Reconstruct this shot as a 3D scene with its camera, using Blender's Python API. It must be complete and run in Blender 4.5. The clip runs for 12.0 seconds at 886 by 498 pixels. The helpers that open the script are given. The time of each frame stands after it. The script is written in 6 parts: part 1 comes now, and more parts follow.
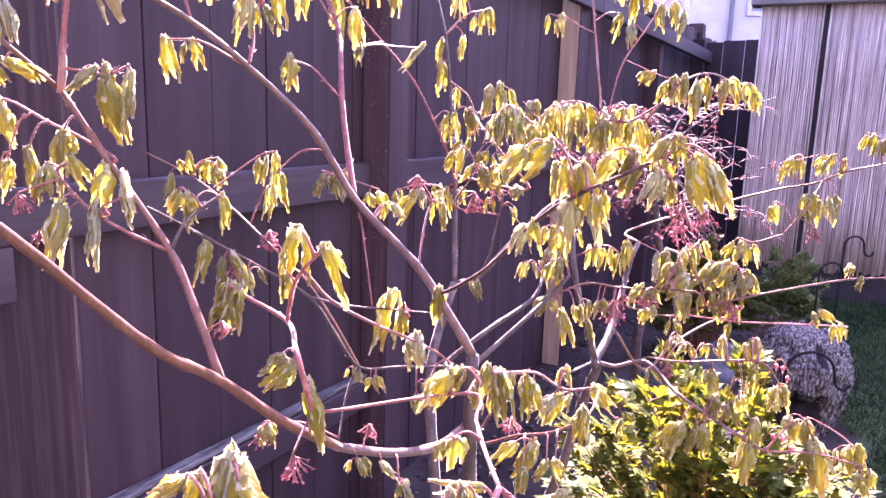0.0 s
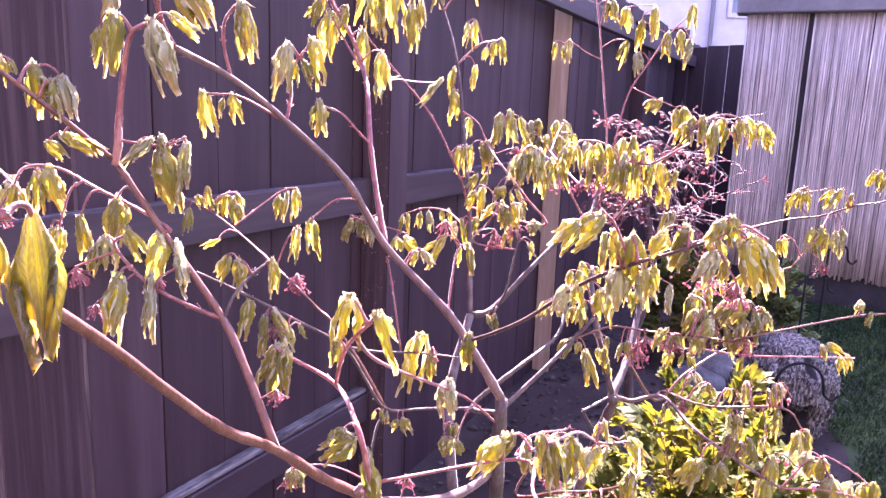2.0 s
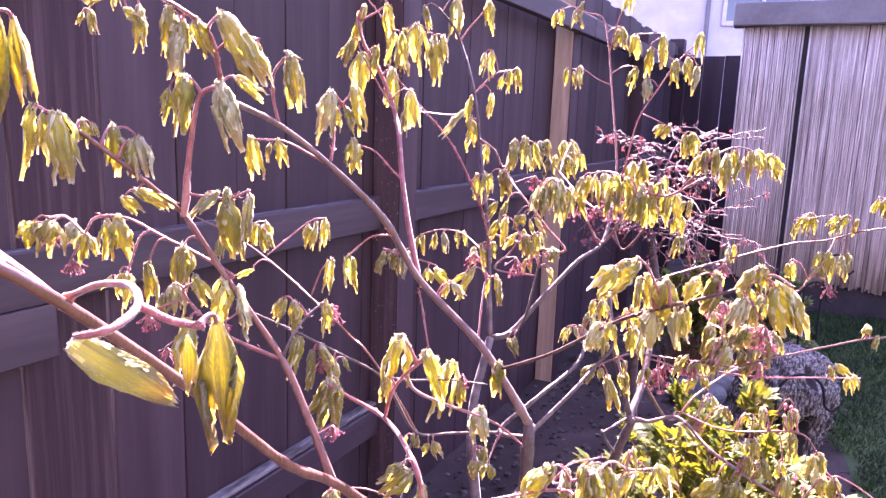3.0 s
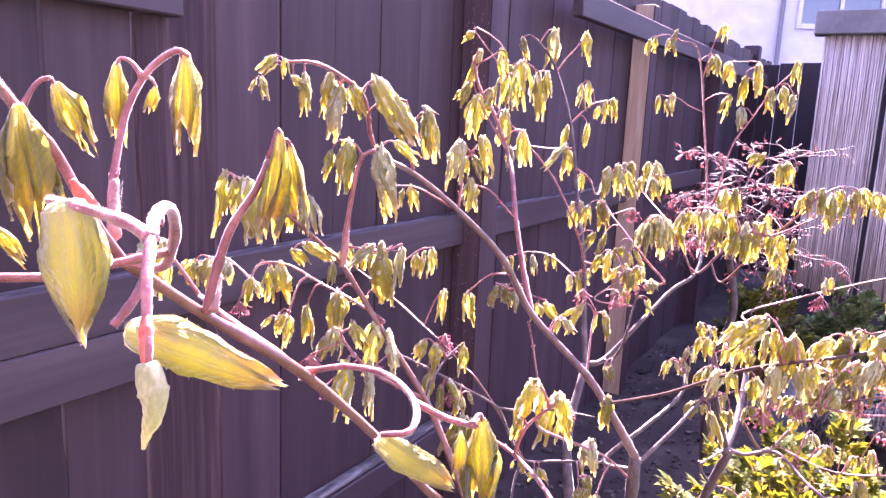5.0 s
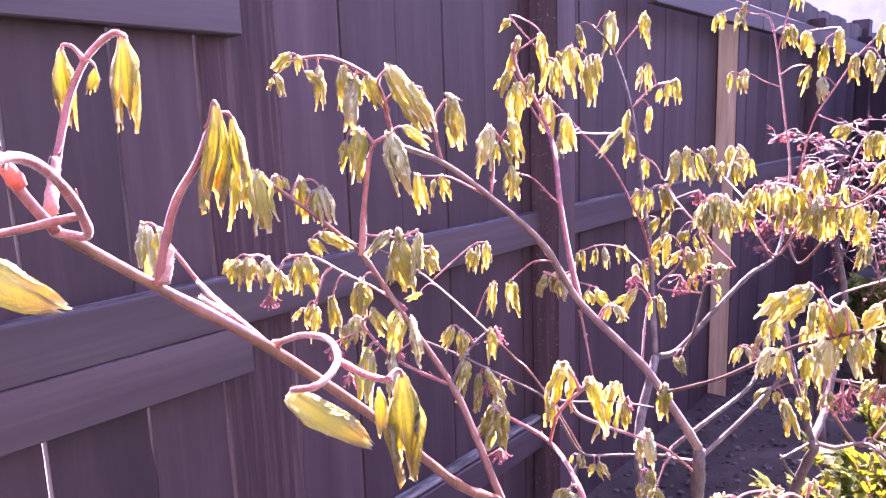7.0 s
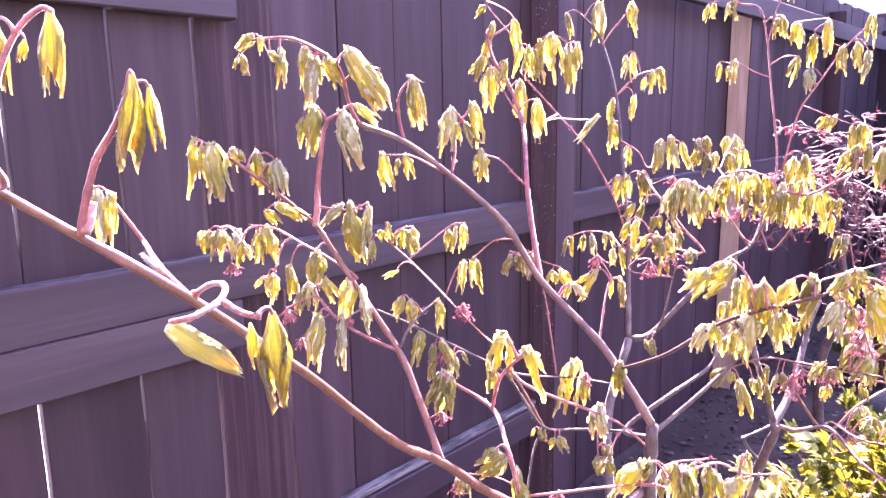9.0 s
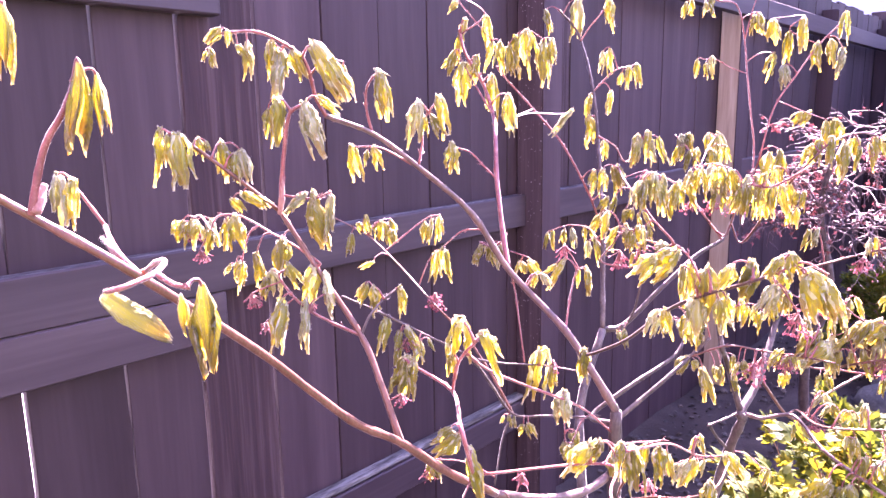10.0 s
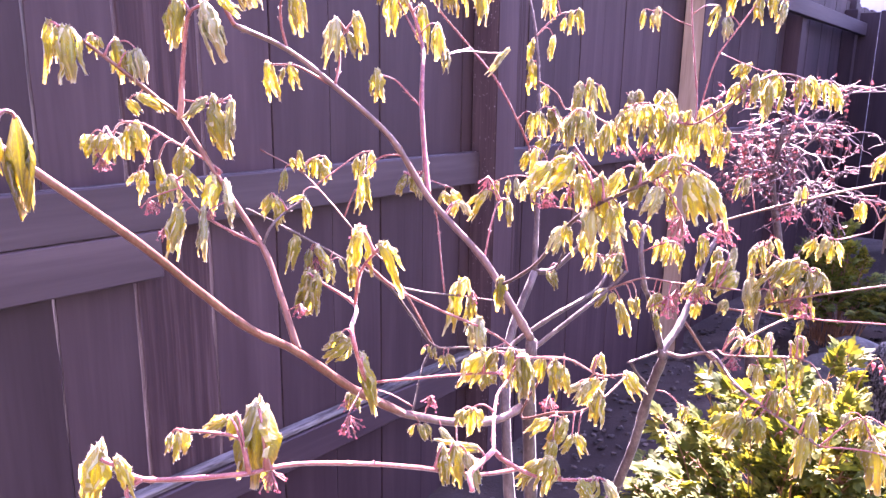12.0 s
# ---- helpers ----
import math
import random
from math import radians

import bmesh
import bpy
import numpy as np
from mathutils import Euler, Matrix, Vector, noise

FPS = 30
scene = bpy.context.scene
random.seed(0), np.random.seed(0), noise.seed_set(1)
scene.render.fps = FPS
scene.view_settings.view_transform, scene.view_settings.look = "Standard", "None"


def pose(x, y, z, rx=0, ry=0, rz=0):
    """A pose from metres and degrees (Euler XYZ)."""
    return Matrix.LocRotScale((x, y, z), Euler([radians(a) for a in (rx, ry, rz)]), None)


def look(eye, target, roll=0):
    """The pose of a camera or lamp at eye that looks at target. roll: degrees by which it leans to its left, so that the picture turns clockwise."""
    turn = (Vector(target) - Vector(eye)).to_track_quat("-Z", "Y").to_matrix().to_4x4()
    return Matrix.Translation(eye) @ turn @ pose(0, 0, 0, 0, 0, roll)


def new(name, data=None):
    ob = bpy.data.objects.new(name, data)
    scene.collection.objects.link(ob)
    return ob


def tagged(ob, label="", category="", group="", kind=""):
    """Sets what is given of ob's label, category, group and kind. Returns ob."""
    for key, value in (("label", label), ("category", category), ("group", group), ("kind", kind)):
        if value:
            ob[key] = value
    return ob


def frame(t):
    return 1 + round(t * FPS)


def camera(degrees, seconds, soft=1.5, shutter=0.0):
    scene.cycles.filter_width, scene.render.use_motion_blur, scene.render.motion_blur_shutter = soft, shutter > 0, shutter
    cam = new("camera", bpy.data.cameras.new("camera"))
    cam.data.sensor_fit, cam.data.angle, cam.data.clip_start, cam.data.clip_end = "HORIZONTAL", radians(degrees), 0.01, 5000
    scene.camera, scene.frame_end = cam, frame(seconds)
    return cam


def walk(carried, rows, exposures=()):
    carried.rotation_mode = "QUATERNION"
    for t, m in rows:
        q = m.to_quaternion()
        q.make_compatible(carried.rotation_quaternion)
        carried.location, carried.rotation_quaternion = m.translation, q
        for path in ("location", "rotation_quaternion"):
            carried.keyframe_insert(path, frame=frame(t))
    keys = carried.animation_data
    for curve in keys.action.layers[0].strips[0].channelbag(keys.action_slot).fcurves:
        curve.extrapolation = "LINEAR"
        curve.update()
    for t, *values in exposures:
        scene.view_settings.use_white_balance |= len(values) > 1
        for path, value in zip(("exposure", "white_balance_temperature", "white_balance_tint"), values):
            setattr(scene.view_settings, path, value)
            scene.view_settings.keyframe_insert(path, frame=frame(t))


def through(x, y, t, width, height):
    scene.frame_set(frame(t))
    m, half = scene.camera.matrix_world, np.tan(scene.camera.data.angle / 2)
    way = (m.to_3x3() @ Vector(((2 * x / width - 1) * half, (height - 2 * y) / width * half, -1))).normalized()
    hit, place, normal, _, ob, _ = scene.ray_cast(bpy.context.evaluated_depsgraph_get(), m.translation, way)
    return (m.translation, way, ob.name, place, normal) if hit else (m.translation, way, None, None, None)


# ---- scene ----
cam = camera(63.7, 12.0, soft=1.45)
METRES, EYE, TILT, LEAN, TURN = 0.55, 1.07, 0.0, 0.0, 0.0
ROWS = [
    (0.0, 0.0, 0.0, 0.0, 0.33, -10.65, -1.75),
    (0.5, -0.0147, 0.0143, 0.0215, -0.1, -11.06, -1.63),
    (1.0, -0.0359, 0.0232, 0.0489, -0.34, -11.12, -1.57),
    (1.5, -0.0719, 0.0211, 0.0737, -0.9, -11.04, -1.95),
    (2.0, -0.1016, 0.0041, 0.0986, -1.24, -10.95, -2.11),
    (2.5, -0.1384, -0.019, 0.134, -1.71, -10.34, -2.0),
    (4.5, -0.29, -0.1205, 0.2332, -0.22, -11.46, -2.75),
    (5.0, -0.3083, -0.1144, 0.2513, 2.96, -10.68, -2.4),
    (5.5, -0.2957, -0.0967, 0.2475, 5.94, -9.79, -0.79),
    (6.0, -0.2703, -0.0978, 0.2417, 8.33, -9.39, 0.41),
    (6.5, -0.2265, -0.0923, 0.2222, 9.67, -9.63, 1.68),
    (8.5, -0.0663, -0.1156, 0.1976, 12.69, -10.28, 0.94),
    (9.0, -0.0484, -0.1324, 0.1892, 12.55, -10.61, 1.02),
    (9.5, -0.0118, -0.1488, 0.1831, 12.61, -10.74, 1.04),
    (10.0, 0.0259, -0.1568, 0.1765, 12.59, -10.73, 0.94),
    (10.5, 0.0696, -0.1642, 0.1618, 12.37, -11.22, 0.99),
    (11.0, 0.1097, -0.1681, 0.1416, 12.09, -11.42, 0.08),
    (11.5, 0.1357, -0.1598, 0.1122, 11.28, -12.1, -1.04),
    (12.0, 0.1485, -0.1436, 0.0672, 10.93, -12.58, -0.78),
]
walk(cam, [(t, pose(0, 0, EYE, TILT, LEAN, TURN) @ pose(METRES * x, METRES * y, METRES * z, 90 + pitch, roll, yaw)) for t, x, y, z, yaw, pitch, roll in ROWS], exposures=[(0.0, 4.13, 6150, 66.0), (2.5, 4.08, 6150, 66.0), (4.5, 4.13, 6150, 66.0), (6.0, 4.40, 6150, 66.0), (6.5, 4.30, 6150, 66.0), (9.5, 4.60, 6150, 66.0), (12.0, 4.50, 6150, 66.0)])

# ---- light: low morning sun behind the fence, clear sky ----
SUN_AZ, SUN_EL = 4.0, 45.0
world = bpy.data.worlds.new("sky")
scene.world = world
world.use_nodes = True
wn = world.node_tree.nodes
sky = wn.new("ShaderNodeTexSky")
sky.sky_type = "NISHITA"
sky.sun_disc = False
sky.sun_elevation, sky.sun_rotation = radians(SUN_EL), radians(SUN_AZ)
wn["Background"].inputs["Strength"].default_value = 0.082
world.node_tree.links.new(sky.outputs["Color"], wn["Background"].inputs["Color"])
sun = bpy.data.lights.new("sun", "SUN")
sun.energy, sun.angle, sun.color = 5.0, radians(0.6), (1.0, 0.93, 0.82)
sun_ob = new("sun", sun)
SUN_DIR = Vector((math.sin(radians(SUN_AZ)) * math.cos(radians(SUN_EL)), math.cos(radians(SUN_AZ)) * math.cos(radians(SUN_EL)), math.sin(radians(SUN_EL))))
sun_ob.matrix_world = look(SUN_DIR * 20, (0, 0, 0))


# ---- materials ----
def material(name, colours, scale=(20, 20, 20), rough=0.7, bump=0.2, fine=8.0, vary=0.15, spec=0.3, metal=0.0, coords="Object", sheen=0.0, through=0.0, through_colour=None, stops=None, island=False, specks=0.0):
    """A surface whose colour wanders between the given ones at two scales, with relief; through: share of light let through."""
    m = bpy.data.materials.new(name)
    m.use_nodes = True
    nt = m.node_tree
    n, l = nt.nodes, nt.links
    bsdf = n["Principled BSDF"]
    tc = n.new("ShaderNodeTexCoord")
    mp = n.new("ShaderNodeMapping")
    mp.inputs["Scale"].default_value = scale
    info = n.new("ShaderNodeObjectInfo")
    shift = n.new("ShaderNodeVectorMath")
    shift.operation = "SCALE"
    shift.inputs[0].default_value = (37.0, 11.0, 23.0)
    l.new(info.outputs["Random"], shift.inputs["Scale"])
    add = n.new("ShaderNodeVectorMath")
    l.new(tc.outputs[coords], mp.inputs["Vector"])
    l.new(mp.outputs["Vector"], add.inputs[0])
    l.new(shift.outputs[0], add.inputs[1])
    big = n.new("ShaderNodeTexNoise")
    big.inputs["Scale"].default_value = 1.0
    big.inputs["Detail"].default_value = 5.0
    small = n.new("ShaderNodeTexNoise")
    small.inputs["Scale"].default_value = fine
    small.inputs["Detail"].default_value = 4.0
    for tex in (big, small):
        l.new(add.outputs[0], tex.inputs["Vector"])
    mixf = n.new("ShaderNodeMath")
    mixf.operation = "MULTIPLY_ADD"
    l.new(small.outputs["Fac"], mixf.inputs[0])
    mixf.inputs[1].default_value = 0.45
    half = n.new("ShaderNodeMath")
    half.operation = "MULTIPLY_ADD"
    l.new(big.outputs["Fac"], half.inputs[0])
    half.inputs[1].default_value, half.inputs[2].default_value = 1.1, -0.275
    l.new(half.outputs[0], mixf.inputs[2])
    ramp = n.new("ShaderNodeValToRGB")
    els = ramp.color_ramp.elements
    at = stops or [0.25 + 0.5 * i / max(1, len(colours) - 1) for i in range(len(colours))]
    els[0].position, els[1].position = at[0], at[-1]
    els[0].color, els[1].color = (*colours[0], 1), (*colours[-1], 1)
    for p, c in list(zip(at, colours))[1:-1]:
        els.new(p).color = (*c, 1)
    l.new(mixf.outputs[0], ramp.inputs["Fac"])
    source = info.outputs["Random"]
    if island:
        source = n.new("ShaderNodeNewGeometry").outputs["Random Per Island"]
    hsv = n.new("ShaderNodeHueSaturation")
    val = n.new("ShaderNodeMapRange")
    val.inputs["To Min"].default_value, val.inputs["To Max"].default_value = 1 - vary, 1 + vary
    l.new(source, val.inputs["Value"])
    l.new(val.outputs[0], hsv.inputs["Value"])
    l.new(ramp.outputs["Color"], hsv.inputs["Color"])
    l.new(hsv.outputs["Color"], bsdf.inputs["Base Color"])
    if specks:
        cell = n.new("ShaderNodeTexVoronoi")
        cell.inputs["Scale"].default_value = specks
        l.new(tc.outputs["Object"], cell.inputs["Vector"])
        dot = n.new("ShaderNodeMath")
        dot.operation = "LESS_THAN"
        dot.inputs[1].default_value = 0.12
        l.new(cell.outputs["Distance"], dot.inputs[0])
        few = n.new("ShaderNodeMath")
        few.operation = "MULTIPLY"
        l.new(dot.outputs[0], few.inputs[0])
        l.new(cell.outputs["Color"], few.inputs[1])
        dots = n.new("ShaderNodeMix")
        dots.data_type = "RGBA"
        l.new(few.outputs[0], dots.inputs["Factor"])
        l.new(hsv.outputs["Color"], dots.inputs["A"])
        dots.inputs["B"].default_value = (0.50, 0.47, 0.49, 1)
        l.new(dots.outputs["Result"], bsdf.inputs["Base Color"])
    bsdf.inputs["Roughness"].default_value = rough
    bsdf.inputs["Specular IOR Level"].default_value = spec
    bsdf.inputs["Metallic"].default_value = metal
    if sheen:
        bsdf.inputs["Sheen Weight"].default_value = sheen
        bsdf.inputs["Sheen Roughness"].default_value = 0.35
    if bump:
        b = n.new("ShaderNodeBump")
        b.inputs["Strength"].default_value, b.inputs["Distance"].default_value = bump, 0.004
        l.new(mixf.outputs[0], b.inputs["Height"])
        l.new(b.outputs["Normal"], bsdf.inputs["Normal"])
    if through:
        tr = n.new("ShaderNodeBsdfTranslucent")
        tint = n.new("ShaderNodeMix")
        tint.data_type, tint.blend_type = "RGBA", "MULTIPLY"
        tint.inputs["Factor"].default_value = 1.0
        l.new(hsv.outputs["Color"], tint.inputs["A"])
        tint.inputs["B"].default_value = (*(through_colour or (1, 1, 1)), 1)
        l.new(tint.outputs["Result"], tr.inputs["Color"])
        mix = n.new("ShaderNodeMixShader")
        if isinstance(through, tuple):
            thin = n.new("ShaderNodeMapRange")
            thin.inputs["From Min"].default_value, thin.inputs["From Max"].default_value = 0.32, 0.66
            thin.inputs["To Min"].default_value, thin.inputs["To Max"].default_value = through
            l.new(mixf.outputs[0], thin.inputs["Value"])
            l.new(thin.outputs[0], mix.inputs["Fac"])
        else:
            mix.inputs["Fac"].default_value = through
        l.new(bsdf.outputs[0], mix.inputs[1])
        l.new(tr.outputs[0], mix.inputs[2])
        l.new(mix.outputs[0], n["Material Output"].inputs["Surface"])
    return m


STAIN = material("dark_stained_wood", [(0.031, 0.0172, 0.0205), (0.040, 0.0235, 0.0275), (0.053, 0.0325, 0.0365)], scale=(16, 16, 0.9), rough=0.66, bump=0.14, fine=7.0, vary=0.22, spec=0.2)
ROUGH_STAIN = material("rough_sawn_stained_wood", [(0.026, 0.0138, 0.0165), (0.0399, 0.021, 0.0233), (0.0672, 0.04, 0.0418)], scale=(75, 75, 2.4), rough=0.75, bump=0.8, fine=3.0, vary=0.1, spec=0.2)
SPECKLED = material("stained_wood_with_flecks", [(0.040, 0.024, 0.030), (0.056, 0.036, 0.043), (0.078, 0.052, 0.058)], scale=(45, 45, 1.6), rough=0.6, bump=0.3, fine=4.0, vary=0.0, specks=95.0)
RAIL_WOOD = material("dark_stained_rail", [(0.035, 0.0212, 0.0255), (0.047, 0.0302, 0.0350), (0.063, 0.0425, 0.0475)], scale=(0.9, 18, 18), rough=0.6, bump=0.16, fine=6.0, vary=0.1, spec=0.3)
PALE_TOP = material("pale_grey_top", [(0.042, 0.031, 0.033), (0.078, 0.066, 0.068), (0.16, 0.145, 0.145)], scale=(10, 60, 60), rough=0.9, bump=0.5, fine=4.0, vary=0.1, spec=0.1, stops=[0.32, 0.48, 0.64])
PALE_LEDGE = material("pale_grey_ledge", [(0.06, 0.051, 0.050), (0.115, 0.103, 0.10), (0.21, 0.195, 0.188)], scale=(9, 70, 70), rough=0.9, bump=0.5, fine=4.0, vary=0.1, spec=0.1, stops=[0.30, 0.47, 0.66])
PALE_WOOD = material("bare_pine", [(0.29, 0.21, 0.15), (0.37, 0.28, 0.205), (0.45, 0.355, 0.27)], scale=(50, 50, 3), rough=0.7, bump=0.2, fine=5.0, vary=0.05)
BARK_GREY = material("grey_bark", [(0.042, 0.027, 0.026), (0.078, 0.053, 0.050), (0.145, 0.108, 0.098)], scale=(60, 60, 30), rough=0.55, bump=0.4, fine=6.0, vary=0.12, sheen=0.15)
BARK_BROWN = material("dark_brown_bark", [(0.040, 0.020, 0.017), (0.070, 0.036, 0.030), (0.12, 0.070, 0.060)], scale=(80, 80, 40), rough=0.5, bump=0.35, fine=6.0, vary=0.08, spec=0.4, sheen=0.1)
BARK_MID = material("mauve_brown_bark", [(0.080, 0.040, 0.037), (0.126, 0.067, 0.060), (0.195, 0.115, 0.100)], scale=(80, 80, 40), rough=0.4, bump=0.35, fine=6.0, vary=0.08, sheen=0.25, spec=0.5)
BARK_RED = material("red_brown_bark", [(0.075, 0.022, 0.013), (0.12, 0.040, 0.024), (0.18, 0.075, 0.05)], scale=(80, 80, 40), rough=0.36, bump=0.3, fine=6.0, vary=0.08, spec=0.6, sheen=0.15)
PETIOLE = material("young_red_shoot", [(0.13, 0.026, 0.028), (0.22, 0.054, 0.050), (0.34, 0.125, 0.105)], scale=(90, 90, 90), rough=0.36, bump=0.2, fine=6.0, vary=0.2, spec=0.6, sheen=0.3)
def leaf_material(name, groove, rib, glow, vary, thin, stripes=0.5, blotch=170):
    """A pleated young leaf: pale downy ribs, thin yellow-green membrane between them that lets light through, bronzed tips and blotches."""
    m = bpy.data.materials.new(name)
    m.use_nodes = True
    n, l = m.node_tree.nodes, m.node_tree.links
    bsdf = n["Principled BSDF"]
    uvs = n.new("ShaderNodeUVMap")
    uvs.uv_map = "along"
    xy = n.new("ShaderNodeSeparateXYZ")
    l.new(uvs.outputs[0], xy.inputs[0])
    tc = n.new("ShaderNodeTexCoord")
    info = n.new("ShaderNodeObjectInfo")
    geo = n.new("ShaderNodeNewGeometry")

    def calc(op, a, b=None, c=None):
        q = n.new("ShaderNodeMath")
        q.operation = op
        for k, v in enumerate((a, b, c)):
            if v is None:
                continue
            if isinstance(v, (int, float)):
                q.inputs[k].default_value = v
            else:
                l.new(v, q.inputs[k])
        return q.outputs[0]

    def grain(scale, detail):
        q = n.new("ShaderNodeTexNoise")
        q.inputs["Scale"].default_value, q.inputs["Detail"].default_value = scale, detail
        l.new(tc.outputs["Object"], q.inputs["Vector"])
        return q.outputs["Fac"]

    def blend(fac, a, b):
        q = n.new("ShaderNodeMix")
        q.data_type = "RGBA"
        l.new(fac, q.inputs["Factor"])
        for key, v in (("A", a), ("B", b)):
            if isinstance(v, tuple):
                q.inputs[key].default_value = (*v, 1)
            else:
                l.new(v, q.inputs[key])
        return q.outputs["Result"]

    coarse, fine = grain(blotch, 3), grain(900, 4)
    wave = calc("ADD", calc("COSINE", calc("MULTIPLY", xy.outputs[0], 18.85)), calc("MULTIPLY", calc("COSINE", calc("ADD", calc("MULTIPLY", xy.outputs[0], 56.5), calc("MULTIPLY", coarse, 9.0))), 0.6))
    side_veins = calc("COSINE", calc("ADD", calc("MULTIPLY", xy.outputs[1], 75.0), calc("MULTIPLY", calc("COSINE", calc("MULTIPLY", xy.outputs[0], 18.85)), 5.0)))
    wave = calc("ADD", wave, calc("MULTIPLY", side_veins, 0.45))
    ribs = n.new("ShaderNodeMapRange")
    ribs.inputs["From Min"].default_value, ribs.inputs["From Max"].default_value = 0.0, 1.25
    l.new(calc("ADD", calc("MULTIPLY", wave, stripes), calc("ADD", calc("MULTIPLY", coarse, 1.0), calc("MULTIPLY", fine, 0.3))), ribs.inputs["Value"])
    colour = blend(ribs.outputs[0], groove, rib)
    tip = n.new("ShaderNodeMapRange")
    tip.inputs["From Min"].default_value, tip.inputs["From Max"].default_value = 0.9, 1.35
    l.new(calc("ADD", xy.outputs[1], calc("MULTIPLY", coarse, 0.6)), tip.inputs["Value"])
    colour = blend(tip.outputs[0], colour, (0.20, 0.13, 0.035))
    # pale hem: down, with its backlit rim painted into the colour
    rim = n.new("ShaderNodeMapRange")
    rim.inputs["From Min"].default_value, rim.inputs["From Max"].default_value = 0.94, 1.02
    l.new(calc("ADD", xy.outputs[1], calc("MULTIPLY", calc("SUBTRACT", fine, 0.5), 0.12)), rim.inputs["Value"])
    colour = blend(rim.outputs[0], colour, (0.52, 0.48, 0.34))
    crown = n.new("ShaderNodeMapRange")
    crown.inputs["From Min"].default_value, crown.inputs["From Max"].default_value = 0.42, 0.02
    crown.inputs["To Max"].default_value = 0.4
    l.new(calc("ADD", xy.outputs[1], calc("MULTIPLY", calc("SUBTRACT", coarse, 0.5), 0.5)), crown.inputs["Value"])
    colour = blend(crown.outputs[0], colour, (0.36, 0.335, 0.21))
    hsv = n.new("ShaderNodeHueSaturation")
    for key, lo, hi, source in (("Value", 1 - vary, 1 + vary, info.outputs["Random"]), ("Hue", 0.485, 0.515, geo.outputs["Random Per Island"])):
        q = n.new("ShaderNodeMapRange")
        q.inputs["To Min"].default_value, q.inputs["To Max"].default_value = lo, hi
        l.new(source, q.inputs["Value"])
        l.new(q.outputs[0], hsv.inputs[key])
    l.new(colour, hsv.inputs["Color"])
    l.new(hsv.outputs["Color"], bsdf.inputs["Base Color"])
    bsdf.inputs["Roughness"].default_value, bsdf.inputs["Specular IOR Level"].default_value = 0.5, 0.35
    bsdf.inputs["Sheen Weight"].default_value, bsdf.inputs["Sheen Roughness"].default_value = 0.28, 0.3
    bump = n.new("ShaderNodeBump")
    bump.inputs["Strength"].default_value, bump.inputs["Distance"].default_value = 0.5, 0.0008
    l.new(calc("ADD", fine, calc("MULTIPLY", wave, 0.3)), bump.inputs["Height"])
    l.new(bump.outputs["Normal"], bsdf.inputs["Normal"])
    lit = n.new("ShaderNodeBsdfTranslucent")
    l.new(blend(tip.outputs[0], glow, (0.55, 0.36, 0.05)), lit.inputs["Color"])
    thick = n.new("ShaderNodeMapRange")
    thick.inputs["To Min"].default_value, thick.inputs["To Max"].default_value = thin
    l.new(ribs.outputs[0], thick.inputs["Value"])
    mix = n.new("ShaderNodeMixShader")
    l.new(calc("MULTIPLY", thick.outputs[0], calc("SUBTRACT", 1.0, crown.outputs[0])), mix.inputs["Fac"])
    l.new(bsdf.outputs[0], mix.inputs[1])
    l.new(lit.outputs[0], mix.inputs[2])
    l.new(mix.outputs[0], n["Material Output"].inputs["Surface"])
    return m


LEAF = leaf_material("unfolding_leaf", (0.084, 0.074, 0.012), (0.205, 0.197, 0.048), (0.72, 0.66, 0.035), 0.35, (0.66, 0.18), 0.5, 260)
PALE_LEAF = leaf_material("downy_leaf_back", (0.12, 0.122, 0.04), (0.29, 0.295, 0.19), (0.64, 0.61, 0.12), 0.2, (0.42, 0.05))
BROAD_LEAF = leaf_material("broad_young_leaf", (0.108, 0.110, 0.020), (0.235, 0.24, 0.112), (0.58, 0.56, 0.05), 0.1, (0.60, 0.06), 0.16, 110)
LIT_DOWN = material("lit_downy_margin", [(0.31, 0.295, 0.14), (0.45, 0.43, 0.24), (0.64, 0.61, 0.44)], scale=(200, 200, 200), rough=0.6, bump=0.3, vary=0.1, sheen=1.0, through=0.45, through_colour=(1.25, 1.2, 0.85))
FUZZ = material("pale_hairs", [(0.60, 0.53, 0.49), (0.76, 0.70, 0.65)], scale=(50, 50, 50), rough=0.6, bump=0.0, vary=0.05, through=0.5)
BUD_RED = material("red_bud_scale", [(0.42, 0.07, 0.05), (0.55, 0.13, 0.08), (0.62, 0.22, 0.14)], scale=(90, 90, 90), rough=0.5, bump=0.2, vary=0.1, sheen=0.3, through=0.2)
BUD_GREEN = material("downy_green_bud", [(0.22, 0.22, 0.09), (0.36, 0.35, 0.17), (0.55, 0.50, 0.30)], scale=(150, 150, 60), rough=0.55, bump=0.3, vary=0.0, sheen=0.4, through=0.3, through_colour=(1.4, 1.4, 0.6))
SHEATH = material("pale_bud_sheath", [(0.22, 0.0902, 0.0792), (0.3, 0.1377, 0.1144), (0.4, 0.209, 0.1672)], scale=(120, 120, 50), rough=0.55, bump=0.25, vary=0.1, sheen=0.2)
SOIL = material("soil", [(0.022, 0.014, 0.0125), (0.038, 0.026, 0.023), (0.066, 0.049, 0.043)], scale=(4, 4, 4), rough=0.95, bump=1.0, fine=40.0, vary=0.0, coords="Object")
CRUMB = material("soil_crumbs", [(0.022, 0.016, 0.014), (0.046, 0.036, 0.033), (0.10, 0.084, 0.077)], scale=(30, 30, 30), rough=0.9, bump=0.6, vary=0.5, island=True)
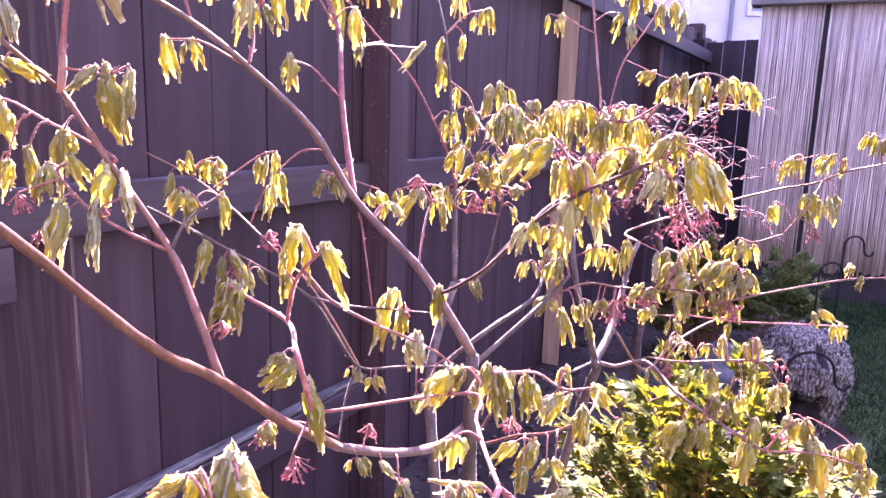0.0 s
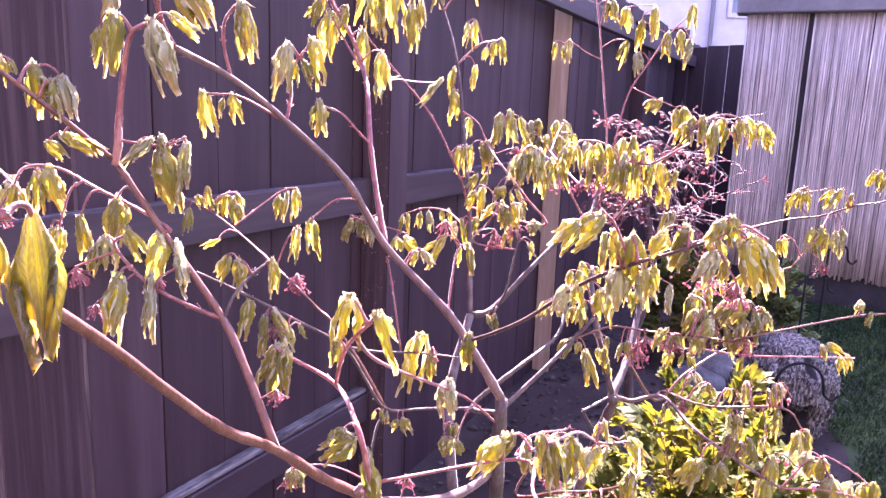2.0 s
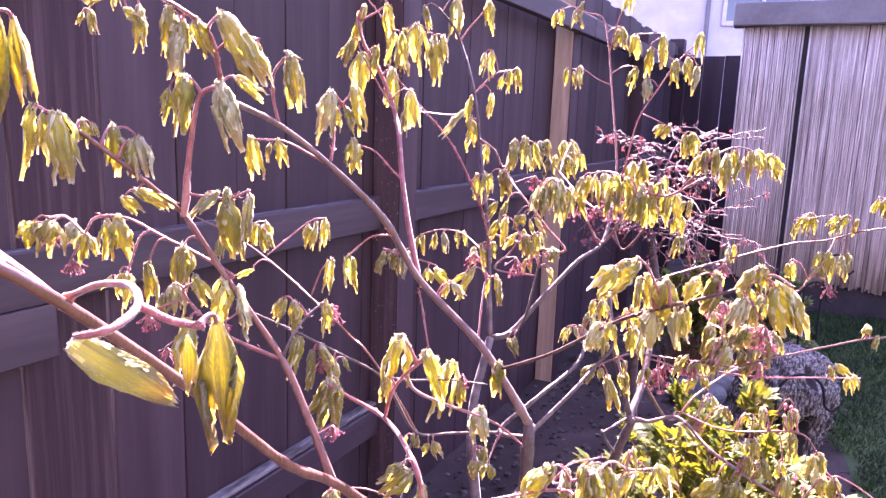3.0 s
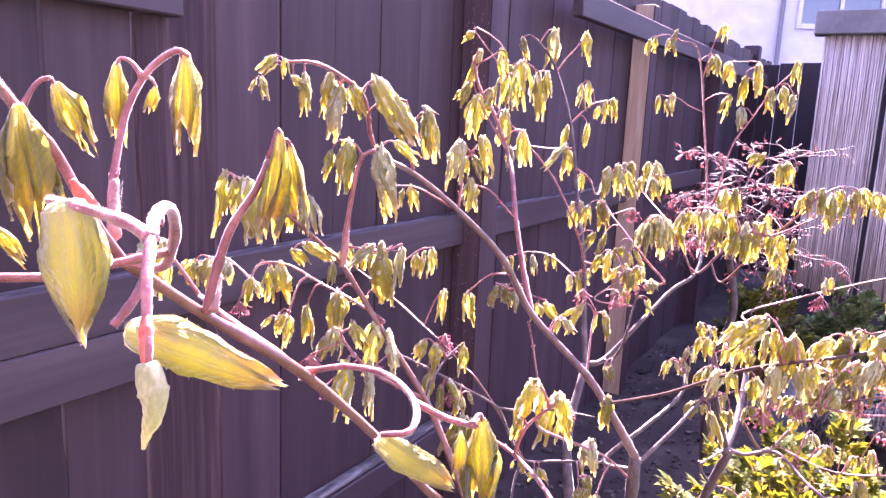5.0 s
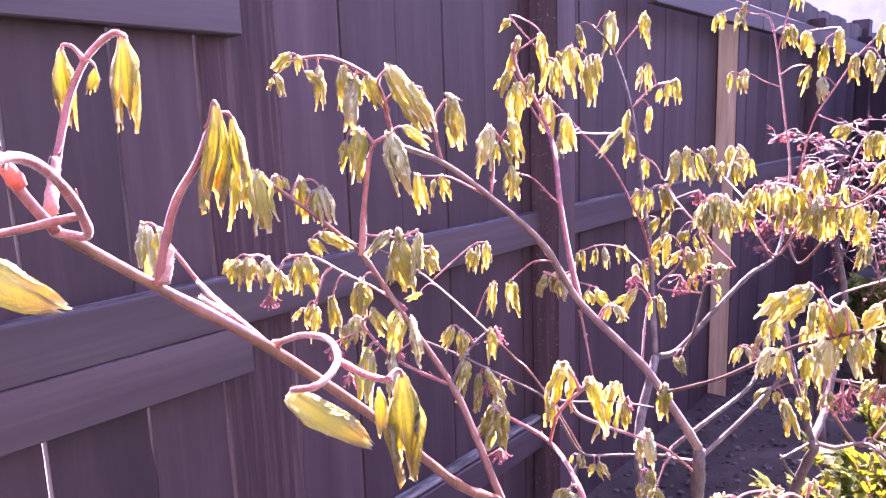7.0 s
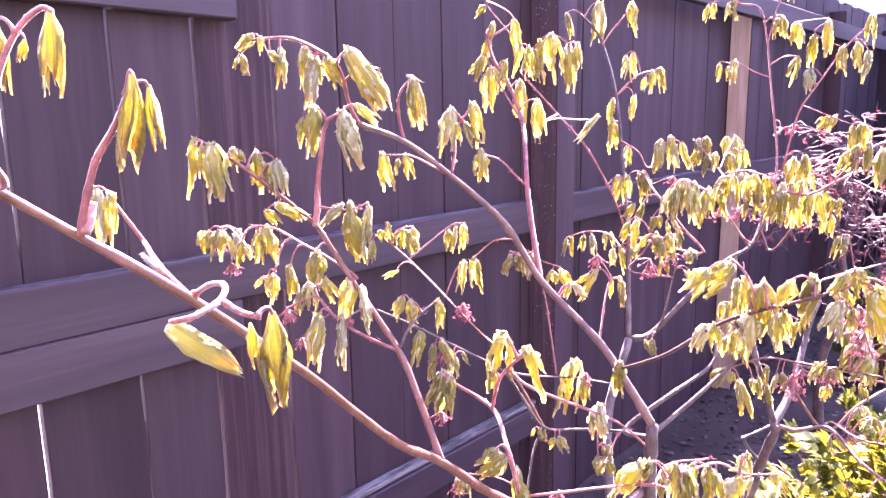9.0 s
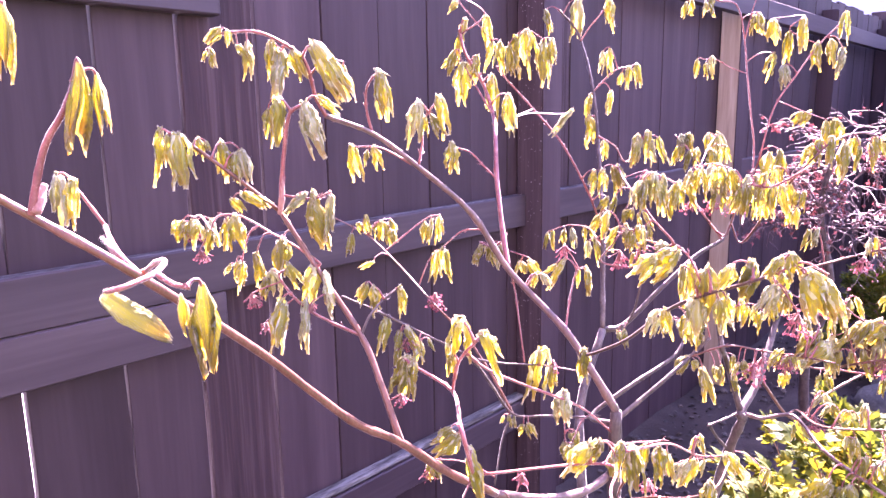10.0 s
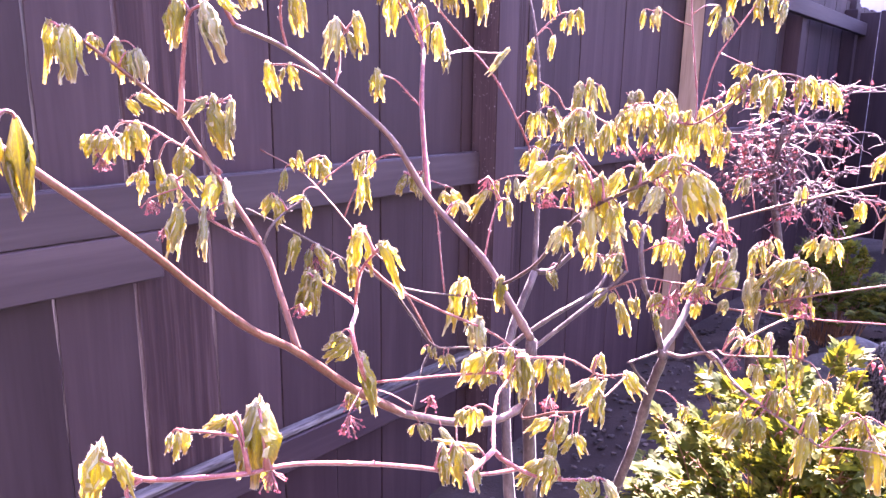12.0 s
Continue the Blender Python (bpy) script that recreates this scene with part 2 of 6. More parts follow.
REED = material("reed_canes", [(0.24, 0.19, 0.17), (0.43, 0.355, 0.325), (0.62, 0.54, 0.50)], scale=(40, 40, 3), rough=0.7, bump=0.2, fine=5.0, vary=0.28)
FLOWER = material("dark_red_petals", [(0.22, 0.045, 0.065), (0.36, 0.10, 0.125), (0.54, 0.23, 0.25)], scale=(120, 120, 120), rough=0.5, bump=0.2, vary=0.25, through=0.3, island=True)
PINK = material("pink_petals", [(0.36, 0.08, 0.12), (0.50, 0.16, 0.20), (0.62, 0.30, 0.33)], scale=(90, 90, 90), rough=0.5, bump=0.1, vary=0.25, through=0.35, island=True)
STEM = material("reddish_green_stem", [(0.19, 0.085, 0.05), (0.24, 0.13, 0.06)], scale=(60, 60, 60), rough=0.6, bump=0.1, vary=0.1)
FERN = material("fern_leaf", [(0.042, 0.072, 0.024), (0.085, 0.112, 0.024), (0.155, 0.15, 0.026)], scale=(9, 9, 9), rough=0.65, spec=0.15, bump=0.3, vary=0.5, through=0.36, through_colour=(1.85, 1.45, 0.3), island=True)
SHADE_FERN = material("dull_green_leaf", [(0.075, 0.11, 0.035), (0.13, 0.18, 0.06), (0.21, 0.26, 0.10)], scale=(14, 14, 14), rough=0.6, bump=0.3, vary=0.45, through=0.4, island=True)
GRASS = material("grass_blade", [(0.014, 0.036, 0.012), (0.026, 0.062, 0.018), (0.046, 0.09, 0.026)], scale=(5, 5, 5), rough=0.7, bump=0.0, vary=0.35, through=0.3, island=True)
TURF = material("turf", [(0.016, 0.034, 0.012), (0.030, 0.062, 0.018), (0.05, 0.09, 0.028)], scale=(9, 9, 9), rough=0.95, bump=0.8, fine=14.0, vary=0.0)
LACE_BARK = material("purple_grey_twig", [(0.06, 0.034, 0.040), (0.11, 0.066, 0.070), (0.21, 0.145, 0.145)], scale=(50, 50, 50), rough=0.6, bump=0.2, vary=0.15, spec=0.25, sheen=0.1)
LACE_LEAF = material("tiny_red_leaf", [(0.17, 0.034, 0.040), (0.32, 0.10, 0.10)], scale=(40, 40, 40), rough=0.5, bump=0.1, vary=0.4, through=0.3, island=True)
OLD_BARK = material("furrowed_bark", [(0.020, 0.0175, 0.017), (0.105, 0.095, 0.091), (0.30, 0.28, 0.265)], scale=(150, 150, 34), rough=0.8, bump=1.0, fine=2.5, vary=0.0, stops=[0.38, 0.52, 0.68])
STONE = material("field_stone", [(0.05, 0.047, 0.046), (0.088, 0.083, 0.081), (0.15, 0.143, 0.138)], scale=(12, 12, 12), rough=0.85, bump=0.7, fine=8.0, vary=0.2)
IRON = material("black_iron", [(0.008, 0.008, 0.009), (0.016, 0.014, 0.014)], scale=(60, 60, 60), rough=0.75, bump=0.2, vary=0.0, spec=0.2)
GREY_METAL = material("grey_paint", [(0.10, 0.092, 0.10), (0.15, 0.14, 0.15)], scale=(5, 5, 5), rough=0.5, bump=0.1, vary=0.0)
PANE = material("window_glass", [(0.02, 0.03, 0.05), (0.03, 0.045, 0.07)], scale=(1, 1, 1), rough=0.05, bump=0.0, vary=0.0, spec=0.6)
SHADE_TONE = material("shade_tone", [(0.02, 0.018, 0.02), (0.04, 0.035, 0.04)], scale=(10, 10, 10), rough=0.9, bump=0.1, vary=0.0)
BLOCK_GREY = material("block_grey", [(0.06, 0.06, 0.066), (0.085, 0.085, 0.092), (0.11, 0.11, 0.118)], scale=(1.5, 1.5, 12), rough=0.8, bump=0.2, fine=6.0, vary=0.0)
STUCCO = material("pale_stucco", [(0.38, 0.345, 0.365), (0.43, 0.395, 0.415), (0.48, 0.445, 0.46)], scale=(4, 4, 4), rough=0.9, bump=0.3, fine=40.0, vary=0.0)


# ---- building helpers ----
def mesh_object(name, bm, mat, parent=None, label="", smooth=False):
    me = bpy.data.meshes.new(name)
    bm.to_mesh(me)
    bm.free()
    for mm in (mat if isinstance(mat, (list, tuple)) else [mat]):
        me.materials.append(mm)
    if smooth:
        me.shade_smooth()
    ob = new(name, me)
    if parent:
        ob.parent = parent
    if label:
        tagged(ob, label)
    return ob


def part(name, bm, mat, parent, label="", smooth=False):
    return mesh_object(name, bm, mat, parent, label, smooth)


def thing(name, m, label, category, group="", kind=""):
    ob = new(name)
    ob.empty_display_size = 0.1
    ob.matrix_basis = m
    return tagged(ob, label, category, group, kind)


def box(bm, x0, x1, y0, y1, z0, z1, bevel=0.0, jitter=0.0):
    made = bmesh.ops.create_cube(bm, size=1.0)["verts"]
    for v in made:
        v.co = Vector(((x0 + x1) / 2 + v.co.x * (x1 - x0), (y0 + y1) / 2 + v.co.y * (y1 - y0), (z0 + z1) / 2 + v.co.z * (z1 - z0)))
        if jitter:
            v.co += Vector((random.uniform(-1, 1), random.uniform(-1, 1), random.uniform(-1, 1))) * jitter
    if bevel:
        edges = list({e for v in made for e in v.link_edges})
        bmesh.ops.bevel(bm, geom=edges, offset=bevel, segments=1, affect="EDGES", profile=0.7)
    return bm


def smooth_line(pts, per=4):
    """Catmull-Rom points along a line of control points, with the share of the way."""
    p = [Vector(q) for q in pts]
    p = [2 * p[0] - p[1]] + p + [2 * p[-1] - p[-2]]
    out = []
    for i in range(1, len(p) - 2):
        for j in range(per):
            t = j / per
            a, b, c, d = p[i - 1:i + 3]
            out.append(0.5 * (2 * b + (c - a) * t + (2 * a - 5 * b + 4 * c - d) * t * t + (3 * b - a - 3 * c + d) * t ** 3))
    out.append(p[-2])
    return out


def tube(bm, line, radius, sides=7, mat_index=0, cap=True, rough=0.0):
    """A round limb along a line; radius is a function of the share of the way."""
    rings = []
    up = Vector((0.31, 0.52, 0.8)).normalized()
    n = len(line)
    for i, p in enumerate(line):
        d = (line[min(i + 1, n - 1)] - line[max(i - 1, 0)])
        d = d.normalized() if d.length > 1e-9 else Vector((0, 0, 1))
        a = up - d * up.dot(d)
        if a.length < 1e-4:
            a = Vector((1, 0, 0)) - d * d.x
        a.normalize()
        b = d.cross(a)
        up = a
        r = radius(i / (n - 1))
        rings.append([bm.verts.new(p + (a * math.cos(2 * math.pi * k / sides) + b * math.sin(2 * math.pi * k / sides)) * r * (1 + (random.uniform(-rough, rough) if rough else 0))) for k in range(sides)])
    for r0, r1 in zip(rings, rings[1:]):
        for k in range(sides):
            f = bm.faces.new((r0[k], r0[(k + 1) % sides], r1[(k + 1) % sides], r1[k]))
            f.material_index, f.smooth = mat_index, True
    if cap:
        for ring, rev in ((rings[0], True), (rings[-1], False)):
            f = bm.faces.new(ring[::-1] if rev else ring)
            f.material_index, f.smooth = mat_index, True
    return rings


# ---- ground ----
FENCE = pose(-0.658, 1.123, 0, 0, 0, 61.0)
FENCE_BACK = FENCE.inverted()


def bed(x, y):
    """Height of the soil: the bed falls a little towards the fence foot."""
    away = -(FENCE_BACK @ Vector((x, y, 0))).y
    k = max(0.0, min(1.0, 1 - away / 0.8))
    return -0.085 * k * k * (3 - 2 * k)


def lawn_edge(y):
    """Where the lawn begins, east of the bed."""
    if y > 1.4:
        return 1.12 + 0.36 * (y - 1.4) + 0.03 * noise.noise(Vector((y * 2.3, 0, 0)))
    k = max(0.0, min(1.0, (1.4 - y) / 2.4))
    return 1.12 - 1.67 * k * k * (3 - 2 * k) + 0.4 * min(0.0, y + 1.0)


bm = bmesh.new()
bmesh.ops.create_grid(bm, x_segments=140, y_segments=140, size=60)
for v in bm.verts:
    # a finer net near the bed, coarser to the horizon
    k = max(abs(v.co.x), abs(v.co.y)) / 60
    v.co *= 0.06 + 0.94 * k ** 2
    v.co += Vector((0.6, 1.6, 0))
    cell = 60 / 70 * (0.06 + 2.82 * k ** 2)
    if abs(v.co.x - lawn_edge(v.co.y)) < 0.5 * cell:
        v.co.x = lawn_edge(v.co.y)
    v.co.z = bed(v.co.x, v.co.y) + 0.022 * noise.noise(v.co * 4.0) + 0.01 * noise.noise(v.co * 13.0)
for f in bm.faces:
    c = f.calc_center_median()
    if c.x > lawn_edge(c.y):
        f.material_index = 1
ground = tagged(mesh_object("ground", bm, [SOIL, TURF], smooth=True), "dark damp garden soil with lawn beside it", "ground", kind="structure")

# ---- fence: runs off to the right, rails towards the camera ----
fence = thing("fence", FENCE, "dark brown stained board fence with rails and posts", "fence", kind="structure")
PITCH = 0.1622
BOARD_Y = 0.038


def board(bm, s0, s1, y0, y1, z0, z1, wander, rnd):
    """A sawn board whose long edges wander a little, so that the gaps beside it open and close."""
    rows = []
    levels = 34
    a0, a1 = rnd.uniform(0, 50), rnd.uniform(0, 50)
    for k in range(levels + 1):
        z = z0 + (z1 - z0) * k / levels
        l = s0 - wander * max(0, noise.noise(Vector((a0, z * 5, 0))) + 0.4 * noise.noise(Vector((a0, z * 21, 3))))
        r = s1 + wander * max(0, noise.noise(Vector((a1, z * 5, 7))) + 0.4 * noise.noise(Vector((a1, z * 21, 9))))
        e = 0.0012
        rows.append([bm.verts.new(c) for c in ((l, y1, z), (l, y0 + e, z), (l + e, y0, z), (r - e, y0, z), (r, y0 + e, z), (r, y1, z))])
    for a, b in zip(rows, rows[1:]):
        for j in range(6):
            bm.faces.new((a[j], a[(j + 1) % 6], b[(j + 1) % 6], b[j]))
    bm.faces.new(rows[0][::-1])
    bm.faces.new(rows[-1])
    bmesh.ops.recalc_face_normals(bm, faces=bm.faces)


board_rnd = random.Random(3)
for i in range(-9, 41):
    bm = bmesh.new()
    s = -0.067 + PITCH * i
    gap = 0.0060 if i < 0 else 0.0055 if i < 1 else 0.0025
    top = 1.80 + random.uniform(-0.012, 0.012)
    board(bm, s + gap / 2 + (0.014 if i < 0 else 0), s + PITCH - gap / 2 + (0.014 if i < -1 else 0) - {-1: 0.002, 0: 0.005}.get(i, 0), BOARD_Y + 0.002 * (i % 2), BOARD_Y + 0.020, -0.12, top, 0.0060 if i < 1 else 0.001, board_rnd)
    part("board", bm, ROUGH_STAIN if i in (0, 7) else STAIN, fence)
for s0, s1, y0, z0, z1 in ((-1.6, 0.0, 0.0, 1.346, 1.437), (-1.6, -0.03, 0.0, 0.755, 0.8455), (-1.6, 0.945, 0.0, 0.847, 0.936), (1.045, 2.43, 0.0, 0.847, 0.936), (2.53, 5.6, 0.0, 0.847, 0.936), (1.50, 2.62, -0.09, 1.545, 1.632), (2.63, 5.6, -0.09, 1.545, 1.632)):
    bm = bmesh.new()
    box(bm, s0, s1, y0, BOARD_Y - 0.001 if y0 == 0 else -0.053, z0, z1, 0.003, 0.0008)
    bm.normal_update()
    # upward faces of the rail take the paler patchy grey
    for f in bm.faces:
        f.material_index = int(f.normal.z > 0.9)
    part("rail", bm, [RAIL_WOOD, PALE_TOP], fence)
bm = bmesh.new()
box(bm, -1.6, 0.945, 0.0, BOARD_Y - 0.001, 0.235, 0.316, 0.003)
part("rail", bm, RAIL_WOOD, fence)
# paler grey strip along the top of the bottom rail
bm = bmesh.new()
box(bm, -1.6, 0.944, 0.006, BOARD_Y - 0.002, 0.318, 0.331, 0.003, 0.001)
part("ledge", bm, PALE_LEDGE, fence, "pale grey ledge strip")
for s0, mat, lab in ((0.95, SPECKLED, "dark post flecked with pale specks"), (2.433, PALE_WOOD, "bare pale pine post"), (3.95, STAIN, ""), (5.4, STAIN, "")):
    bm = bmesh.new()
    box(bm, s0, s0 + 0.089, -0.047, BOARD_Y - 0.001, -0.14, 1.72, 0.003)
    part("post", bm, mat, fence, lab)
    bm = bmesh.new()
    box(bm, s0 - 0.001, s0 + 0.092, -0.052, -0.0475, -0.13, 1.715, 0.001)
    part("facing", bm, STAIN, fence)

# ---- back fence, beyond the corner ----
back = thing("back_fence", pose(2.05, 6.0, 0, 0, 0, -29.0), "dark board fence closing the garden behind", "fence", kind="structure")
for i in range(0, 40):
    bm = bmesh.new()
    s = PITCH * i
    box(bm, s + 0.002, s + PITCH - 0.002, 0, 0.02, 0.03, 1.72 + random.uniform(-0.015, 0.015), 0.002)
    part("board", bm, STAIN, back)
bm = bmesh.new()
box(bm, -0.12, 0.0, -0.02, 0.1, -0.05, 1.86, 0.006)
part("post", bm, STAIN, back, "dark corner post")

# ---- house ----
house = thing("house", pose(2.0, 12.0, 0), "pale stucco house beyond the garden fence", "house")
bm = bmesh.new()
box(bm, -0.05, 12, 0, 6, -0.2, 10.2)
part("wall", bm, STUCCO, house)
bm = bmesh.new()
tube(bm, [Vector((2.50, -0.06, 0.1 + 1.2 * k)) for k in range(9)], lambda t: 0.035, 8)
part("downpipe", bm, GREY_METAL, house, "grey downpipe")
bm = bmesh.new()
box(bm, -0.4, 12.4, -0.12, 6.5, 10.202, 10.3, 0.01)
part("roof", bm, STAIN, house)
for x0 in (2.82, 6.4):
    bm = bmesh.new()
    for q in ((x0 - 0.07, x0, 2.78, 4.1), (x0 + 1.2, x0 + 1.27, 2.78, 4.1), (x0, x0 + 1.2, 2.78, 2.86), (x0, x0 + 1.2, 4.02, 4.1), (x0 + 0.57, x0 + 0.63, 2.86, 4.02)):
        box(bm, q[0], q[1], -0.045, -0.002, q[2], q[3], 0.005)
    window = part("window", bm, STUCCO, house, "white framed window")
    bm = bmesh.new()
    box(bm, x0 + 0.002, x0 + 1.198, -0.012, -0.003, 2.862, 4.018)
    part("pane", bm, PANE, window)

# ---- unseen wall added behind the camera to cut the sky light ----
bm = bmesh.new()
box(bm, -7.0, 8.0, -0.2, 0.0, -0.1, 5.2)
near_wall = tagged(mesh_object("wall_south", bm, BLOCK_GREY), "plain grey wall added to cut the sky light", "wall", kind="structure")
near_wall.matrix_basis = pose(0, -2.4, 0)

# ---- reed screen ----
screen = thing("reed_screen", pose(1.90, 4.56, 0, 0, 0, -26.0), "tall reed cane screen under a grey cap board", "screen")
# dark sheet stands in for the shade between and below the canes
bm = bmesh.new()
box(bm, 0.0, 2.6, 0.03, 0.05, -0.01, 1.78)
part("backing", bm, SHADE_TONE, screen)
bm = bmesh.new()
box(bm, -0.06, 2.7, -0.06, 0.09, 1.78, 1.92, 0.006)
part("cap", bm, GREY_METAL, screen, "grey painted cap board")
for i in range(204):
    bm = bmesh.new()
    x = 0.008 + 0.0122 * i + (0.026 if i > 27 else 0) + 0.004 * (i // 27)
    foot = random.uniform(0.17, 0.21)
    line = [Vector((x + random.uniform(-0.002, 0.002), 0.014 + random.uniform(-0.003, 0.003), foot + (1.78 - foot) * k / 4)) for k in range(5)]
    tube(bm, line, lambda t: 0.006, 6)
    part("cane", bm, REED, screen)

# ---- the maple ----
maple = thing("maple_tree", pose(0.06, 0.85, 0), "young downy-leaved maple with red shoots and drooping unfolding leaves", "tree")
LINES = {}


def hair(bm, p, out, long, index, thick=0.00008):
    side = out.orthogonal().normalized() * thick
    f = bm.faces.new((bm.verts.new(p - side), bm.verts.new(p + side), bm.verts.new(p + out.normalized() * long)))
    f.material_index = index


def fuzz(bm, line, radius, per_metre, index, rnd, close=False):
    """Short pale hairs all round a shoot."""
    for a, b in zip(line, line[1:]):
        d = b - a
        n1 = d.orthogonal().normalized()
        n2 = d.cross(n1).normalized()
        close = close or a.y < -0.55
        for _ in range(int(d.length * per_metre * (2.2 if close else 1) + rnd.random())):
            w = rnd.uniform(0, 6.283)
            out = n1 * math.cos(w) + n2 * math.sin(w)
            hair(bm, a + d * rnd.random() + out * radius * 0.9, out + d.normalized() * rnd.uniform(-0.7, 0.7), radius * 0.1 + rnd.uniform(0.0002, 0.00045), index, 0.000025 if close else 0.00008)


def nearest_on(line, p):
    best = (1e9, line[0])
    for a, b in zip(line, line[1:]):
        ab = b - a
        t = max(0, min(1, (p - a).dot(ab) / max(ab.length_squared, 1e-12)))
        q = a + ab * t
        d = (p - q).length
        if d < best[0]:
            best = (d, q)
    return best


def branch(name, r0, r1, mat, pts):
    """A limb of the maple through the given points; it springs from the nearest limb built before it."""
    base = Vector((0.06, 0.85, 0))
    spots = [Vector(p) - base for p in pts]
    if LINES and pts[0][2] > 0.05:
        gap, foot = min((nearest_on(line, spots[0]) for line in LINES.values()), key=lambda q: q[0])
        if gap > 0.004:
            spots.insert(0, foot)
    line = smooth_line(spots, 5)
    n = len(line)
    bm = bmesh.new()
    near = min(p[1] for p in pts) < 0.3
    knots = {random.randrange(2, n - 1) for _ in range(max(1, n // 5))}
    wob = [1 + (0.16 if i in knots else 0.0) + random.uniform(-0.03, 0.03) for i in range(n)]
    scale = mat in (SHEATH, BUD_RED, BUD_GREEN)
    tube(bm, line, lambda t: (r0 + (r1 - r0) * t) * wob[round(t * (n - 1))] * ((0.42 + 0.58 * math.sin(math.pi * min(1, 0.05 + 0.95 * t ** 0.8))) if mat == BUD_GREEN else 0.6 + 0.4 * math.sin(math.pi * min(1, 0.1 + t * 1.1)) ** 0.7 if scale else 1.0), 8 if r0 > 0.004 or scale else 6)
    if mat in (PETIOLE, SHEATH):
        fuzz(bm, line, (r0 + r1) / 2, 12000, 1, random)
    if not scale:
        for i in knots:
            d = (line[min(i + 1, n - 1)] - line[i - 1]).normalized()
            out = d.cross(Vector((random.uniform(-1, 1), random.uniform(-1, 1), random.uniform(-1, 1)))).normalized()
            r = r0 + (r1 - r0) * i / (n - 1)
            for s in (-1, 1):
                if random.random() < (0.12 if near else 0.7):
                    e = random.uniform(0.0018, 0.0038)
                    a = line[i] + out * s * r * 0.7
                    tube(bm, [a, a + (out * s + d * 0.7) * e * 0.5, a + (out * s * 0.8 + d * 1.2) * e], lambda t: (0.0005 + 0.25 * r) * (1 - 0.75 * t), 5)
    ob = part(name, bm, [mat, FUZZ], maple)
    LINES[ob.name] = line
    return ob


trunk = branch("branch", 0.0116, 0.0070, BARK_GREY, [(0.070, 0.840, -0.030), (0.055, 0.820, 0.250), (0.045, 0.780, 0.520), (0.036, 0.745, 0.720), (0.036, 0.740, 0.815)])
stem_back = branch("branch", 0.0088, 0.0061, BARK_GREY, [(0.060, 0.860, -0.030), (0.030, 0.860, 0.300), (0.000, 0.880, 0.580), (-0.012, 0.960, 0.720), (0.019, 1.044, 0.822)])
stem_right = branch("branch", 0.0095, 0.0061, BARK_GREY, [(0.100, 0.950, -0.030), (0.100, 0.985, 0.300), (0.166, 1.030, 0.452), (0.173, 1.020, 0.485), (0.187, 0.980, 0.568), (0.201, 0.940, 0.681), (0.214, 0.920, 0.743)])
low_base = branch("branch", 0.0052, 0.0043, BARK_MID, [(0.037, 0.750, 0.734), (0.004, 0.720, 0.719), (-0.041, 0.660, 0.738), (-0.088, 0.600, 0.772)])
low_branch = branch("branch", 0.0043, 0.0023, BARK_RED, [(-0.088, 0.600, 0.772), (-0.127, 0.550, 0.818), (-0.161, 0.497, 0.873), (-0.1855, 0.4535, 0.908), (-0.206, 0.410, 0.953), (-0.224, 0.360, 1.003), (-0.251, 0.268, 1.080), (-0.289, 0.240, 1.116), (-0.305, 0.200, 1.148)])
low_tip = branch("twig", 0.0024, 0.0014, PETIOLE, [(-0.305, 0.200, 1.148), (-0.310, 0.190, 1.165), (-0.317, 0.181, 1.189), (-0.315, 0.160, 1.203), (-0.309, 0.140, 1.212), (-0.302, 0.120, 1.216)])
left_branch = branch("branch", 0.0035, 0.0021, BARK_RED, [(-0.160, 0.497, 0.872), (-0.184, 0.515, 0.922), (-0.206, 0.529, 0.962), (-0.246, 0.530, 1.023), (-0.281, 0.529, 1.079)])
left_tip = branch("twig", 0.0020, 0.0014, BARK_RED, [(-0.281, 0.529, 1.079), (-0.307, 0.500, 1.113), (-0.340, 0.480, 1.145), (-0.352, 0.470, 1.154)])
left_shoot = branch("twig", 0.0026, 0.0015, PETIOLE, [(-0.281, 0.529, 1.079), (-0.278, 0.530, 1.110), (-0.274, 0.530, 1.138), (-0.267, 0.530, 1.169), (-0.252, 0.530, 1.178)])
a_branch = branch("branch", 0.0051, 0.0024, BARK_MID, [(0.036, 0.740, 0.815), (0.006, 0.740, 0.864), (-0.028, 0.750, 0.911), (-0.096, 0.760, 0.979), (-0.137, 0.737, 1.051), (-0.190, 0.691, 1.110), (-0.235, 0.673, 1.147), (-0.263, 0.608, 1.167)])
a_tip = branch("twig", 0.0023, 0.0012, PETIOLE, [(-0.263, 0.608, 1.167), (-0.270, 0.600, 1.187), (-0.275, 0.590, 1.220), (-0.294, 0.580, 1.238), (-0.318, 0.570, 1.248), (-0.348, 0.560, 1.246)])
a_up = branch("twig", 0.0018, 0.0011, PETIOLE, [(-0.235, 0.673, 1.147), (-0.240, 0.670, 1.173), (-0.238, 0.668, 1.197), (-0.224, 0.665, 1.213)])
a_left = branch("twig", 0.0015, 0.0009, PETIOLE, [(-0.196, 0.690, 1.112), (-0.212, 0.690, 1.121), (-0.234, 0.690, 1.131), (-0.264, 0.690, 1.132)])
a_up_two = branch("twig", 0.0016, 0.0009, PETIOLE, [(-0.188, 0.691, 1.112), (-0.186, 0.700, 1.132), (-0.184, 0.700, 1.159), (-0.168, 0.700, 1.182)])
b_branch = branch("twig", 0.0034, 0.0020, PETIOLE, [(-0.096, 0.760, 0.979), (-0.108, 0.790, 1.026), (-0.119, 0.820, 1.084), (-0.125, 0.850, 1.134), (-0.132, 0.880, 1.163), (-0.150, 0.900, 1.208), (-0.173, 0.900, 1.246), (-0.181, 0.900, 1.276)])
